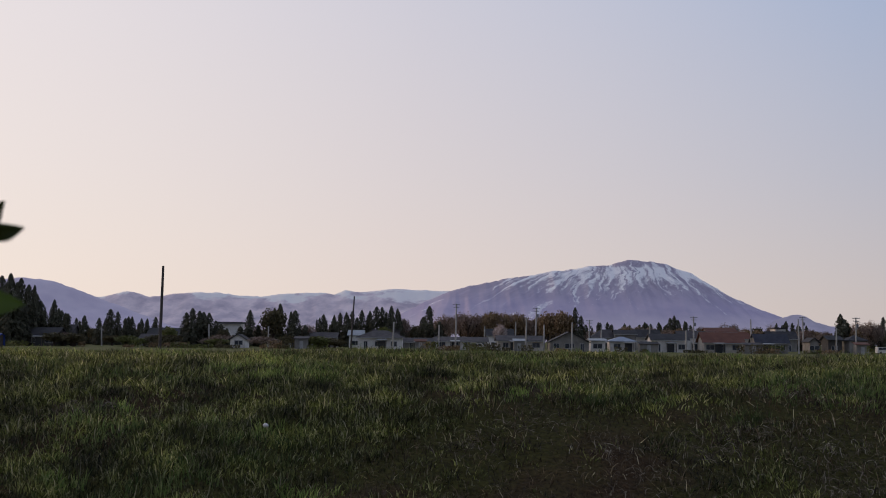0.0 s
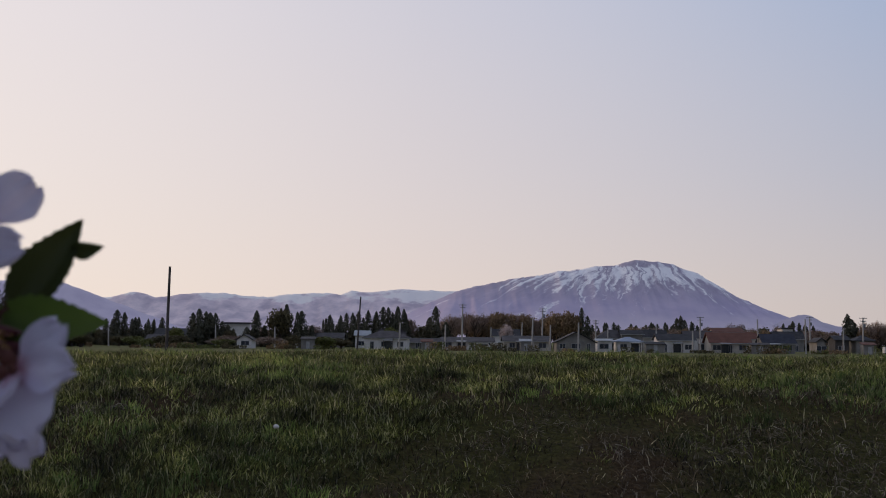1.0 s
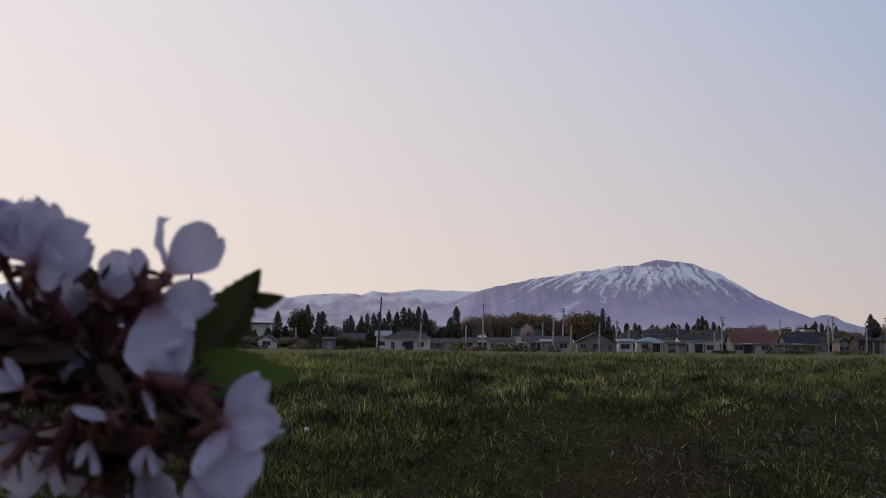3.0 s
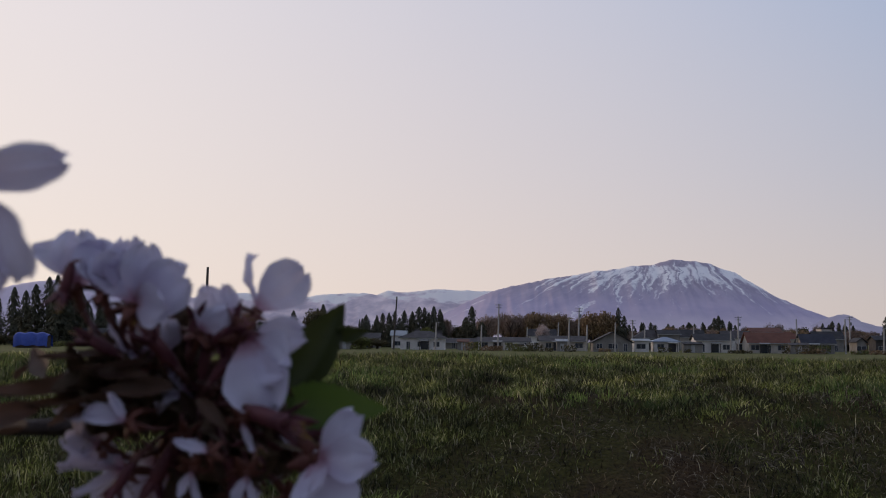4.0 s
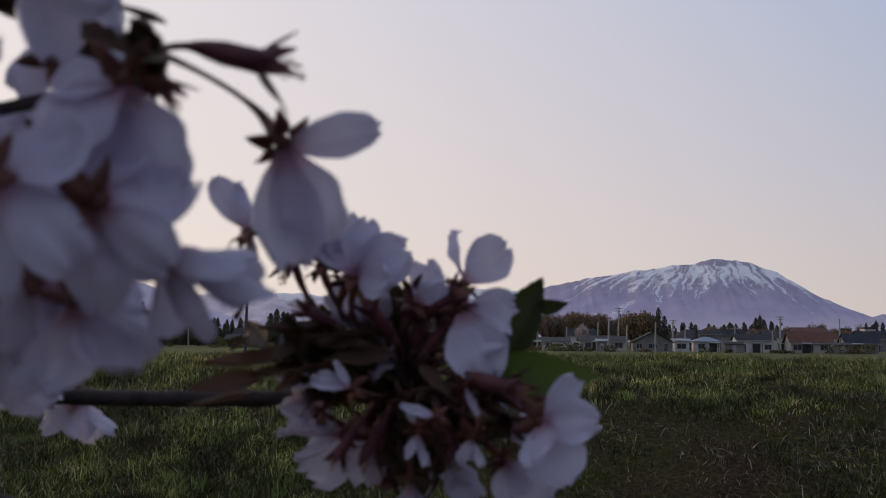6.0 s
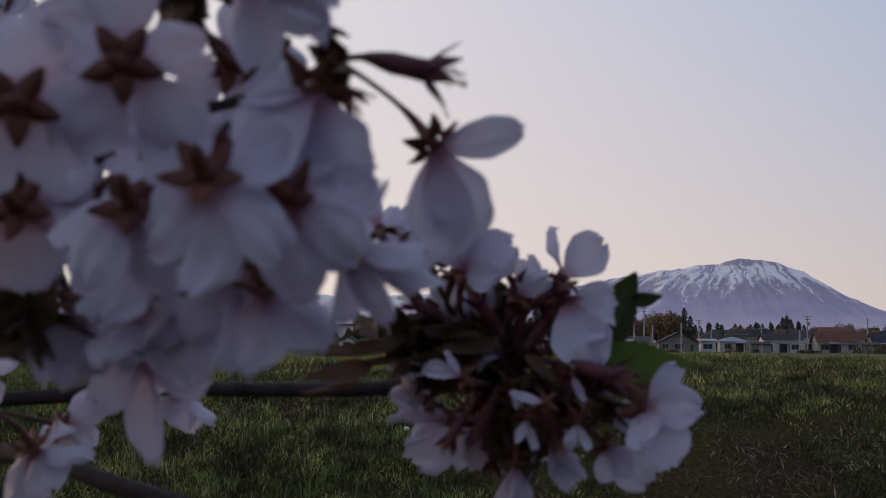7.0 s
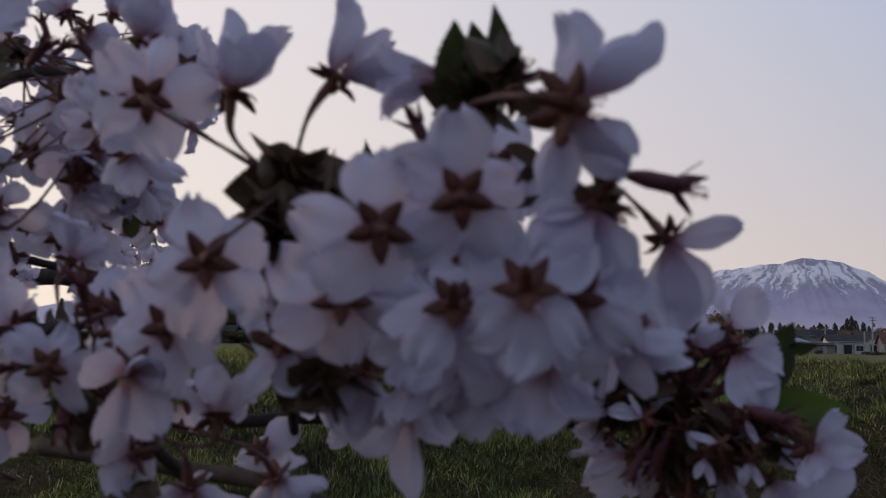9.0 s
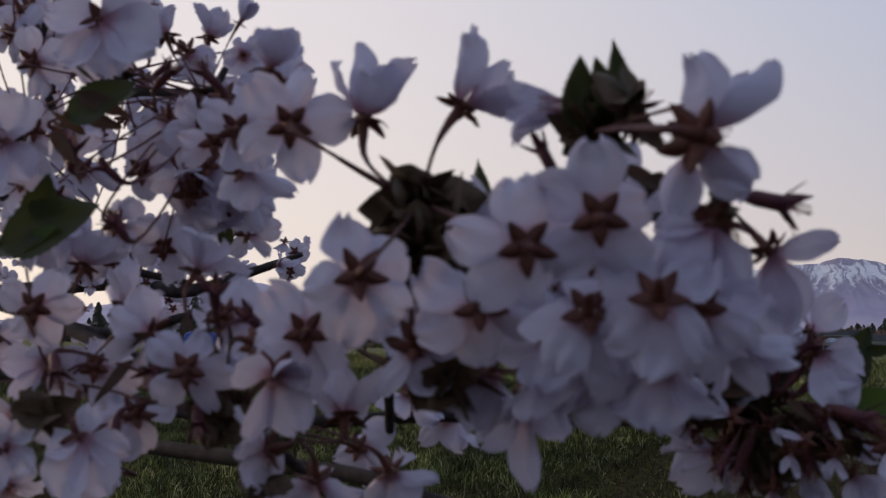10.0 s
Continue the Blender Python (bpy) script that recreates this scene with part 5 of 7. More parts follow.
bracts(near_branch, tip_hub, 34, 0.020, 2)
bracts(near_branch, leafy_hub, 26, 0.014, 3)
bracts(near_branch, upper_hub, 9, 0.008, 4, (-0.6, 0, 0))
bracts(near_branch, (-0.3133, 0.2300, 1.5661), 24, 0.018, 5)
bracts(near_branch, (-0.2946, 0.2050, 1.5623), 30, 0.022, 6)
# blossom of the front spur, seen from behind
leaf(near_branch, 'bronze', (-0.2510, 0.1750, 1.6000), (-0.2390, 0.1700, 1.5854), 20)
leaf(near_branch, 'bronze', (-0.2374, 0.1700, 1.5988), (-0.2238, 0.1650, 1.5836), 40)
leaf(near_branch, 'bronze', (-0.2501, 0.1750, 1.5887), (-0.2359, 0.1700, 1.5932), -30)
leaf(near_branch, 'bronze', (-0.2328, 0.1700, 1.5877), (-0.2207, 0.1650, 1.5936), 10)
leaf(near_branch, 'bronze', (-0.3019, 0.2100, 1.5699), (-0.2891, 0.2000, 1.5480), 20)
leaf(near_branch, 'bronze', (-0.2910, 0.2100, 1.5698), (-0.2997, 0.2050, 1.5446), -20)
leaf(near_branch, 'bronze', (-0.3131, 0.2200, 1.5671), (-0.3039, 0.2100, 1.5825), 30)
leaf(near_branch, 'bronze', (-0.2822, 0.2000, 1.5481), (-0.2929, 0.2000, 1.5689), 60)
leaf(near_branch, 'bronze', (-0.2075, 0.1650, 1.5758), (-0.2209, 0.1600, 1.5798), 20)
leaf(near_branch, 'young', (-0.2460, 0.1720, 1.5914), (-0.2484, 0.1700, 1.6137), -30)
leaf(near_branch, 'young', (-0.2397, 0.1700, 1.5909), (-0.2374, 0.1700, 1.6083), 10)
blossom(near_branch, (-0.2423, 0.1360, 1.5646), (-0.12, 0.99, 0.13), -1, 10)
blossom(near_branch, (-0.2603, 0.1340, 1.5572), (-0.31, 0.94, 0.12), 4, 8, hub=spur_hub)
blossom(near_branch, (-0.3088, 0.1600, 1.5515), (-0.39, 0.91, -0.12), 50, 12, hub=spur_hub)
blossom(near_branch, (-0.2763, 0.1700, 1.5430), (-0.16, 0.96, -0.21), 25, 10)
blossom(near_branch, (-0.2457, 0.1500, 1.5412), (-0.14, 0.85, -0.50), -1, 22)
blossom(near_branch, (-0.2279, 0.1380, 1.5446), (-0.03, 0.87, -0.50), 33, 18)
tipped_blossom(near_branch, (-0.2140, 0.1630, 1.5650), (-0.05, -0.71, -0.71), [((-0.2090, 0.1680, 1.5450), 10, 1), ((-0.2200, 0.1650, 1.5410), 12, 1.05), ((-0.2280, 0.1580, 1.5520), 15, 1), ((-0.2290, 0.1650, 1.5650), 25, 0.9)], hub=upper_hub, size=1.05)
tipped_blossom(near_branch, (-0.1940, 0.2050, 1.5610), (0.58, -0.36, -0.73), [((-0.1750, 0.2120, 1.5670), 40, 0.62), ((-0.1860, 0.2120, 1.5390), 12, 0.8), ((-0.1920, 0.2150, 1.5380), 15, 0.75)], hub=upper_hub)
spent(near_branch, (-0.1940, 0.1800, 1.5729), (0.96, 0.21, -0.19), hub=upper_hub, size=1.30)
spent(near_branch, (-0.2090, 0.1680, 1.5661), (0.49, 0.22, -0.85), hub=upper_hub, size=0.95)
leaf(near_branch, 'bronze', (-0.2381, 0.1950, 1.5854), (-0.2223, 0.1900, 1.5757), 15)
leaf(near_branch, 'bronze', (-0.2257, 0.1950, 1.5837), (-0.2359, 0.1900, 1.5719), -25)
blossom(near_branch, (-0.2410, 0.2000, 1.5796), (-0.01, 1.00, -0.02), 20, 14, hub=leafy_hub)
blossom(near_branch, (-0.2202, 0.1350, 1.5815), (0.15, 0.96, -0.23), hub=leafy_hub, petals=[(121, 2, 0), (-160, 30, 1)])
blossom(near_branch, (-0.2182, 0.1250, 1.5828), (0.58, 0.81, 0.01), hub=leafy_hub, petals=[(-8, 6, 0), (8, 10, 1), (23, 14, 1), (-152, 25, 1)], size=1.14)
blossom(near_branch, (-0.2529, 0.1750, 1.6004), (-1.00, 0.08, 0.01), hub=leafy_hub, petals=[(-4, 76, 0), (176, 70, 0), (122, 75, 0)])
spent(near_branch, (-0.2605, 0.1850, 1.5892), (-0.47, 0.14, 0.87), hub=leafy_hub)
spent(near_branch, (-0.2331, 0.1720, 1.5991), (0.59, 0.04, 0.81), hub=leafy_hub, size=0.90)
spent(near_branch, (-0.2106, 0.1400, 1.5952), (0.97, 0.15, 0.21), hub=leafy_hub, size=0.90)
leaf(near_branch, 'young', (-0.2435, 0.1750, 1.5943), (-0.2452, 0.1700, 1.6133), 20)
leaf(near_branch, 'young', (-0.2424, 0.1720, 1.5937), (-0.2382, 0.1700, 1.6123), 90)
leaf(near_branch, 'young', (-0.2424, 0.1800, 1.5968), (-0.2412, 0.1800, 1.6205), 60)
leaf(near_branch, 'young', (-0.2911, 0.2500, 1.5747), (-0.2915, 0.2600, 1.5985), 70)
blossom(near_branch, (-0.3205, 0.2120, 1.6054), (0.01, 0.18, 0.98), hub=spur_hub, petals=[(103, 54, 0), (-88, 56, 0), (-82, 20, 1), (-162, 30, 0), (115, 50, 1)], size=1.14)
blossom(near_branch, (-0.2871, 0.2030, 1.6070), (0.49, 0.33, 0.81), hub=spur_hub, petals=[(-28, 34, 1), (143, 22, 0), (158, 30, 0), (15, 52, 0), (146, 50, 1)], size=1.12)
blossom(near_branch, (-0.3419, 0.2000, 1.6010), (-0.35, 0.89, 0.31), 18, 14, hub=spur_hub)
blossom(near_branch, (-0.3618, 0.2400, 1.6293), (0.19, 0.07, 0.98), 126, 66, hub=spur_hub, size=0.85)
blossom(near_branch, (-0.3013, 0.2050, 1.5324), (-0.04, 0.89, -0.46), 17, 14, hub=spur_hub)
blossom(near_branch, (-0.2927, 0.2000, 1.5515), (-0.16, 0.97, 0.17), 39, 12, hub=spur_hub)
blossom(near_branch, (-0.2953, 0.2224, 1.5439), (0.09, -1.00, 0.03), -55, 17)
blossom(near_branch, (-0.2924, 0.2477, 1.5710), (0.63, -0.74, 0.21), 2, 10)
blossom(near_branch, (-0.3099, 0.2568, 1.5548), (-0.08, 0.97, -0.24), 47, 25)
blossom(near_branch, (-0.2583, 0.2117, 1.5571), (0.27, 0.96, 0.04), 45, 22)
blossom(near_branch, (-0.3147, 0.2607, 1.5492), (-0.40, 0.92, 0.00), 23, 19)
blossom(near_branch, (-0.2467, 0.2107, 1.5611), (0.28, 0.95, -0.13), 31, 25)
blossom(near_branch, (-0.2834, 0.2299, 1.5513), (0.12, 0.98, -0.18), 30, 23)
blossom(near_branch, (-0.2743, 0.2560, 1.5543), (-0.12, 0.99, -0.03), 46, 14)
# blossom hanging below the front spur
blossom(near_branch, (-0.2783, 0.2100, 1.5239), (-0.26, 0.39, -0.89), -6, 35)
blossom(near_branch, (-0.2622, 0.2000, 1.5236), (0.05, 0.40, -0.92), 49, 30)
blossom(near_branch, (-0.2450, 0.1900, 1.5258), (0.07, 0.29, -0.95), 45, 40)
blossom(near_branch, (-0.2259, 0.1750, 1.5272), (0.03, 0.50, -0.86), 53, 30)
blossom(near_branch, (-0.2088, 0.1700, 1.5352), (0.66, 0.58, -0.48), 9, 30)
blossom(near_branch, (-0.2169, 0.1550, 1.5430), (0.27, 0.90, -0.34), 53, 14)
blossom(near_branch, (-0.2360, 0.1800, 1.5333), (-0.15, 0.90, -0.42), 22, 12)
blossom(near_branch, (-0.2561, 0.1850, 1.5362), (-0.36, 0.90, -0.24), 51, 14)
blossom(near_branch, (-0.3300, 0.4490, 1.4934), (-0.14, 0.38, -0.92), petals=[(171, 20, 0), (-93, 40, 0), (105, 30, 0), (122, 50, 0)])
blossom(near_branch, (-0.3469, 0.4300, 1.5063), (-0.27, 0.48, -0.84), -4, 25)
# blossom at the tip of the twig
bracts(near_branch, (-0.1960, 0.3620, 1.5170), 36, 0.021, 21)
bracts(near_branch, (-0.2110, 0.3550, 1.5120), 30, 0.019, 22)
bracts(near_branch, (-0.1690, 0.3500, 1.4960), 26, 0.017, 23)
bracts(near_branch, (-0.1800, 0.3600, 1.4830), 22, 0.017, 24)
bracts(near_branch, (-0.1890, 0.3650, 1.5300), 16, 0.015, 25)
bracts(near_branch, (-0.1520, 0.3350, 1.5030), 14, 0.014, 26)
spent(near_branch, (-0.1691, 0.3397, 1.5237), (0.60, -0.00, 0.80), hub=tip_hub)
spent(near_branch, (-0.1422, 0.3378, 1.5017), (0.95, 0.30, -0.08), hub=tip_hub)
spent(near_branch, (-0.1886, 0.3666, 1.4739), (-0.11, 0.07, -0.99), hub=tip_hub)
spent(near_branch, (-0.1800, 0.3421, 1.5356), (0.18, 0.14, 0.97), hub=tip_hub)
spent(near_branch, (-0.2005, 0.3343, 1.4853), (-0.50, -0.19, -0.84), hub=tip_hub)
spent(near_branch, (-0.1808, 0.3572, 1.4962), (0.00, 0.45, -0.89), hub=tip_hub, size=1.09)
spent(near_branch, (-0.1887, 0.3539, 1.4904), (-0.26, -0.62, -0.74), hub=tip_hub, size=0.99)
spent(near_branch, (-0.1772, 0.3455, 1.5259), (0.18, -0.11, 0.98), hub=tip_hub, size=1.05)
spent(near_branch, (-0.1687, 0.3794, 1.4842), (0.49, -0.19, -0.85), hub=tip_hub, size=0.99)
spent(near_branch, (-0.1779, 0.3781, 1.5268), (0.13, -0.09, 0.99), hub=tip_hub, size=1.05)
spent(near_branch, (-0.1617, 0.3433, 1.5202), (0.76, 0.04, 0.64), hub=tip_hub, size=1.16)
bud(near_branch, (-0.1522, 0.3450, 1.4956), (0.87, 0.21, -0.44), hub=tip_hub)
bud(near_branch, (-0.1678, 0.3450, 1.4829), (0.44, 0.11, -0.89), hub=tip_hub)
bud(near_branch, (-0.1795, 0.3450, 1.4750), (-0.02, 0.18, -0.98), hub=tip_hub)
leaf(near_branch, 'green_folded', (-0.1539, 0.3600, 1.5110), (-0.1371, 0.3700, 1.5414), 25)
leaf(near_branch, 'young', (-0.1391, 0.3650, 1.5321), (-0.1280, 0.3620, 1.5335), 80)
leaf(near_branch, 'green', (-0.1543, 0.3400, 1.5098), (-0.1195, 0.3420, 1.5085), 38)
side_hub = (-0.2206, 0.2750, 1.5258)
tipped_blossom(near_branch, (-0.2150, 0.2620, 1.5480), (-0.32, 0.00, 0.95), [((-0.2250, 0.2650, 1.5610), 25, 0.8), ((-0.2200, 0.2680, 1.5600), 40, 0.6), ((-0.2110, 0.2620, 1.5380), 70, 0.45)], hub=side_hub, size=0.85)
leaf(near_branch, 'bronze', (-0.2139, 0.3450, 1.5105), (-0.2233, 0.3363, 1.5022), -32)
leaf(near_branch, 'bronze', (-0.2323, 0.3450, 1.5013), (-0.2569, 0.3583, 1.4955), 18)
leaf(near_branch, 'bronze', (-0.2269, 0.3450, 1.5169), (-0.2389, 0.3665, 1.5252), -25)
leaf(near_branch, 'bronze', (-0.1844, 0.3450, 1.5154), (-0.1670, 0.3748, 1.5233), -45)
leaf(near_branch, 'bronze', (-0.1809, 0.3450, 1.5164), (-0.1647, 0.3553, 1.5231), 46)
leaf(near_branch, 'bronze', (-0.2290, 0.3450, 1.5073), (-0.2508, 0.3327, 1.5026), -28)
leaf(near_branch, 'bronze', (-0.2130, 0.3450, 1.5183), (-0.1900, 0.3310, 1.5170), 1)
leaf(near_branch, 'bronze', (-0.2328, 0.3450, 1.5207), (-0.2427, 0.3614, 1.5151), -13)
leaf(near_branch, 'bronze', (-0.1848, 0.3450, 1.5139), (-0.1802, 0.3500, 1.5034), 47)
leaf(near_branch, 'bronze', (-0.1504, 0.3450, 1.5071), (-0.1504, 0.3370, 1.5159), -41)
leaf(near_branch, 'bronze', (-0.1545, 0.3450, 1.5082), (-0.1421, 0.3280, 1.5038), -39)
leaf(near_branch, 'bronze', (-0.1594, 0.3450, 1.4952), (-0.1645, 0.3591, 1.5053), 54)
leaf(near_branch, 'bronze', (-0.1757, 0.3450, 1.5038), (-0.1611, 0.3552, 1.4908), 49)
leaf(near_branch, 'bronze', (-0.1554, 0.3450, 1.4844), (-0.1448, 0.3701, 1.4931), -28)
leaf(near_branch, 'bronze', (-0.1799, 0.3450, 1.4794), (-0.1845, 0.3512, 1.4913), -51)
tipped_blossom(near_branch, (-0.1630, 0.3520, 1.5390), (0.49, 0.18, 0.85), [((-0.1500, 0.3620, 1.5520), 8, 0.95), ((-0.1710, 0.3620, 1.5560), 82, 0.5)], hub=tip_hub)
tipped_blossom(near_branch, (-0.1630, 0.3350, 1.5300), (0.78, -0.52, -0.36), [((-0.1490, 0.3450, 1.5330), 35, 0.9), ((-0.1470, 0.3250, 1.5200), 15, 1), ((-0.1540, 0.3250, 1.5070), 10, 0.95)], hub=tip_hub)
tipped_blossom(near_branch, (-0.1380, 0.3180, 1.4960), (0.55, -0.83, 0.00), [((-0.1300, 0.3250, 1.5090), 30, 0.8), ((-0.1210, 0.3120, 1.4970), 8, 1), ((-0.1310, 0.3120, 1.4770), 10, 1), ((-0.1390, 0.3050, 1.4830), 40, 0.9)], hub=tip_hub, size=1.10)
tipped_blossom(near_branch, (-0.1970, 0.3350, 1.5400), (0.17, -0.28, 0.95), [((-0.1940, 0.3350, 1.5590), 20, 0.85), ((-0.1790, 0.3350, 1.5490), 12, 1), ((-0.2090, 0.3450, 1.5560), 15, 1), ((-0.1830, 0.3250, 1.5390), 25, 0.9)], hub=tip_hub)
tipped_blossom(near_branch, (-0.2090, 0.3400, 1.5440), (-0.35, 0.00, 0.94), [((-0.2130, 0.3450, 1.5600), 10, 1), ((-0.2020, 0.3350, 1.5580), 30, 0.9), ((-0.2170, 0.3350, 1.5510), 50, 0.8)], hub=tip_hub)
tipped_blossom(near_branch, (-0.1780, 0.3400, 1.5320), (0.36, -0.36, 0.86), [((-0.1770, 0.3450, 1.5440), 35, 0.9), ((-0.1680, 0.3350, 1.5380), 25, 0.85)], hub=tip_hub, size=0.90)
tipped_blossom(near_branch, (-0.1890, 0.3650, 1.5290), (-0.94, -0.34, 0.07), [((-0.2100, 0.3750, 1.5350), 20, 1), ((-0.2060, 0.3700, 1.5200), 30, 0.9), ((-0.1960, 0.3750, 1.5380), 35, 0.8)], hub=tip_hub)
tipped_blossom(near_branch, (-0.1780, 0.3700, 1.5170), (-0.92, -0.38, 0.00), [((-0.2010, 0.3720, 1.5160), 40, 0.8), ((-0.1890, 0.3720, 1.5100), 50, 0.7)], hub=tip_hub)
tipped_blossom(near_branch, (-0.2020, 0.3450, 1.5070), (-0.95, -0.32, -0.06), [((-0.2230, 0.3450, 1.5050), 45, 0.75), ((-0.2170, 0.3450, 1.5100), 60, 0.6)], hub=tip_hub, size=0.90)
tipped_blossom(near_branch, (-0.2030, 0.3500, 1.4890), (-0.94, -0.31, 0.13), [((-0.2230, 0.3500, 1.4990), 35, 0.75), ((-0.2160, 0.3450, 1.4790), 50, 0.7), ((-0.2240, 0.3500, 1.4870), 60, 0.5)], hub=tip_hub)
tipped_blossom(near_branch, (-0.1960, 0.3650, 1.4920), (-0.31, 0.25, -0.92), [((-0.2130, 0.3750, 1.4720), 25, 1), ((-0.1990, 0.3700, 1.4690), 25, 1), ((-0.1890, 0.3750, 1.4740), 40, 0.8)], hub=tip_hub)
tipped_blossom(near_branch, (-0.1780, 0.3600, 1.4910), (0.00, 0.27, -0.96), [((-0.1870, 0.3700, 1.4710), 30, 0.9), ((-0.1730, 0.3650, 1.4720), 35, 0.85), ((-0.1770, 0.3600, 1.4680), 40, 0.8)], hub=tip_hub)
tipped_blossom(near_branch, (-0.1690, 0.3500, 1.5000), (0.88, -0.28, -0.39), [((-0.1510, 0.3480, 1.4930), 62, 0.5)], hub=tip_hub, size=0.80)
tipped_blossom(near_branch, (-0.1810, 0.3400, 1.5000), (0.42, -0.53, -0.74), [((-0.1760, 0.3350, 1.4940), 55, 0.5), ((-0.1710, 0.3380, 1.4960), 60, 0.6)], hub=tip_hub, size=0.75)
tipped_blossom(near_branch, (-0.1640, 0.3400, 1.4880), (0.62, -0.62, -0.49), [((-0.1590, 0.3350, 1.4830), 50, 0.5), ((-0.1660, 0.3400, 1.4800), 60, 0.5)], hub=tip_hub, size=0.75)
tipped_blossom(near_branch, (-0.1490, 0.3400, 1.4820), (0.69, -0.38, -0.61), [((-0.1410, 0.3350, 1.4740), 30, 0.9), ((-0.1340, 0.3350, 1.4710), 30, 0.9), ((-0.1490, 0.3400, 1.4700), 30, 0.8)], hub=tip_hub, size=0.95)
tipped_blossom(near_branch, (-0.1530, 0.3300, 1.5020), (0.45, -0.89, 0.09), [((-0.1460, 0.3300, 1.4980), 65, 0.5)], hub=tip_hub, size=0.80)
spent(near_branch, (-0.1660, 0.3350, 1.5330), (0.74, -0.53, 0.42), hub=tip_hub, size=1.25)
spent(near_branch, (-0.1910, 0.3350, 1.5290), (-0.50, -0.50, 0.70), hub=tip_hub, size=1.30)
spent(near_branch, (-0.1490, 0.3200, 1.5060), (0.86, -0.43, -0.26), hub=tip_hub, size=1.50)
spent(near_branch, (-0.1660, 0.3400, 1.4870), (0.32, 0.00, -0.95), hub=tip_hub, size=1.20)
spent(near_branch, (-0.1920, 0.3450, 1.4860), (-0.41, 0.00, -0.91), hub=tip_hub, size=1.30)
spent(near_branch, (-0.1710, 0.3400, 1.5300), (0.78, -0.60, -0.18), hub=tip_hub, size=1.20)
spent(near_branch, (-0.2130, 0.3450, 1.5290), (-0.89, 0.00, 0.45), hub=tip_hub, size=1.10)
spent(near_branch, (-0.1590, 0.3300, 1.5000), (0.36, -0.73, -0.58), hub=tip_hub, size=1.40)
spent(near_branch, (-0.2190, 0.3350, 1.5440), (-0.24, 0.00, -0.97), hub=tip_hub, size=1.00)
leaf(near_branch, 'bronze', (-0.2010, 0.3500, 1.5150), (-0.2490, 0.3500, 1.5090), 10)
leaf(near_branch, 'bronze', (-0.2010, 0.3500, 1.5240), (-0.2300, 0.3450, 1.5220), 20)
leaf(near_branch, 'bronze', (-0.1960, 0.3400, 1.5120), (-0.2350, 0.3450, 1.5060), 25)
leaf(near_branch, 'bronze', (-0.1920, 0.3400, 1.5220), (-0.2160, 0.3350, 1.5190), 35)
leaf(near_branch, 'bronze', (-0.1840, 0.3350, 1.5150), (-0.2070, 0.3350, 1.5130), -20)
leaf(near_branch, 'bronze', (-0.1770, 0.3400, 1.4980), (-0.1660, 0.3400, 1.4820), 10)
leaf(near_branch, 'bronze', (-0.1590, 0.3350, 1.5020), (-0.1430, 0.3300, 1.4880), -15)
leaf(near_branch, 'bronze', (-0.1760, 0.3300, 1.5120), (-0.1650, 0.3250, 1.5020), 10)
tipped_blossom(near_branch, (-0.2700, 0.2320, 1.5130), (0.21, -0.49, -0.84), [((-0.2840, 0.2350, 1.4990), 12, 0.9), ((-0.2800, 0.2400, 1.5100), 30, 1), ((-0.2670, 0.2380, 1.4850), 25, 0.45), ((-0.2560, 0.2350, 1.5020), 45, 0.7), ((-0.2630, 0.2400, 1.5040), 20, 1)], hub=under_hub, size=1.05)
tipped_blossom(near_branch, (-0.2810, 0.2200, 1.5210), (-0.16, -0.41, -0.90), [((-0.2890, 0.2250, 1.5080), 20, 1), ((-0.2770, 0.2220, 1.5080), 15, 1.1)], hub=under_hub)
tipped_blossom(near_branch, (-0.2190, 0.3450, 1.5460), (-0.32, 0.00, 0.95), [((-0.2360, 0.3500, 1.5590), 45, 0.7), ((-0.2190, 0.3450, 1.5640), 12, 1), ((-0.2090, 0.3450, 1.5600), 20, 0.9), ((-0.2230, 0.3400, 1.5430), 40, 0.9)], hub=tip_hub)
tipped_blossom(near_branch, (-0.2000, 0.3400, 1.5400), (0.35, -0.30, 0.89), [((-0.2030, 0.3450, 1.5590), 15, 0.9), ((-0.1830, 0.3400, 1.5470), 15, 1), ((-0.1900, 0.3350, 1.5390), 30, 0.9)], hub=tip_hub)
tipped_blossom(near_branch, (-0.1960, 0.3600, 1.5300), (-0.39, -0.49, -0.78), [((-0.1920, 0.3650, 1.5350), 20, 0.9), ((-0.2070, 0.3650, 1.5370), 25, 0.9), ((-0.2060, 0.3600, 1.5200), 30, 0.8)], hub=tip_hub)
tipped_blossom(near_branch, (-0.1760, 0.3600, 1.5140), (-0.89, -0.45, 0.09), [((-0.1940, 0.3600, 1.5170), 35, 0.8), ((-0.1870, 0.3600, 1.5090), 45, 0.7)], hub=tip_hub)
tipped_blossom(near_branch, (-0.1710, 0.3600, 1.5370), (-0.42, -0.53, 0.74), [((-0.1840, 0.3650, 1.5450), 25, 0.8), ((-0.1760, 0.3600, 1.5470), 30, 0.8)], hub=tip_hub, size=0.90)
tipped_blossom(near_branch, (-0.2110, 0.3500, 1.4960), (-0.79, -0.44, 0.44), [((-0.2210, 0.3500, 1.5070), 35, 0.7), ((-0.2040, 0.3450, 1.4920), 50, 0.6), ((-0.2190, 0.3450, 1.4890), 45, 0.7)], hub=tip_hub)
tipped_blossom(near_branch, (-0.1970, 0.3520, 1.5230), (-0.16, -0.57, 0.81), [((-0.2060, 0.3500, 1.5370), 25, 0.95), ((-0.1900, 0.3500, 1.5370), 30, 0.9), ((-0.2070, 0.3460, 1.5260), 35, 0.8)], hub=tip_hub, size=0.90)
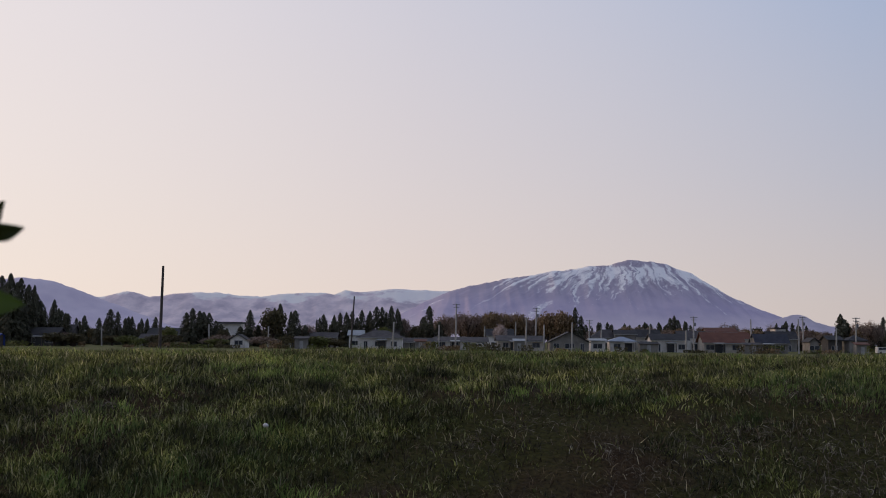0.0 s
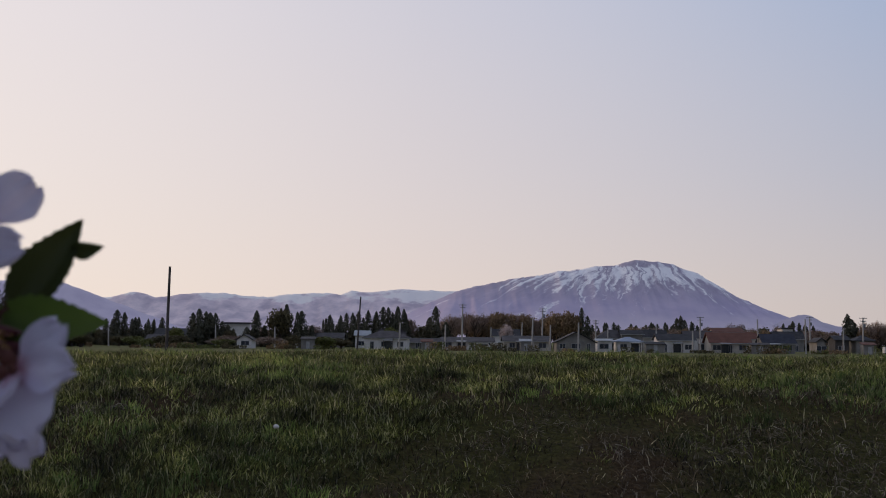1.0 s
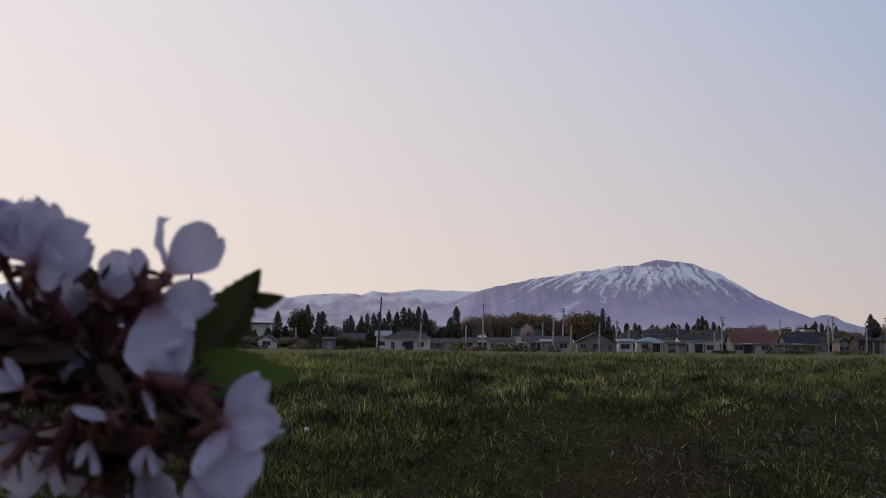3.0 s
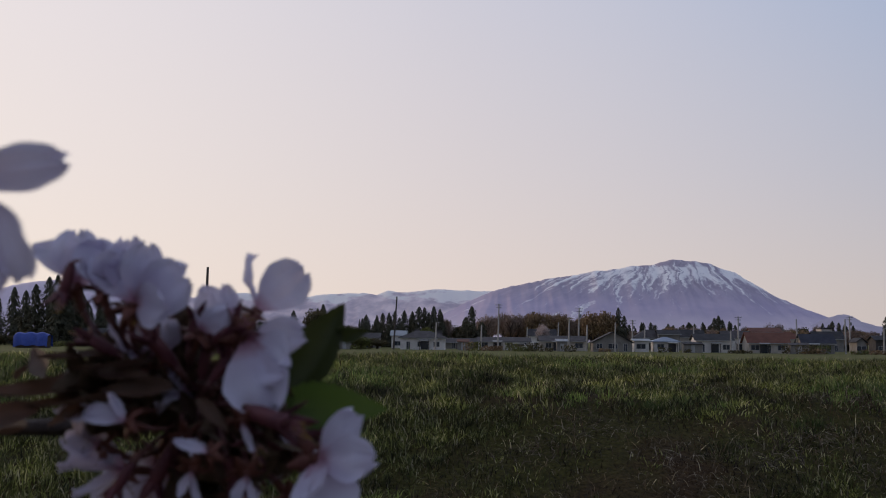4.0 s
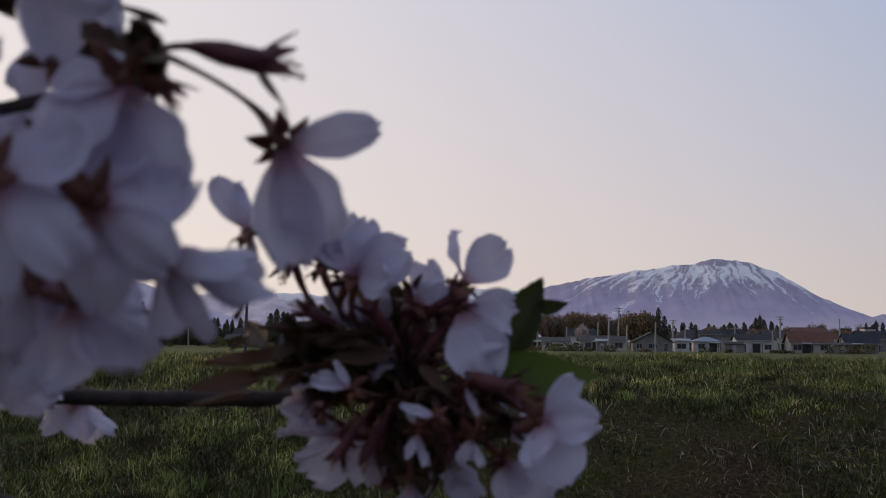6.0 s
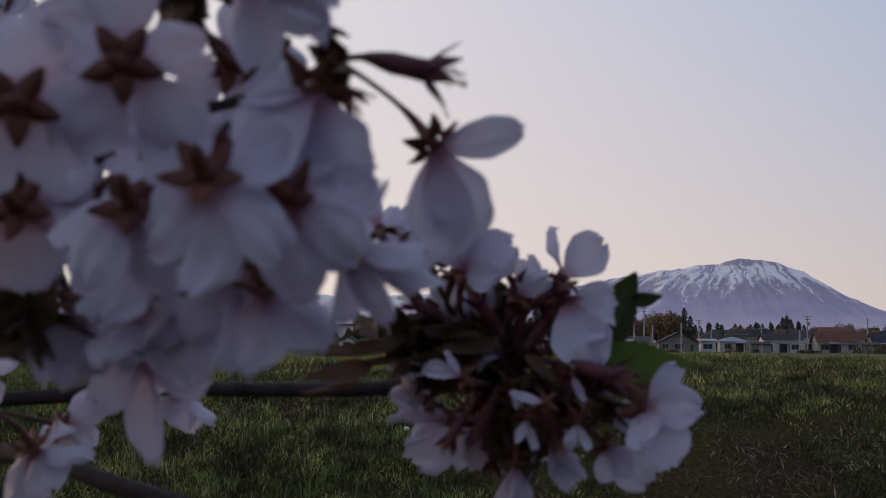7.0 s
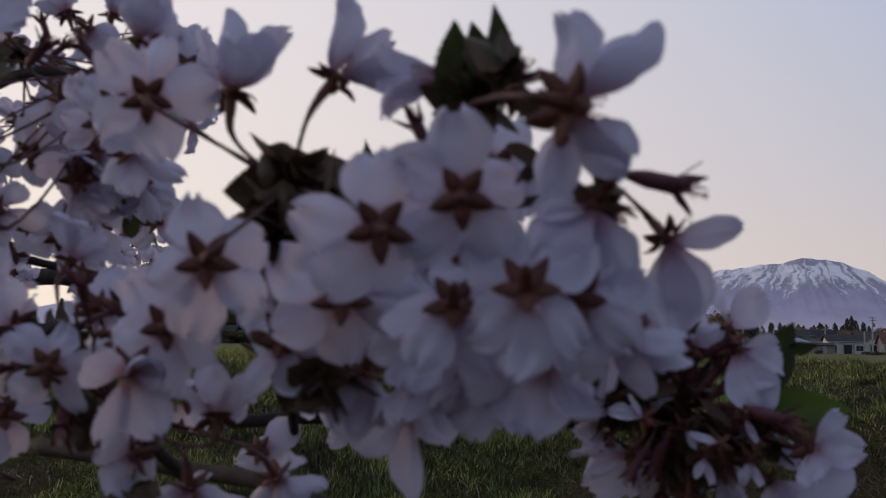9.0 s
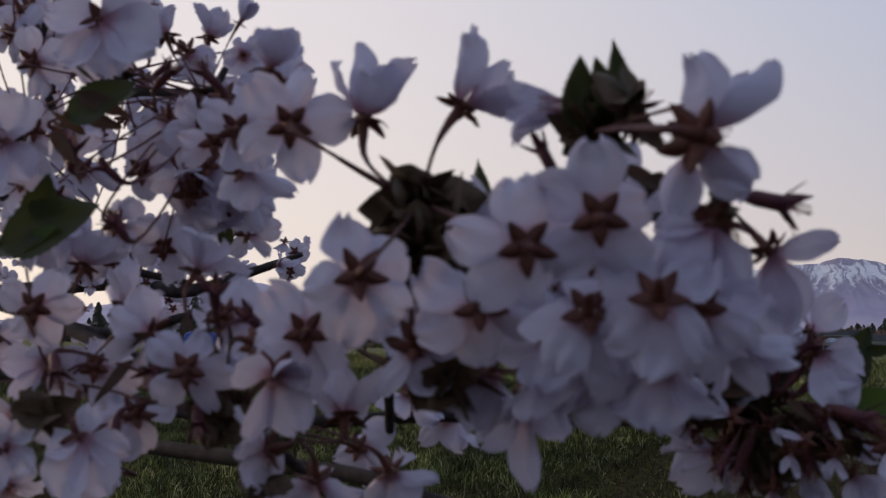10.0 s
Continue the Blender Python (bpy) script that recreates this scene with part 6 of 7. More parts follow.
tipped_blossom(near_branch, (-0.1810, 0.3520, 1.5140), (-0.79, -0.61, 0.00), [((-0.2030, 0.3500, 1.5140), 40, 0.75), ((-0.1940, 0.3480, 1.5090), 50, 0.6)], hub=tip_hub, size=0.90)
tipped_blossom(near_branch, (-0.1970, 0.3300, 1.5050), (-0.81, -0.51, 0.30), [((-0.2100, 0.3300, 1.5070), 25, 0.7), ((-0.2030, 0.3300, 1.5130), 40, 0.6)], hub=tip_hub, size=0.75)
tipped_blossom(near_branch, (-0.1700, 0.3220, 1.4970), (-0.57, -0.79, 0.23), [((-0.1810, 0.3250, 1.4990), 35, 0.6)], hub=tip_hub, size=0.60)
tipped_blossom(near_branch, (-0.1610, 0.3220, 1.5060), (0.40, -0.70, -0.60), [((-0.1560, 0.3200, 1.4980), 45, 0.5)], hub=tip_hub, size=0.60)
tipped_blossom(near_branch, (-0.1750, 0.3220, 1.4920), (0.00, -0.71, -0.71), [((-0.1780, 0.3220, 1.4840), 40, 0.6), ((-0.1710, 0.3220, 1.4830), 45, 0.5)], hub=tip_hub, size=0.70)
tipped_blossom(near_branch, (-0.1590, 0.3220, 1.4910), (0.21, -0.74, -0.64), [((-0.1620, 0.3220, 1.4820), 40, 0.6), ((-0.1540, 0.3200, 1.4830), 45, 0.5)], hub=tip_hub, size=0.70)
# bud scales and young leaves between the blossom of the front spur
bracts(near_branch, (-0.3000, 0.2000, 1.5620), 16, 0.022, 40)
bracts(near_branch, (-0.2890, 0.2050, 1.5210), 12, 0.016, 42)
bracts(near_branch, (-0.2350, 0.1620, 1.6000), 8, 0.012, 45)
bracts(near_branch, (-0.3000, 0.2150, 1.5210), 8, 0.014, 47)
leaf(near_branch, 'bronze', (-0.2950, 0.2050, 1.5250), (-0.2820, 0.2050, 1.5110), 20)
leaf(near_branch, 'bronze', (-0.2870, 0.2050, 1.5230), (-0.2730, 0.2050, 1.5160), -20)
leaf(near_branch, 'bronze', (-0.3110, 0.2050, 1.5340), (-0.2980, 0.2050, 1.5280), 30)
leaf(near_branch, 'bronze', (-0.3060, 0.2100, 1.5190), (-0.2900, 0.2150, 1.5140), 10)

lower_branch = tagged(new("cherry_branch"), 'second cherry twig loaded with blossom behind the first', "branch", "cherry branches")
lower_hub = (-0.3916, 0.3000, 1.5039)
left_hub = (-0.5008, 0.3600, 1.5110)
low_left_hub = (-0.4604, 0.3600, 1.4706)
twig(lower_branch, [(-0.2854, 0.3300, 1.4407), (-0.3518, 0.3300, 1.4633), (-0.3951, 0.3100, 1.5021), (-0.4506, 0.3400, 1.5226), (-0.5352, 0.4000, 1.5430), (-0.6877, 0.5000, 1.5748)], [0.0020, 0.0024, 0.0028, 0.0030, 0.0034, 0.0038], 'dark twig with rough bark')
twig(lower_branch, [(-0.2919, 0.3400, 1.4596), (-0.3273, 0.3600, 1.4647), (-0.3569, 0.3800, 1.4702), (-0.4075, 0.4200, 1.4701), (-0.5217, 0.5000, 1.4706)], [0.0034, 0.0036, 0.0038, 0.0040, 0.0045])
bracts(lower_branch, lower_hub, 16, 0.012, 7)
bracts(lower_branch, left_hub, 12, 0.011, 8)
blossom(lower_branch, (-0.3949, 0.2530, 1.5218), (-0.16, 0.99, -0.02), 18, 13, hub=lower_hub)
blossom(lower_branch, (-0.3479, 0.2100, 1.5223), (0.11, -0.91, -0.40), -10, 18, hub=lower_hub)
blossom(lower_branch, (-0.3348, 0.2500, 1.5071), (-0.18, 0.62, 0.77), 60, 25, hub=lower_hub)
blossom(lower_branch, (-0.3623, 0.2500, 1.4945), (-0.96, 0.18, -0.21), -2, 8, hub=lower_hub)
blossom(lower_branch, (-0.4516, 0.2900, 1.4964), (-0.41, 0.41, -0.82), 90, 21, hub=left_hub)
blossom(lower_branch, (-0.4755, 0.2900, 1.5447), (-0.26, 0.96, 0.07), 14, 30, hub=left_hub)
blossom(lower_branch, (-0.4399, 0.3000, 1.5453), (-0.15, 0.73, 0.67), 36, 20, hub=left_hub)
blossom(lower_branch, (-0.4922, 0.3100, 1.4998), (0.03, -0.56, -0.83), 27, 15, hub=left_hub)
blossom(lower_branch, (-0.4670, 0.3300, 1.5200), (0.11, 0.99, -0.13), 38, 27, hub=left_hub)
blossom(lower_branch, (-0.3501, 0.2700, 1.4818), (0.01, 0.35, -0.94), 52, 26, hub=lower_hub)
blossom(lower_branch, (-0.3289, 0.3000, 1.4823), (0.34, 0.53, -0.78), -16, 12, hub=lower_hub)
blossom(lower_branch, (-0.4896, 0.3300, 1.5221), (0.37, -0.90, -0.24), -63, 15, hub=left_hub)
blossom(lower_branch, (-0.3397, 0.2150, 1.5355), (-0.39, 0.91, -0.12), 28, 14, hub=lower_hub)
blossom(lower_branch, (-0.4156, 0.2700, 1.5350), (-0.92, 0.36, 0.16), 8, 17, hub=lower_hub)
blossom(lower_branch, (-0.3902, 0.2800, 1.5419), (0.36, 0.92, -0.15), -1, 25, hub=lower_hub)
blossom(lower_branch, (-0.3674, 0.2500, 1.5314), (0.48, 0.83, -0.27), 22, 17, hub=lower_hub)
blossom(lower_branch, (-0.4347, 0.3000, 1.5018), (-0.55, 0.68, -0.48), -14, 11, hub=left_hub)
blossom(lower_branch, (-0.5360, 0.3600, 1.5315), (-0.37, 0.80, -0.48), -16, 14, hub=left_hub)
blossom(lower_branch, (-0.5582, 0.3800, 1.4982), (-0.23, 0.57, -0.79), 1, 22, hub=left_hub)
blossom(lower_branch, (-0.4657, 0.3100, 1.4736), (0.12, 0.45, -0.88), 42, 22, hub=low_left_hub)
blossom(lower_branch, (-0.5244, 0.3600, 1.4634), (0.73, -0.46, -0.51), -16, 11, hub=low_left_hub)
blossom(lower_branch, (-0.4099, 0.3000, 1.5604), (0.42, 0.41, 0.81), 6, 10, hub=lower_hub)
blossom(lower_branch, (-0.4789, 0.3400, 1.5651), (0.12, 0.56, 0.82), 71, 11, hub=left_hub)
blossom(lower_branch, (-0.5149, 0.3600, 1.5770), (-0.06, 0.96, 0.28), 4, 17, hub=left_hub)
leaf(lower_branch, 'green', (-0.3916, 0.3000, 1.5039), (-0.3724, 0.3300, 1.5097), 20)
leaf(lower_branch, 'bronze', (-0.4488, 0.3300, 1.5228), (-0.4568, 0.3100, 1.5042), 10)
leaf(lower_branch, 'bronze', (-0.3335, 0.3300, 1.5198), (-0.3481, 0.3100, 1.5292), 0)
# leaves and spent calyxes added in place of the shaded gaps between blossoms
leaf(lower_branch, 'bronze', (-0.4631, 0.2680, 1.5322), (-0.4666, 0.2620, 1.5432), 40)
leaf(lower_branch, 'bronze', (-0.4437, 0.2680, 1.5131), (-0.4416, 0.2620, 1.5051), -20)
leaf(lower_branch, 'bronze', (-0.4271, 0.2680, 1.5305), (-0.4124, 0.2620, 1.5356), 70)
leaf(lower_branch, 'bronze', (-0.4071, 0.2680, 1.5075), (-0.4165, 0.2620, 1.5099), 10)
leaf(lower_branch, 'bronze', (-0.3876, 0.2680, 1.5247), (-0.3927, 0.2620, 1.5353), -50)
leaf(lower_branch, 'bronze', (-0.3696, 0.2680, 1.5083), (-0.3716, 0.2620, 1.5205), 30)
leaf(lower_branch, 'bronze', (-0.3504, 0.2680, 1.5232), (-0.3427, 0.2620, 1.5294), -30)
leaf(lower_branch, 'bronze', (-0.3329, 0.2680, 1.5009), (-0.3369, 0.2620, 1.4929), 60)
leaf(lower_branch, 'bronze', (-0.4014, 0.2680, 1.5415), (-0.4000, 0.2620, 1.5328), 20)
leaf(lower_branch, 'bronze', (-0.3595, 0.2680, 1.5419), (-0.3475, 0.2620, 1.5389), -60)
spent(lower_branch, (-0.4501, 0.2620, 1.5196), (0.44, -0.55, -0.71), hub=lower_hub, size=1.20)
spent(lower_branch, (-0.4117, 0.2620, 1.5203), (-0.09, -0.77, -0.63), hub=lower_hub, size=1.20)
spent(lower_branch, (-0.3935, 0.2620, 1.5019), (0.23, -0.67, -0.70), hub=lower_hub, size=1.20)
spent(lower_branch, (-0.3749, 0.2620, 1.5416), (-0.21, -0.89, 0.40), hub=lower_hub, size=1.20)
spent(lower_branch, (-0.3571, 0.2620, 1.5150), (0.57, -0.66, -0.50), hub=lower_hub, size=1.20)
spent(lower_branch, (-0.4265, 0.2620, 1.4948), (0.10, -0.51, -0.86), hub=lower_hub, size=1.20)
spent(lower_branch, (-0.3380, 0.2620, 1.5154), (0.71, -0.58, -0.40), hub=lower_hub, size=1.20)
spent(lower_branch, (-0.3883, 0.2620, 1.5499), (0.25, -0.82, 0.52), hub=lower_hub, size=1.20)
blossom(lower_branch, (-0.3993, 0.4000, 1.5043), (-0.31, 0.94, -0.14), 9, 20, hub=left_hub)
blossom(lower_branch, (-0.3703, 0.4200, 1.4800), (0.38, 0.88, -0.28), 28, 25, hub=left_hub)
bracts(lower_branch, (-0.4430, 0.2400, 1.5050), 14, 0.013, 60)
bracts(lower_branch, (-0.3900, 0.2800, 1.5020), 16, 0.015, 62)
bracts(lower_branch, (-0.3630, 0.2500, 1.4840), 12, 0.012, 64)
tipped_blossom(lower_branch, (-0.4250, 0.2350, 1.4980), (0.48, -0.88, -0.08), [((-0.4380, 0.2350, 1.4930), 10, 1), ((-0.4320, 0.2350, 1.4760), 12, 1), ((-0.4140, 0.2350, 1.4780), 10, 1), ((-0.4090, 0.2380, 1.4930), 12, 0.95), ((-0.4240, 0.2400, 1.5100), 20, 0.9)], hub=left_hub, size=1.05)
tipped_blossom(lower_branch, (-0.4530, 0.2350, 1.4940), (0.51, -0.86, 0.05), [((-0.4420, 0.2350, 1.4860), 12, 1), ((-0.4460, 0.2380, 1.5040), 15, 1), ((-0.4600, 0.2350, 1.4780), 10, 1), ((-0.4630, 0.2350, 1.5040), 10, 1)], hub=left_hub, size=1.05)

upper_branch = tagged(new("cherry_branch"), 'cherry branch in full bloom reaching in from above', "branch", "cherry branches")
high_hub = (-0.5206, 0.4600, 1.6809)
crown_hub = (-0.4640, 0.4400, 1.6626)
deep_hub = (-0.6049, 0.5200, 1.6502)
twig(upper_branch, [(-0.8965, 0.7500, 1.6578), (-0.7125, 0.6200, 1.6639), (-0.5905, 0.5200, 1.6659), (-0.5151, 0.4600, 1.6695), (-0.4641, 0.4400, 1.6642), (-0.4517, 0.4400, 1.6777)], [0.0060, 0.0050, 0.0040, 0.0030, 0.0024, 0.0018], 'dark branch carrying the upper blossom')
twig(upper_branch, [(-0.7125, 0.6200, 1.6639), (-0.6554, 0.6000, 1.6165), (-0.5902, 0.5800, 1.5838), (-0.5345, 0.6000, 1.5700)], [0.0040, 0.0034, 0.0030, 0.0022])
twig(upper_branch, [(-0.5905, 0.5200, 1.6659), (-0.5927, 0.5000, 1.7056), (-0.5794, 0.5000, 1.7436)], [0.0030, 0.0024, 0.0020])
bracts(upper_branch, high_hub, 12, 0.012, 11)
bracts(upper_branch, crown_hub, 12, 0.012, 12)
bracts(upper_branch, deep_hub, 12, 0.012, 13)
leaf(upper_branch, 'olive', (-0.4870, 0.3400, 1.6321), (-0.4501, 0.3300, 1.6396), 10)
leaf(upper_branch, 'bronze', (-0.4899, 0.3400, 1.6373), (-0.4589, 0.3300, 1.6234), -20)
leaf(upper_branch, 'bronze', (-0.4923, 0.3400, 1.6270), (-0.4660, 0.3350, 1.6461), 30)
leaf(upper_branch, 'olive', (-0.5321, 0.3600, 1.5743), (-0.4752, 0.3500, 1.5912), 15)
leaf(upper_branch, 'olive', (-0.5151, 0.3600, 1.5810), (-0.5072, 0.3600, 1.6119), 25)
leaf(upper_branch, 'bronze', (-0.5055, 0.3600, 1.6280), (-0.4931, 0.3600, 1.6037), -30)
leaf(upper_branch, 'young', (-0.4709, 0.5000, 1.5851), (-0.4731, 0.5000, 1.6034), 20)
blossom(upper_branch, (-0.4725, 0.4680, 1.7025), (0.07, 0.14, 0.99), 163, 50, hub=crown_hub)
blossom(upper_branch, (-0.4987, 0.4700, 1.7048), (-0.38, 0.20, 0.90), 12, 40, hub=crown_hub)
blossom(upper_branch, (-0.4193, 0.3400, 1.6206), (-0.07, 0.99, -0.12), -0, 10, hub=crown_hub)
blossom(upper_branch, (-0.4660, 0.4000, 1.6423), (-0.21, 0.68, -0.71), 28, 20, hub=crown_hub)
blossom(upper_branch, (-0.4023, 0.3300, 1.6063), (0.17, 0.92, -0.35), 30, 14, hub=crown_hub)
blossom(upper_branch, (-0.4588, 0.3000, 1.6564), (-0.16, 0.99, -0.02), 29, 12, hub=high_hub)
blossom(upper_branch, (-0.4608, 0.4200, 1.6053), (-0.06, 0.98, -0.21), 10, 12, hub=crown_hub)
blossom(upper_branch, (-0.4335, 0.4200, 1.6065), (0.15, 0.98, -0.13), 48, 14, hub=crown_hub)
blossom(upper_branch, (-0.3947, 0.3000, 1.6182), (-0.07, 0.98, 0.17), 20, 12, hub=crown_hub)
blossom(upper_branch, (-0.5833, 0.4800, 1.6534), (-0.26, 0.96, 0.07), -1, 12, hub=deep_hub)
blossom(upper_branch, (-0.5780, 0.4600, 1.6206), (-0.26, 0.96, -0.12), 29, 12, hub=deep_hub)
blossom(upper_branch, (-0.5305, 0.5000, 1.5919), (-0.16, 0.98, -0.12), 15, 12, hub=deep_hub)
blossom(upper_branch, (-0.5606, 0.5000, 1.6326), (-0.05, 0.97, -0.24), 45, 14, hub=deep_hub)
blossom(upper_branch, (-0.5968, 0.5000, 1.7162), (-0.16, 0.91, 0.39), -1, 16, hub=high_hub)
blossom(upper_branch, (-0.4574, 0.5000, 1.5950), (0.15, 0.98, -0.13), 20, 16, hub=crown_hub)
blossom(upper_branch, (-0.5317, 0.4200, 1.5790), (-0.16, 0.99, -0.02), 19, 12, hub=deep_hub)
blossom(upper_branch, (-0.4432, 0.3846, 1.6323), (-0.84, 0.54, -0.03), 48, 30)
blossom(upper_branch, (-0.4452, 0.3761, 1.6018), (-0.21, 0.98, -0.05), 43, 28, hub=crown_hub)
blossom(upper_branch, (-0.5059, 0.5117, 1.6629), (-0.81, 0.55, 0.22), 28, 17)
blossom(upper_branch, (-0.4370, 0.3790, 1.6153), (-0.01, 0.92, -0.38), 55, 28, hub=crown_hub)
blossom(upper_branch, (-0.4358, 0.4092, 1.6000), (-0.15, 0.68, 0.72), 46, 24)
blossom(upper_branch, (-0.4720, 0.4289, 1.6256), (0.09, 0.91, 0.39), 55, 24, hub=crown_hub)
blossom(upper_branch, (-0.4449, 0.4144, 1.5950), (0.68, -0.71, 0.17), -3, 25)
blossom(upper_branch, (-0.4560, 0.4620, 1.6546), (0.18, -0.98, 0.10), -49, 29, hub=crown_hub)
blossom(upper_branch, (-0.5045, 0.4853, 1.6545), (0.67, -0.66, 0.34), -62, 11)
blossom(upper_branch, (-0.4493, 0.4650, 1.6607), (0.65, -0.76, 0.00), -26, 20, hub=crown_hub)
blossom(upper_branch, (-0.4723, 0.4553, 1.6319), (0.17, 0.89, 0.43), 68, 10)
blossom(upper_branch, (-0.4708, 0.4922, 1.6306), (-0.59, 0.78, -0.22), 2, 28, hub=crown_hub)
blossom(upper_branch, (-0.4450, 0.3794, 1.6113), (0.19, -0.61, -0.77), -60, 24)
blossom(upper_branch, (-0.4772, 0.4779, 1.6307), (0.30, -0.76, 0.58), -51, 16, hub=crown_hub)
blossom(upper_branch, (-0.4303, 0.3795, 1.6492), (-0.15, 0.90, -0.41), 35, 20)
blossom(upper_branch, (-0.4896, 0.4954, 1.5927), (0.09, 0.99, -0.08), 4, 10, hub=crown_hub)
blossom(upper_branch, (-0.4286, 0.4446, 1.6542), (-0.46, 0.87, -0.19), 12, 26, hub=high_hub)
blossom(upper_branch, (-0.4565, 0.5486, 1.6777), (-0.29, 0.83, 0.47), 6, 12)
blossom(upper_branch, (-0.4257, 0.4353, 1.6610), (-0.28, 0.87, 0.41), 11, 14)
blossom(upper_branch, (-0.4818, 0.5214, 1.6600), (-0.48, 0.87, 0.14), 31, 19, hub=high_hub)
blossom(upper_branch, (-0.4455, 0.5172, 1.6522), (0.33, 0.71, -0.62), 36, 12)
blossom(upper_branch, (-0.4167, 0.4324, 1.6647), (-0.29, 0.95, 0.11), -0, 19)
blossom(upper_branch, (-0.4798, 0.5464, 1.7113), (0.39, -0.80, -0.46), -61, 25, hub=high_hub)
blossom(upper_branch, (-0.4643, 0.4852, 1.6396), (0.47, -0.81, 0.35), -5, 17)
blossom(upper_branch, (-0.4272, 0.4658, 1.6801), (-0.04, 0.96, 0.27), 24, 30)
bud(upper_branch, (-0.4516, 0.4600, 1.7077), (0.52, 0.02, 0.85), hub=crown_hub, size=0.90)
spent(upper_branch, (-0.5076, 0.4600, 1.6966), (-0.35, -0.13, 0.93), hub=high_hub)
spent(upper_branch, (-0.4955, 0.4600, 1.6834), (0.76, 0.08, 0.65), hub=crown_hub)
blossom(upper_branch, (-0.6650, 0.6858, 1.6047), (-0.36, -0.85, -0.38), -67, 31, hub=high_hub)
blossom(upper_branch, (-0.6274, 0.6024, 1.7370), (-0.69, 0.68, -0.25), 14, 18)
blossom(upper_branch, (-0.7243, 0.6098, 1.7905), (0.17, 0.91, 0.37), 9, 15, hub=deep_hub)
blossom(upper_branch, (-0.6092, 0.7483, 1.5925), (0.86, -0.51, -0.08), -13, 33)
blossom(upper_branch, (-0.5854, 0.5122, 1.6179), (-0.60, 0.80, -0.10), 42, 14, hub=deep_hub)
blossom(upper_branch, (-0.6680, 0.7400, 1.6969), (-0.19, 0.94, -0.29), 20, 34)
blossom(upper_branch, (-0.7535, 0.6499, 1.6395), (-0.14, -0.90, -0.41), -61, 28, hub=high_hub)
blossom(upper_branch, (-0.6180, 0.5315, 1.7427), (-0.15, 0.99, -0.05), 37, 27)
blossom(upper_branch, (-0.7385, 0.7069, 1.7039), (0.40, -0.85, 0.34), -76, 9, hub=deep_hub)
blossom(upper_branch, (-0.6178, 0.6009, 1.6391), (0.15, 0.92, 0.37), 20, 30)
blossom(upper_branch, (-0.6697, 0.6685, 1.7760), (-0.03, 0.84, -0.54), 23, 16, hub=deep_hub)
blossom(upper_branch, (-0.6059, 0.7331, 1.5984), (0.03, 0.97, -0.23), 11, 23)
blossom(upper_branch, (-0.5191, 0.4992, 1.6682), (0.19, 0.97, -0.15), 35, 35, hub=high_hub)
blossom(upper_branch, (-0.6888, 0.5593, 1.6386), (0.01, 1.00, -0.02), 62, 15)
blossom(upper_branch, (-0.6620, 0.6504, 1.6380), (-0.21, 0.88, 0.42), 62, 34, hub=deep_hub)
blossom(upper_branch, (-0.7109, 0.5445, 1.6838), (-0.47, 0.88, 0.05), 39, 10)
blossom(upper_branch, (-0.7152, 0.6223, 1.6753), (-0.16, 0.92, 0.35), 7, 30, hub=deep_hub)
blossom(upper_branch, (-0.6866, 0.6725, 1.7750), (-0.36, 0.79, 0.50), 29, 10)
blossom(upper_branch, (-0.7287, 0.7761, 1.7450), (-0.68, 0.57, 0.46), 33, 30, hub=high_hub)
blossom(upper_branch, (-0.7121, 0.7603, 1.6875), (0.48, -0.77, -0.42), -2, 34)
blossom(upper_branch, (-0.8371, 0.7731, 1.7707), (-0.66, 0.50, -0.56), 8, 16, hub=deep_hub)
blossom(upper_branch, (-0.5859, 0.6375, 1.7184), (-0.12, 0.80, -0.59), 26, 11)
blossom(upper_branch, (-0.6088, 0.5051, 1.7319), (0.15, 0.64, -0.75), 55, 23, hub=deep_hub)
blossom(upper_branch, (-0.5990, 0.6374, 1.6896), (0.57, 0.81, 0.12), 14, 27)
blossom(upper_branch, (-0.7057, 0.5918, 1.6638), (-0.33, 0.92, 0.23), 52, 28, hub=high_hub)
blossom(upper_branch, (-0.7384, 0.7507, 1.6041), (0.13, 0.71, 0.69), 81, 17)
blossom(upper_branch, (-0.6486, 0.5628, 1.6846), (-0.73, 0.67, 0.11), 30, 30, hub=deep_hub)
blossom(upper_branch, (-0.6076, 0.6467, 1.7237), (-0.67, 0.73, -0.11), 26, 19)
blossom(upper_branch, (-0.5552, 0.5705, 1.6684), (0.15, 0.84, 0.53), 46, 19, hub=deep_hub)
blossom(upper_branch, (-0.7938, 0.6636, 1.6012), (-0.11, 0.63, 0.77), 52, 27)
blossom(upper_branch, (-0.6988, 0.7057, 1.7596), (0.17, 0.84, 0.51), 64, 23, hub=high_hub)
blossom(upper_branch, (-0.5548, 0.5311, 1.5794), (-0.67, 0.74, 0.02), 23, 28)
blossom(upper_branch, (-0.7257, 0.7064, 1.6323), (0.25, 0.92, 0.31), 34, 13, hub=deep_hub)
blossom(upper_branch, (-0.5786, 0.5781, 1.7837), (-0.81, -0.59, 0.06), -29, 15)
blossom(upper_branch, (-0.7249, 0.5694, 1.6458), (-0.68, 0.59, -0.43), 56, 22, hub=deep_hub)
blossom(upper_branch, (-0.7845, 0.7011, 1.6901), (-0.41, 0.90, 0.15), 47, 17)
blossom(upper_branch, (-0.6892, 0.6187, 1.5874), (-0.30, 0.66, 0.69), -0, 20, hub=high_hub)
blossom(upper_branch, (-0.5657, 0.6207, 1.6530), (0.13, -0.65, -0.75), -70, 9)
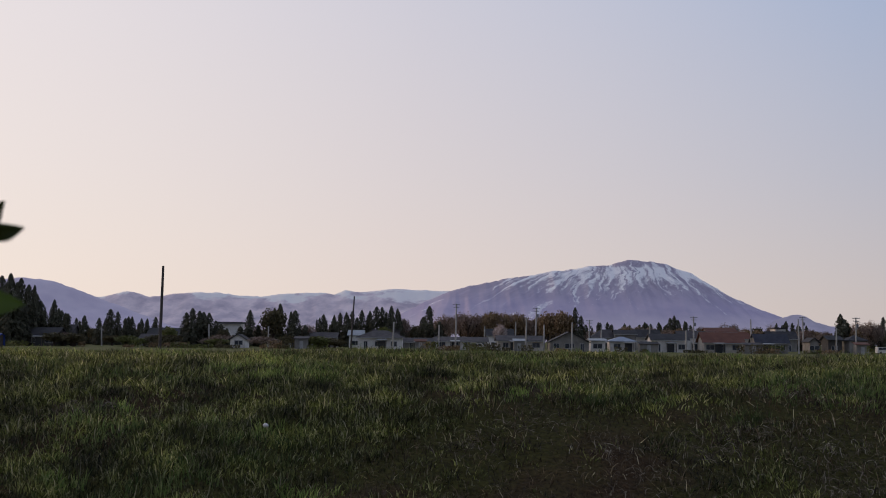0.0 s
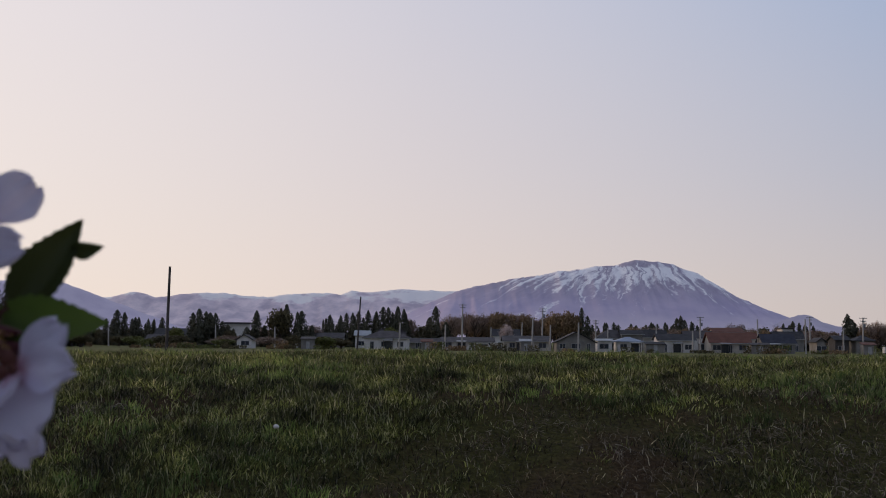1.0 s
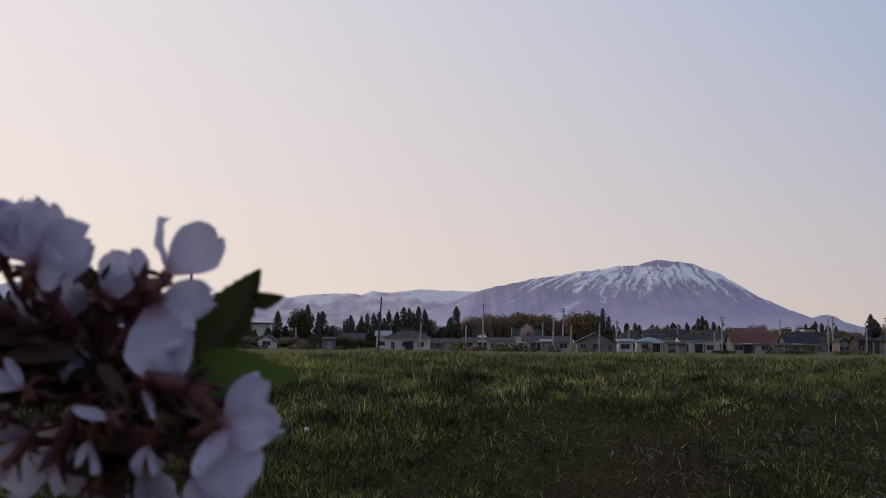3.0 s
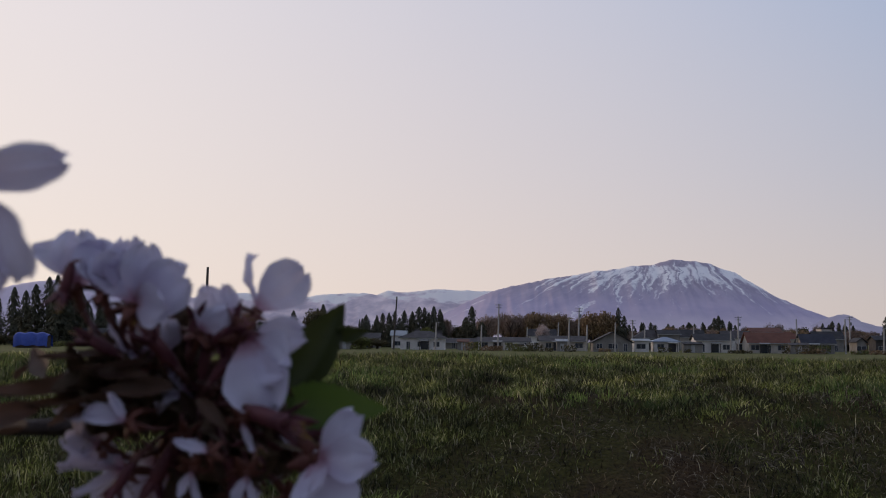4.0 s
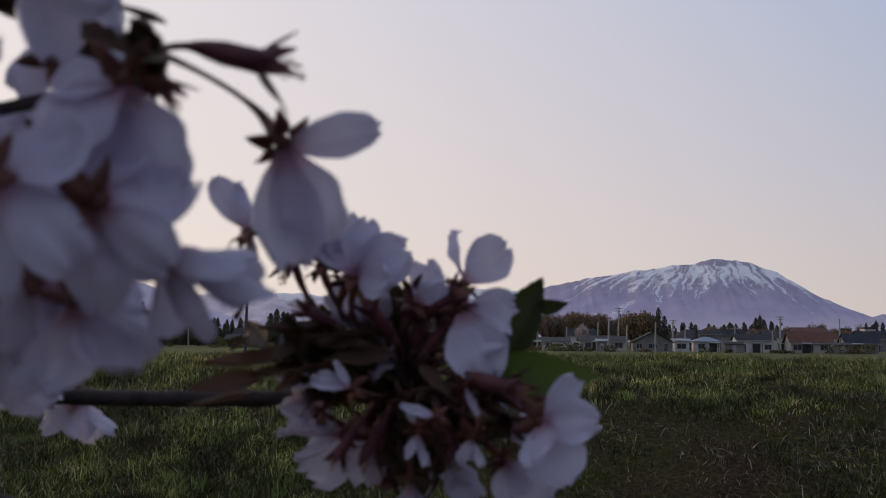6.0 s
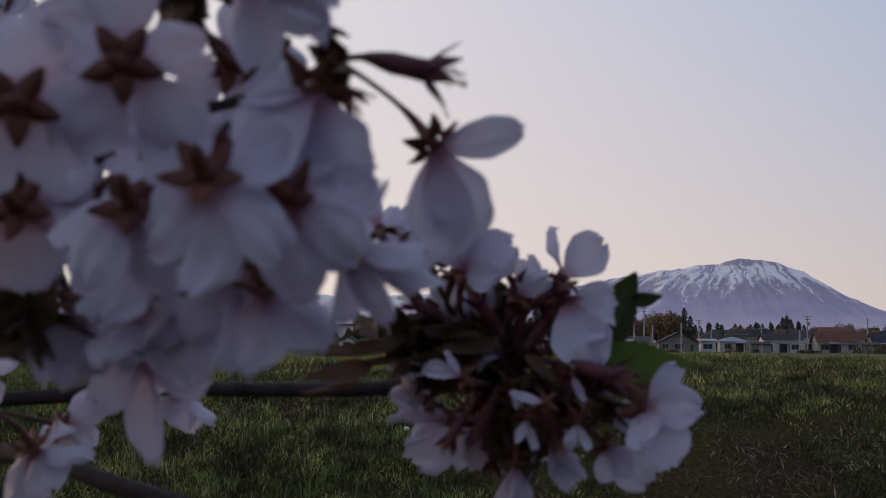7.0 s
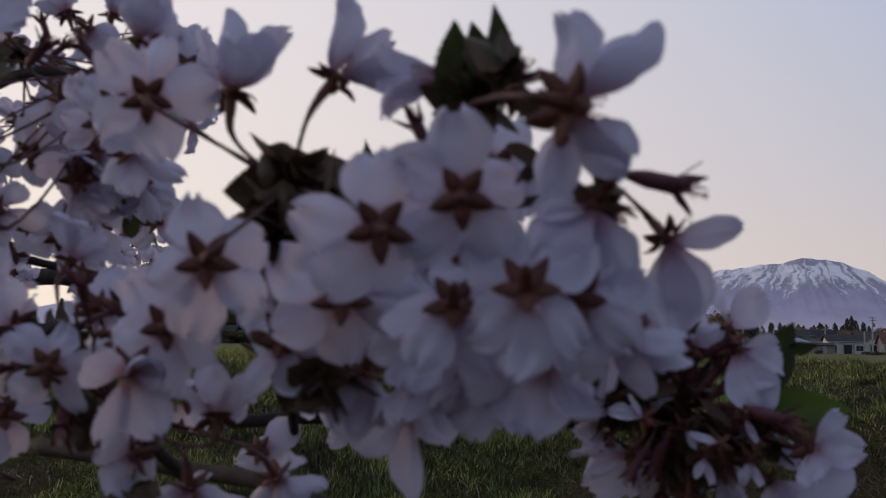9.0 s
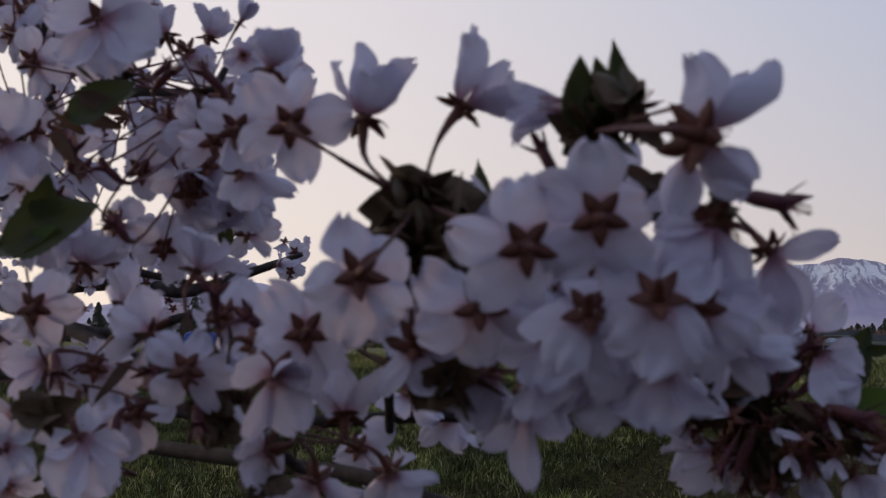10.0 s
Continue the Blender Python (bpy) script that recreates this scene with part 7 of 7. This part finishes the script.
blossom(upper_branch, (-0.6954, 0.6904, 1.7100), (0.48, 0.85, 0.24), 73, 33)
blossom(upper_branch, (-0.6893, 0.7756, 1.7056), (-0.18, 0.60, 0.78), 44, 14, hub=deep_hub)
blossom(upper_branch, (-0.5626, 0.5031, 1.7184), (0.01, -0.84, -0.55), -67, 16)
blossom(upper_branch, (-0.6878, 0.6470, 1.6509), (-0.22, 0.97, 0.11), 18, 34, hub=high_hub)
blossom(upper_branch, (-0.6360, 0.6579, 1.7406), (-0.43, 0.72, -0.54), 19, 15, hub=deep_hub)
blossom(upper_branch, (-0.6709, 0.6899, 1.7347), (-0.49, -0.51, -0.71), -111, 35)
blossom(upper_branch, (-0.6223, 0.5710, 1.7413), (0.65, -0.70, -0.30), -20, 30, hub=deep_hub)
blossom(upper_branch, (-0.6566, 0.5323, 1.6278), (-0.00, 0.87, 0.50), 28, 19)
blossom(upper_branch, (-0.7523, 0.7717, 1.6791), (-0.28, 0.96, -0.02), 26, 19, hub=high_hub)
blossom(upper_branch, (-0.6928, 0.6404, 1.7745), (-0.06, 0.83, 0.55), 51, 13)
blossom(upper_branch, (-0.6541, 0.5554, 1.7538), (0.23, 0.88, 0.41), 18, 21, hub=deep_hub)
blossom(upper_branch, (-0.5395, 0.5349, 1.7422), (-0.28, 0.57, -0.78), 25, 10)
blossom(upper_branch, (-0.6909, 0.6588, 1.6368), (-0.61, -0.79, -0.03), -25, 19, hub=deep_hub)
blossom(upper_branch, (-0.5589, 0.4812, 1.5878), (0.43, 0.88, 0.18), 68, 20)
blossom(upper_branch, (-0.7364, 0.5957, 1.6449), (0.12, 0.81, 0.58), 53, 28, hub=high_hub)
blossom(upper_branch, (-0.6062, 0.7101, 1.6800), (-0.40, 0.90, -0.20), 59, 30)
blossom(upper_branch, (-0.7306, 0.7236, 1.6135), (0.27, -0.77, 0.58), -59, 24, hub=deep_hub)
blossom(upper_branch, (-0.7478, 0.5900, 1.6231), (0.17, 0.98, -0.08), 3, 20)
blossom(upper_branch, (-0.8073, 0.6868, 1.7373), (-0.23, -0.89, -0.40), -72, 22, hub=deep_hub)
blossom(upper_branch, (-0.6393, 0.6118, 1.7317), (0.29, -0.66, -0.69), 0, 34)
blossom(upper_branch, (-0.5275, 0.5170, 1.6449), (-0.14, 0.86, 0.49), 19, 22, hub=high_hub)
blossom(upper_branch, (-0.6013, 0.4976, 1.6208), (0.00, 0.94, -0.35), 55, 26)
blossom(upper_branch, (-0.5715, 0.4916, 1.7300), (0.56, -0.59, -0.58), -31, 31, hub=deep_hub)
blossom(upper_branch, (-0.6996, 0.7503, 1.8394), (0.51, 0.79, 0.34), 15, 11)
tipped_blossom(upper_branch, (-0.4480, 0.2850, 1.6610), (0.45, -0.82, -0.35), [((-0.4720, 0.2850, 1.6640), 10, 1), ((-0.4630, 0.2850, 1.6410), 12, 1), ((-0.4420, 0.2850, 1.6370), 10, 1), ((-0.4210, 0.2850, 1.6500), 12, 1), ((-0.4300, 0.2850, 1.6760), 10, 1)], hub=high_hub, size=1.15)
tipped_blossom(upper_branch, (-0.4790, 0.2700, 1.6090), (0.52, -0.83, -0.19), [((-0.4660, 0.2700, 1.5940), 10, 1), ((-0.4750, 0.2750, 1.6290), 12, 1), ((-0.4570, 0.2750, 1.5910), 35, 0.8), ((-0.4860, 0.2700, 1.5870), 10, 1), ((-0.4970, 0.2700, 1.6150), 10, 1)], hub=deep_hub, size=1.10)
blossom(upper_branch, (-0.5410, 0.4000, 1.6740), (0.18, 0.94, 0.28), 67, 8, hub=crown_hub)
blossom(upper_branch, (-0.4780, 0.4500, 1.6900), (0.21, 0.95, -0.24), 6, 36, hub=crown_hub)
blossom(upper_branch, (-0.4800, 0.4000, 1.6170), (-0.16, 0.93, 0.34), 48, 25, hub=crown_hub)
blossom(upper_branch, (-0.4440, 0.3800, 1.6040), (-0.28, 0.94, 0.22), 52, 16, hub=crown_hub)
blossom(upper_branch, (-0.4740, 0.3600, 1.5860), (0.30, 0.95, -0.10), 9, 12, hub=crown_hub)
blossom(upper_branch, (-0.4260, 0.4000, 1.6040), (-0.10, 0.93, -0.34), 0, 14, hub=crown_hub)
blossom(upper_branch, (-0.5030, 0.3600, 1.6290), (0.36, 0.88, -0.30), 21, 17, hub=crown_hub)
blossom(upper_branch, (-0.4840, 0.4400, 1.5810), (-0.31, 0.89, 0.33), 26, 13, hub=crown_hub)
blossom(upper_branch, (-0.6120, 0.5000, 1.7170), (0.26, 0.97, -0.02), 40, 13, hub=crown_hub)
blossom(upper_branch, (-0.4960, 0.3300, 1.5820), (0.14, 0.91, -0.40), 2, 38, hub=crown_hub)
leaf(upper_branch, 'olive', (-0.4610, 0.2850, 1.6210), (-0.4310, 0.2850, 1.6350), 35)
leaf(upper_branch, 'bronze', (-0.4570, 0.2850, 1.6310), (-0.4330, 0.2850, 1.6200), 30)
leaf(upper_branch, 'bronze', (-0.4560, 0.2900, 1.6210), (-0.4380, 0.2850, 1.6150), 10)
leaf(upper_branch, 'olive', (-0.4520, 0.2900, 1.6360), (-0.4620, 0.2850, 1.6450), 40)
leaf(upper_branch, 'bronze', (-0.4700, 0.2900, 1.6170), (-0.4560, 0.2850, 1.6010), 20)
leaf(upper_branch, 'bronze', (-0.4560, 0.2900, 1.6150), (-0.4690, 0.2850, 1.6240), -20)
leaf(upper_branch, 'olive', (-0.4740, 0.2620, 1.5680), (-0.4350, 0.2620, 1.5810), 38)
leaf(upper_branch, 'olive', (-0.4600, 0.2650, 1.5760), (-0.4560, 0.2620, 1.5960), 30)
leaf(upper_branch, 'green', (-0.4700, 0.2620, 1.5650), (-0.4490, 0.2600, 1.5750), 20)
spent(upper_branch, (-0.4660, 0.3000, 1.6110), (0.38, -0.51, 0.77), hub=crown_hub, size=1.20)
spent(upper_branch, (-0.4380, 0.3000, 1.6590), (0.64, -0.43, 0.64), hub=crown_hub, size=1.10)
spent(upper_branch, (-0.4250, 0.3000, 1.6420), (0.78, -0.35, 0.52), hub=crown_hub, size=1.10)
spent(upper_branch, (-0.4090, 0.3000, 1.6420), (-0.64, -0.43, 0.64), hub=crown_hub, size=1.10)
spent(upper_branch, (-0.4460, 0.3000, 1.5800), (-0.38, -0.51, 0.77), hub=crown_hub, size=1.10)
spent(upper_branch, (-0.4510, 0.3000, 1.6030), (-0.64, -0.43, 0.64), hub=crown_hub, size=1.00)

cherry_tree = tagged(new("cherry_tree"), 'cherry tree in bloom with a thick dark bough and rough trunk', "tree")
part("trunk", tube([(-2.3, 1.9, -0.15), (-2.25, 1.88, 0.5), (-2.18, 1.84, 1.1), (-2.1, 1.8, 1.9), (-2.0, 1.85, 2.8)], [0.16, 0.13, 0.12, 0.10, 0.05], 14), TWIG, cherry_tree, smooth=True)
twig(cherry_tree, [(-2.15, 1.82, 1.25), (-1.75, 1.72, 1.45), (-1.4732, 1.5000, 1.5573)], [0.05, 0.03, 0.017])
twig(cherry_tree, [(-2.1, 1.8, 1.7), (-1.5, 1.4, 1.75), (-0.8965, 0.7500, 1.6578)], [0.03, 0.018, 0.007])
twig(cherry_tree, [(-1.75, 1.72, 1.45), (-1.2, 1.2, 1.5), (-0.6932, 0.5600, 1.5152)], [0.025, 0.014, 0.005])
twig(cherry_tree, [(-1.5, 1.4, 1.75), (-1.0, 0.9, 1.62), (-0.6877, 0.5000, 1.5748)], [0.018, 0.012, 0.005])
twig(cherry_tree, [(-1.4732, 1.5000, 1.5573), (-1.1326, 1.4000, 1.5905), (-0.9387, 1.3500, 1.6050), (-0.8137, 1.3000, 1.5921), (-0.7229, 1.3000, 1.6180), (-0.6596, 1.3000, 1.6399)], [0.0160, 0.0130, 0.0110, 0.0090, 0.0060, 0.0030], 'thick dark bough')
twig(cherry_tree, [(-1.1326, 1.4000, 1.5905), (-1.0332, 1.5000, 1.5362), (-0.9323, 1.6000, 1.5644), (-0.8502, 1.6000, 1.5914)], [0.0100, 0.0090, 0.0070, 0.0040])
twig(cherry_tree, [(-0.9387, 1.3500, 1.6050), (-0.9138, 1.4000, 1.6628), (-0.8152, 1.4000, 1.6862)], [0.0060, 0.0050, 0.0030])
blossom(cherry_tree, (-0.8763, 1.3362, 1.5736), (-0.16, -0.47, -0.87), -12, 17)
blossom(cherry_tree, (-1.3769, 1.6558, 1.7176), (0.14, 0.45, 0.88), 77, 11)
blossom(cherry_tree, (-0.8262, 1.5470, 1.6729), (0.39, -0.86, -0.33), -26, 30)
blossom(cherry_tree, (-1.4423, 1.6315, 1.6368), (-0.41, 0.69, 0.60), 36, 9)
blossom(cherry_tree, (-1.2031, 1.5391, 1.6176), (0.38, 0.58, 0.73), 89, 28)
blossom(cherry_tree, (-1.0189, 1.6095, 1.6026), (-0.03, 1.00, -0.03), 34, 29)
blossom(cherry_tree, (-1.2919, 1.3867, 1.5940), (-0.67, -0.68, -0.30), -17, 36)
blossom(cherry_tree, (-1.4301, 1.5924, 1.6089), (0.37, 0.60, 0.71), 79, 22)
blossom(cherry_tree, (-1.1888, 1.2551, 1.6072), (0.54, 0.75, 0.39), 71, 38)
blossom(cherry_tree, (-0.9375, 1.2926, 1.5977), (0.17, -0.91, 0.37), -59, 38)
blossom(cherry_tree, (-0.8950, 1.3813, 1.6360), (0.46, 0.72, -0.52), 44, 19)
blossom(cherry_tree, (-1.3712, 1.6835, 1.6739), (-0.36, -0.88, -0.31), -28, 36)
blossom(cherry_tree, (-1.3072, 1.5964, 1.6764), (0.79, -0.59, 0.17), -27, 21)
blossom(cherry_tree, (-0.8936, 1.5514, 1.6841), (-0.08, 0.92, -0.37), 45, 19)
blossom(cherry_tree, (-0.8191, 1.3587, 1.6085), (0.00, 0.60, -0.80), 60, 26)
blossom(cherry_tree, (-0.7980, 1.4162, 1.6255), (0.40, 0.74, 0.54), 36, 19)
blossom(cherry_tree, (-1.1929, 1.5250, 1.6638), (-0.83, 0.55, -0.14), 8, 19)
blossom(cherry_tree, (-0.9116, 1.3613, 1.5978), (-0.04, 1.00, -0.06), 40, 19)
blossom(cherry_tree, (-0.9133, 1.4261, 1.6415), (0.70, -0.71, 0.08), -10, 24)
blossom(cherry_tree, (-1.3626, 1.5946, 1.6857), (0.19, -0.29, -0.94), 86, 33)
blossom(cherry_tree, (-0.6891, 1.4081, 1.6568), (-0.24, -0.96, -0.11), -20, 10)
blossom(cherry_tree, (-0.9687, 1.6359, 1.5769), (0.09, 0.99, -0.09), 31, 9)
blossom(cherry_tree, (-0.9699, 1.5832, 1.6284), (-0.23, 0.60, -0.76), 82, 27)
blossom(cherry_tree, (-0.7344, 1.4648, 1.6688), (-0.29, 0.43, -0.86), 1, 23)
blossom(cherry_tree, (-0.9594, 1.5838, 1.6648), (-0.46, 0.73, -0.51), 30, 31)
blossom(cherry_tree, (-1.1297, 1.5480, 1.5969), (0.67, 0.71, 0.19), 27, 8)
blossom(cherry_tree, (-1.0591, 1.5997, 1.6753), (0.19, -0.97, 0.16), -13, 31)
blossom(cherry_tree, (-1.3525, 1.5287, 1.5773), (-0.20, -0.98, -0.05), -66, 28)
blossom(cherry_tree, (-0.7422, 1.5120, 1.6232), (-0.25, 0.94, 0.23), 15, 36)
blossom(cherry_tree, (-0.8044, 1.4910, 1.6333), (0.58, 0.79, -0.19), 54, 36)
blossom(cherry_tree, (-1.0409, 1.4191, 1.5787), (-0.12, -0.57, 0.81), -17, 16)
blossom(cherry_tree, (-0.7647, 1.3195, 1.6691), (0.11, 0.76, 0.64), 25, 15)
blossom(cherry_tree, (-1.1905, 1.5640, 1.6459), (-0.30, 0.89, 0.34), 20, 40)
blossom(cherry_tree, (-1.0395, 1.3974, 1.6908), (-0.40, -0.91, -0.11), -60, 20)
blossom(cherry_tree, (-1.1902, 1.2759, 1.6407), (-0.39, 0.67, -0.64), 85, 32)
blossom(cherry_tree, (-1.1399, 1.3773, 1.6372), (-0.68, 0.70, 0.23), 27, 22)
blossom(cherry_tree, (-0.8260, 1.4617, 1.6477), (0.23, -0.67, -0.71), -24, 30)
blossom(cherry_tree, (-1.2587, 1.6069, 1.6318), (-0.14, 0.99, -0.02), 56, 17)
blossom(cherry_tree, (-0.9007, 1.5848, 1.6709), (-0.52, 0.81, -0.26), 60, 22)
blossom(cherry_tree, (-1.2418, 1.3520, 1.6455), (-0.05, 0.73, -0.69), 6, 16)
blossom(cherry_tree, (-0.9225, 1.4253, 1.6732), (-0.04, -0.44, -0.90), -19, 17)
blossom(cherry_tree, (-0.8090, 1.2826, 1.6552), (0.28, -0.92, 0.27), -73, 21)
blossom(cherry_tree, (-1.3531, 1.6003, 1.6826), (0.52, -0.72, 0.46), -32, 27)
blossom(cherry_tree, (-1.3947, 1.5453, 1.6717), (-0.16, -0.97, -0.15), -21, 9)
blossom(cherry_tree, (-1.3232, 1.4940, 1.6051), (-0.33, -0.80, -0.51), -36, 11)
blossom(cherry_tree, (-1.0411, 1.3210, 1.6354), (-0.23, 0.95, 0.22), 70, 34)
blossom(cherry_tree, (-0.9459, 1.6453, 1.6717), (0.16, 0.42, 0.90), 37, 32)
blossom(cherry_tree, (-0.8234, 1.4749, 1.6749), (-0.56, -0.74, -0.38), -8, 39)
blossom(cherry_tree, (-0.8966, 1.5301, 1.6416), (0.26, -0.95, -0.19), -55, 21)
blossom(cherry_tree, (-0.8234, 1.5884, 1.7001), (-0.06, 0.99, -0.12), 1, 36)
blossom(cherry_tree, (-0.6844, 1.3494, 1.6464), (0.08, 1.00, 0.01), 46, 14)
blossom(cherry_tree, (-1.2830, 1.4767, 1.6194), (0.01, 0.77, -0.64), 49, 16)
blossom(cherry_tree, (-0.9647, 1.6945, 1.7156), (-0.03, 0.79, 0.62), 9, 27)
blossom(cherry_tree, (-0.8575, 1.5955, 1.6334), (0.37, -0.91, -0.19), -32, 12)
blossom(cherry_tree, (-0.9292, 1.6530, 1.6483), (0.15, 0.73, 0.67), 58, 22)
blossom(cherry_tree, (-1.2178, 1.5060, 1.5776), (0.25, 0.94, 0.23), 10, 32)
blossom(cherry_tree, (-0.9072, 1.3628, 1.6214), (-0.45, -0.84, -0.30), -40, 15)
blossom(cherry_tree, (-0.6667, 1.2732, 1.6163), (0.12, 0.97, 0.23), 15, 11)
blossom(cherry_tree, (-0.8997, 1.3653, 1.5929), (-0.54, 0.52, 0.67), 3, 32)
blossom(cherry_tree, (-0.8895, 1.4667, 1.6436), (0.33, 0.87, 0.37), 8, 14)
blossom(cherry_tree, (-0.8942, 1.4708, 1.6742), (0.70, -0.37, -0.61), 1, 22)
blossom(cherry_tree, (-1.0920, 1.5820, 1.5738), (-0.30, -0.87, 0.39), -18, 22)
blossom(cherry_tree, (-1.3399, 1.4924, 1.6498), (0.06, -0.42, -0.90), -65, 17)
blossom(cherry_tree, (-1.0540, 1.5186, 1.5127), (-0.21, 0.38, 0.90), 17, 24)
blossom(cherry_tree, (-0.8536, 1.3393, 1.5805), (0.18, 0.80, 0.57), 63, 39)
blossom(cherry_tree, (-1.1359, 1.3268, 1.6321), (0.46, -0.88, 0.13), -67, 29)
blossom(cherry_tree, (-1.0316, 1.6732, 1.6654), (-0.53, 0.63, 0.57), 40, 39)
blossom(cherry_tree, (-0.8723, 1.3062, 1.6031), (-0.20, 0.97, -0.17), 6, 32)
blossom(cherry_tree, (-1.1284, 1.4861, 1.5738), (-0.15, -0.89, -0.43), -38, 29)
blossom(cherry_tree, (-0.6808, 1.2662, 1.6234), (0.83, -0.44, 0.34), 3, 32)
blossom(cherry_tree, (-0.9058, 1.4815, 1.6881), (-0.70, 0.48, 0.53), 13, 36)
blossom(cherry_tree, (-0.8385, 1.3016, 1.6431), (0.67, 0.68, 0.31), 27, 21)
blossom(cherry_tree, (-1.4199, 1.6378, 1.6232), (-0.27, 0.26, 0.93), 40, 32)
blossom(cherry_tree, (-0.9364, 1.5577, 1.6464), (-0.37, 0.88, 0.28), 64, 29)
blossom(cherry_tree, (-0.9488, 1.2757, 1.6060), (0.00, 0.94, 0.35), 52, 21)
blossom(cherry_tree, (-1.1758, 1.3673, 1.6176), (0.01, 0.95, -0.33), 0, 29)
blossom(cherry_tree, (-1.1492, 1.3528, 1.6494), (-0.56, 0.80, 0.20), 20, 16)
blossom(cherry_tree, (-0.7711, 1.2856, 1.6211), (-0.47, 0.67, 0.58), 3, 26)
blossom(cherry_tree, (-0.9694, 1.6888, 1.6932), (0.24, 0.87, 0.44), 62, 40)
blossom(cherry_tree, (-0.8547, 1.3887, 1.5917), (0.40, 0.56, -0.73), 26, 32)
blossom(cherry_tree, (-1.0399, 1.5955, 1.6667), (-0.16, 0.50, -0.85), 72, 27)
blossom(cherry_tree, (-1.0240, 1.4485, 1.6372), (0.18, -0.96, -0.23), -14, 28)
blossom(cherry_tree, (-0.9468, 1.5105, 1.7016), (-0.07, -0.96, -0.28), -22, 24)
blossom(cherry_tree, (-1.0544, 1.4980, 1.5317), (-0.21, 0.84, 0.50), 37, 12)
leaf(cherry_tree, 'green', (-0.7330, 1.3000, 1.6514), (-0.7534, 1.3000, 1.6727), 6)
leaf(cherry_tree, 'green', (-0.7221, 1.3000, 1.6517), (-0.7496, 1.3000, 1.6743), 85)
leaf(cherry_tree, 'green', (-0.7732, 1.3000, 1.6406), (-0.8008, 1.3000, 1.6800), 56)
leaf(cherry_tree, 'green', (-0.7220, 1.3000, 1.6667), (-0.7332, 1.3000, 1.6986), 11)
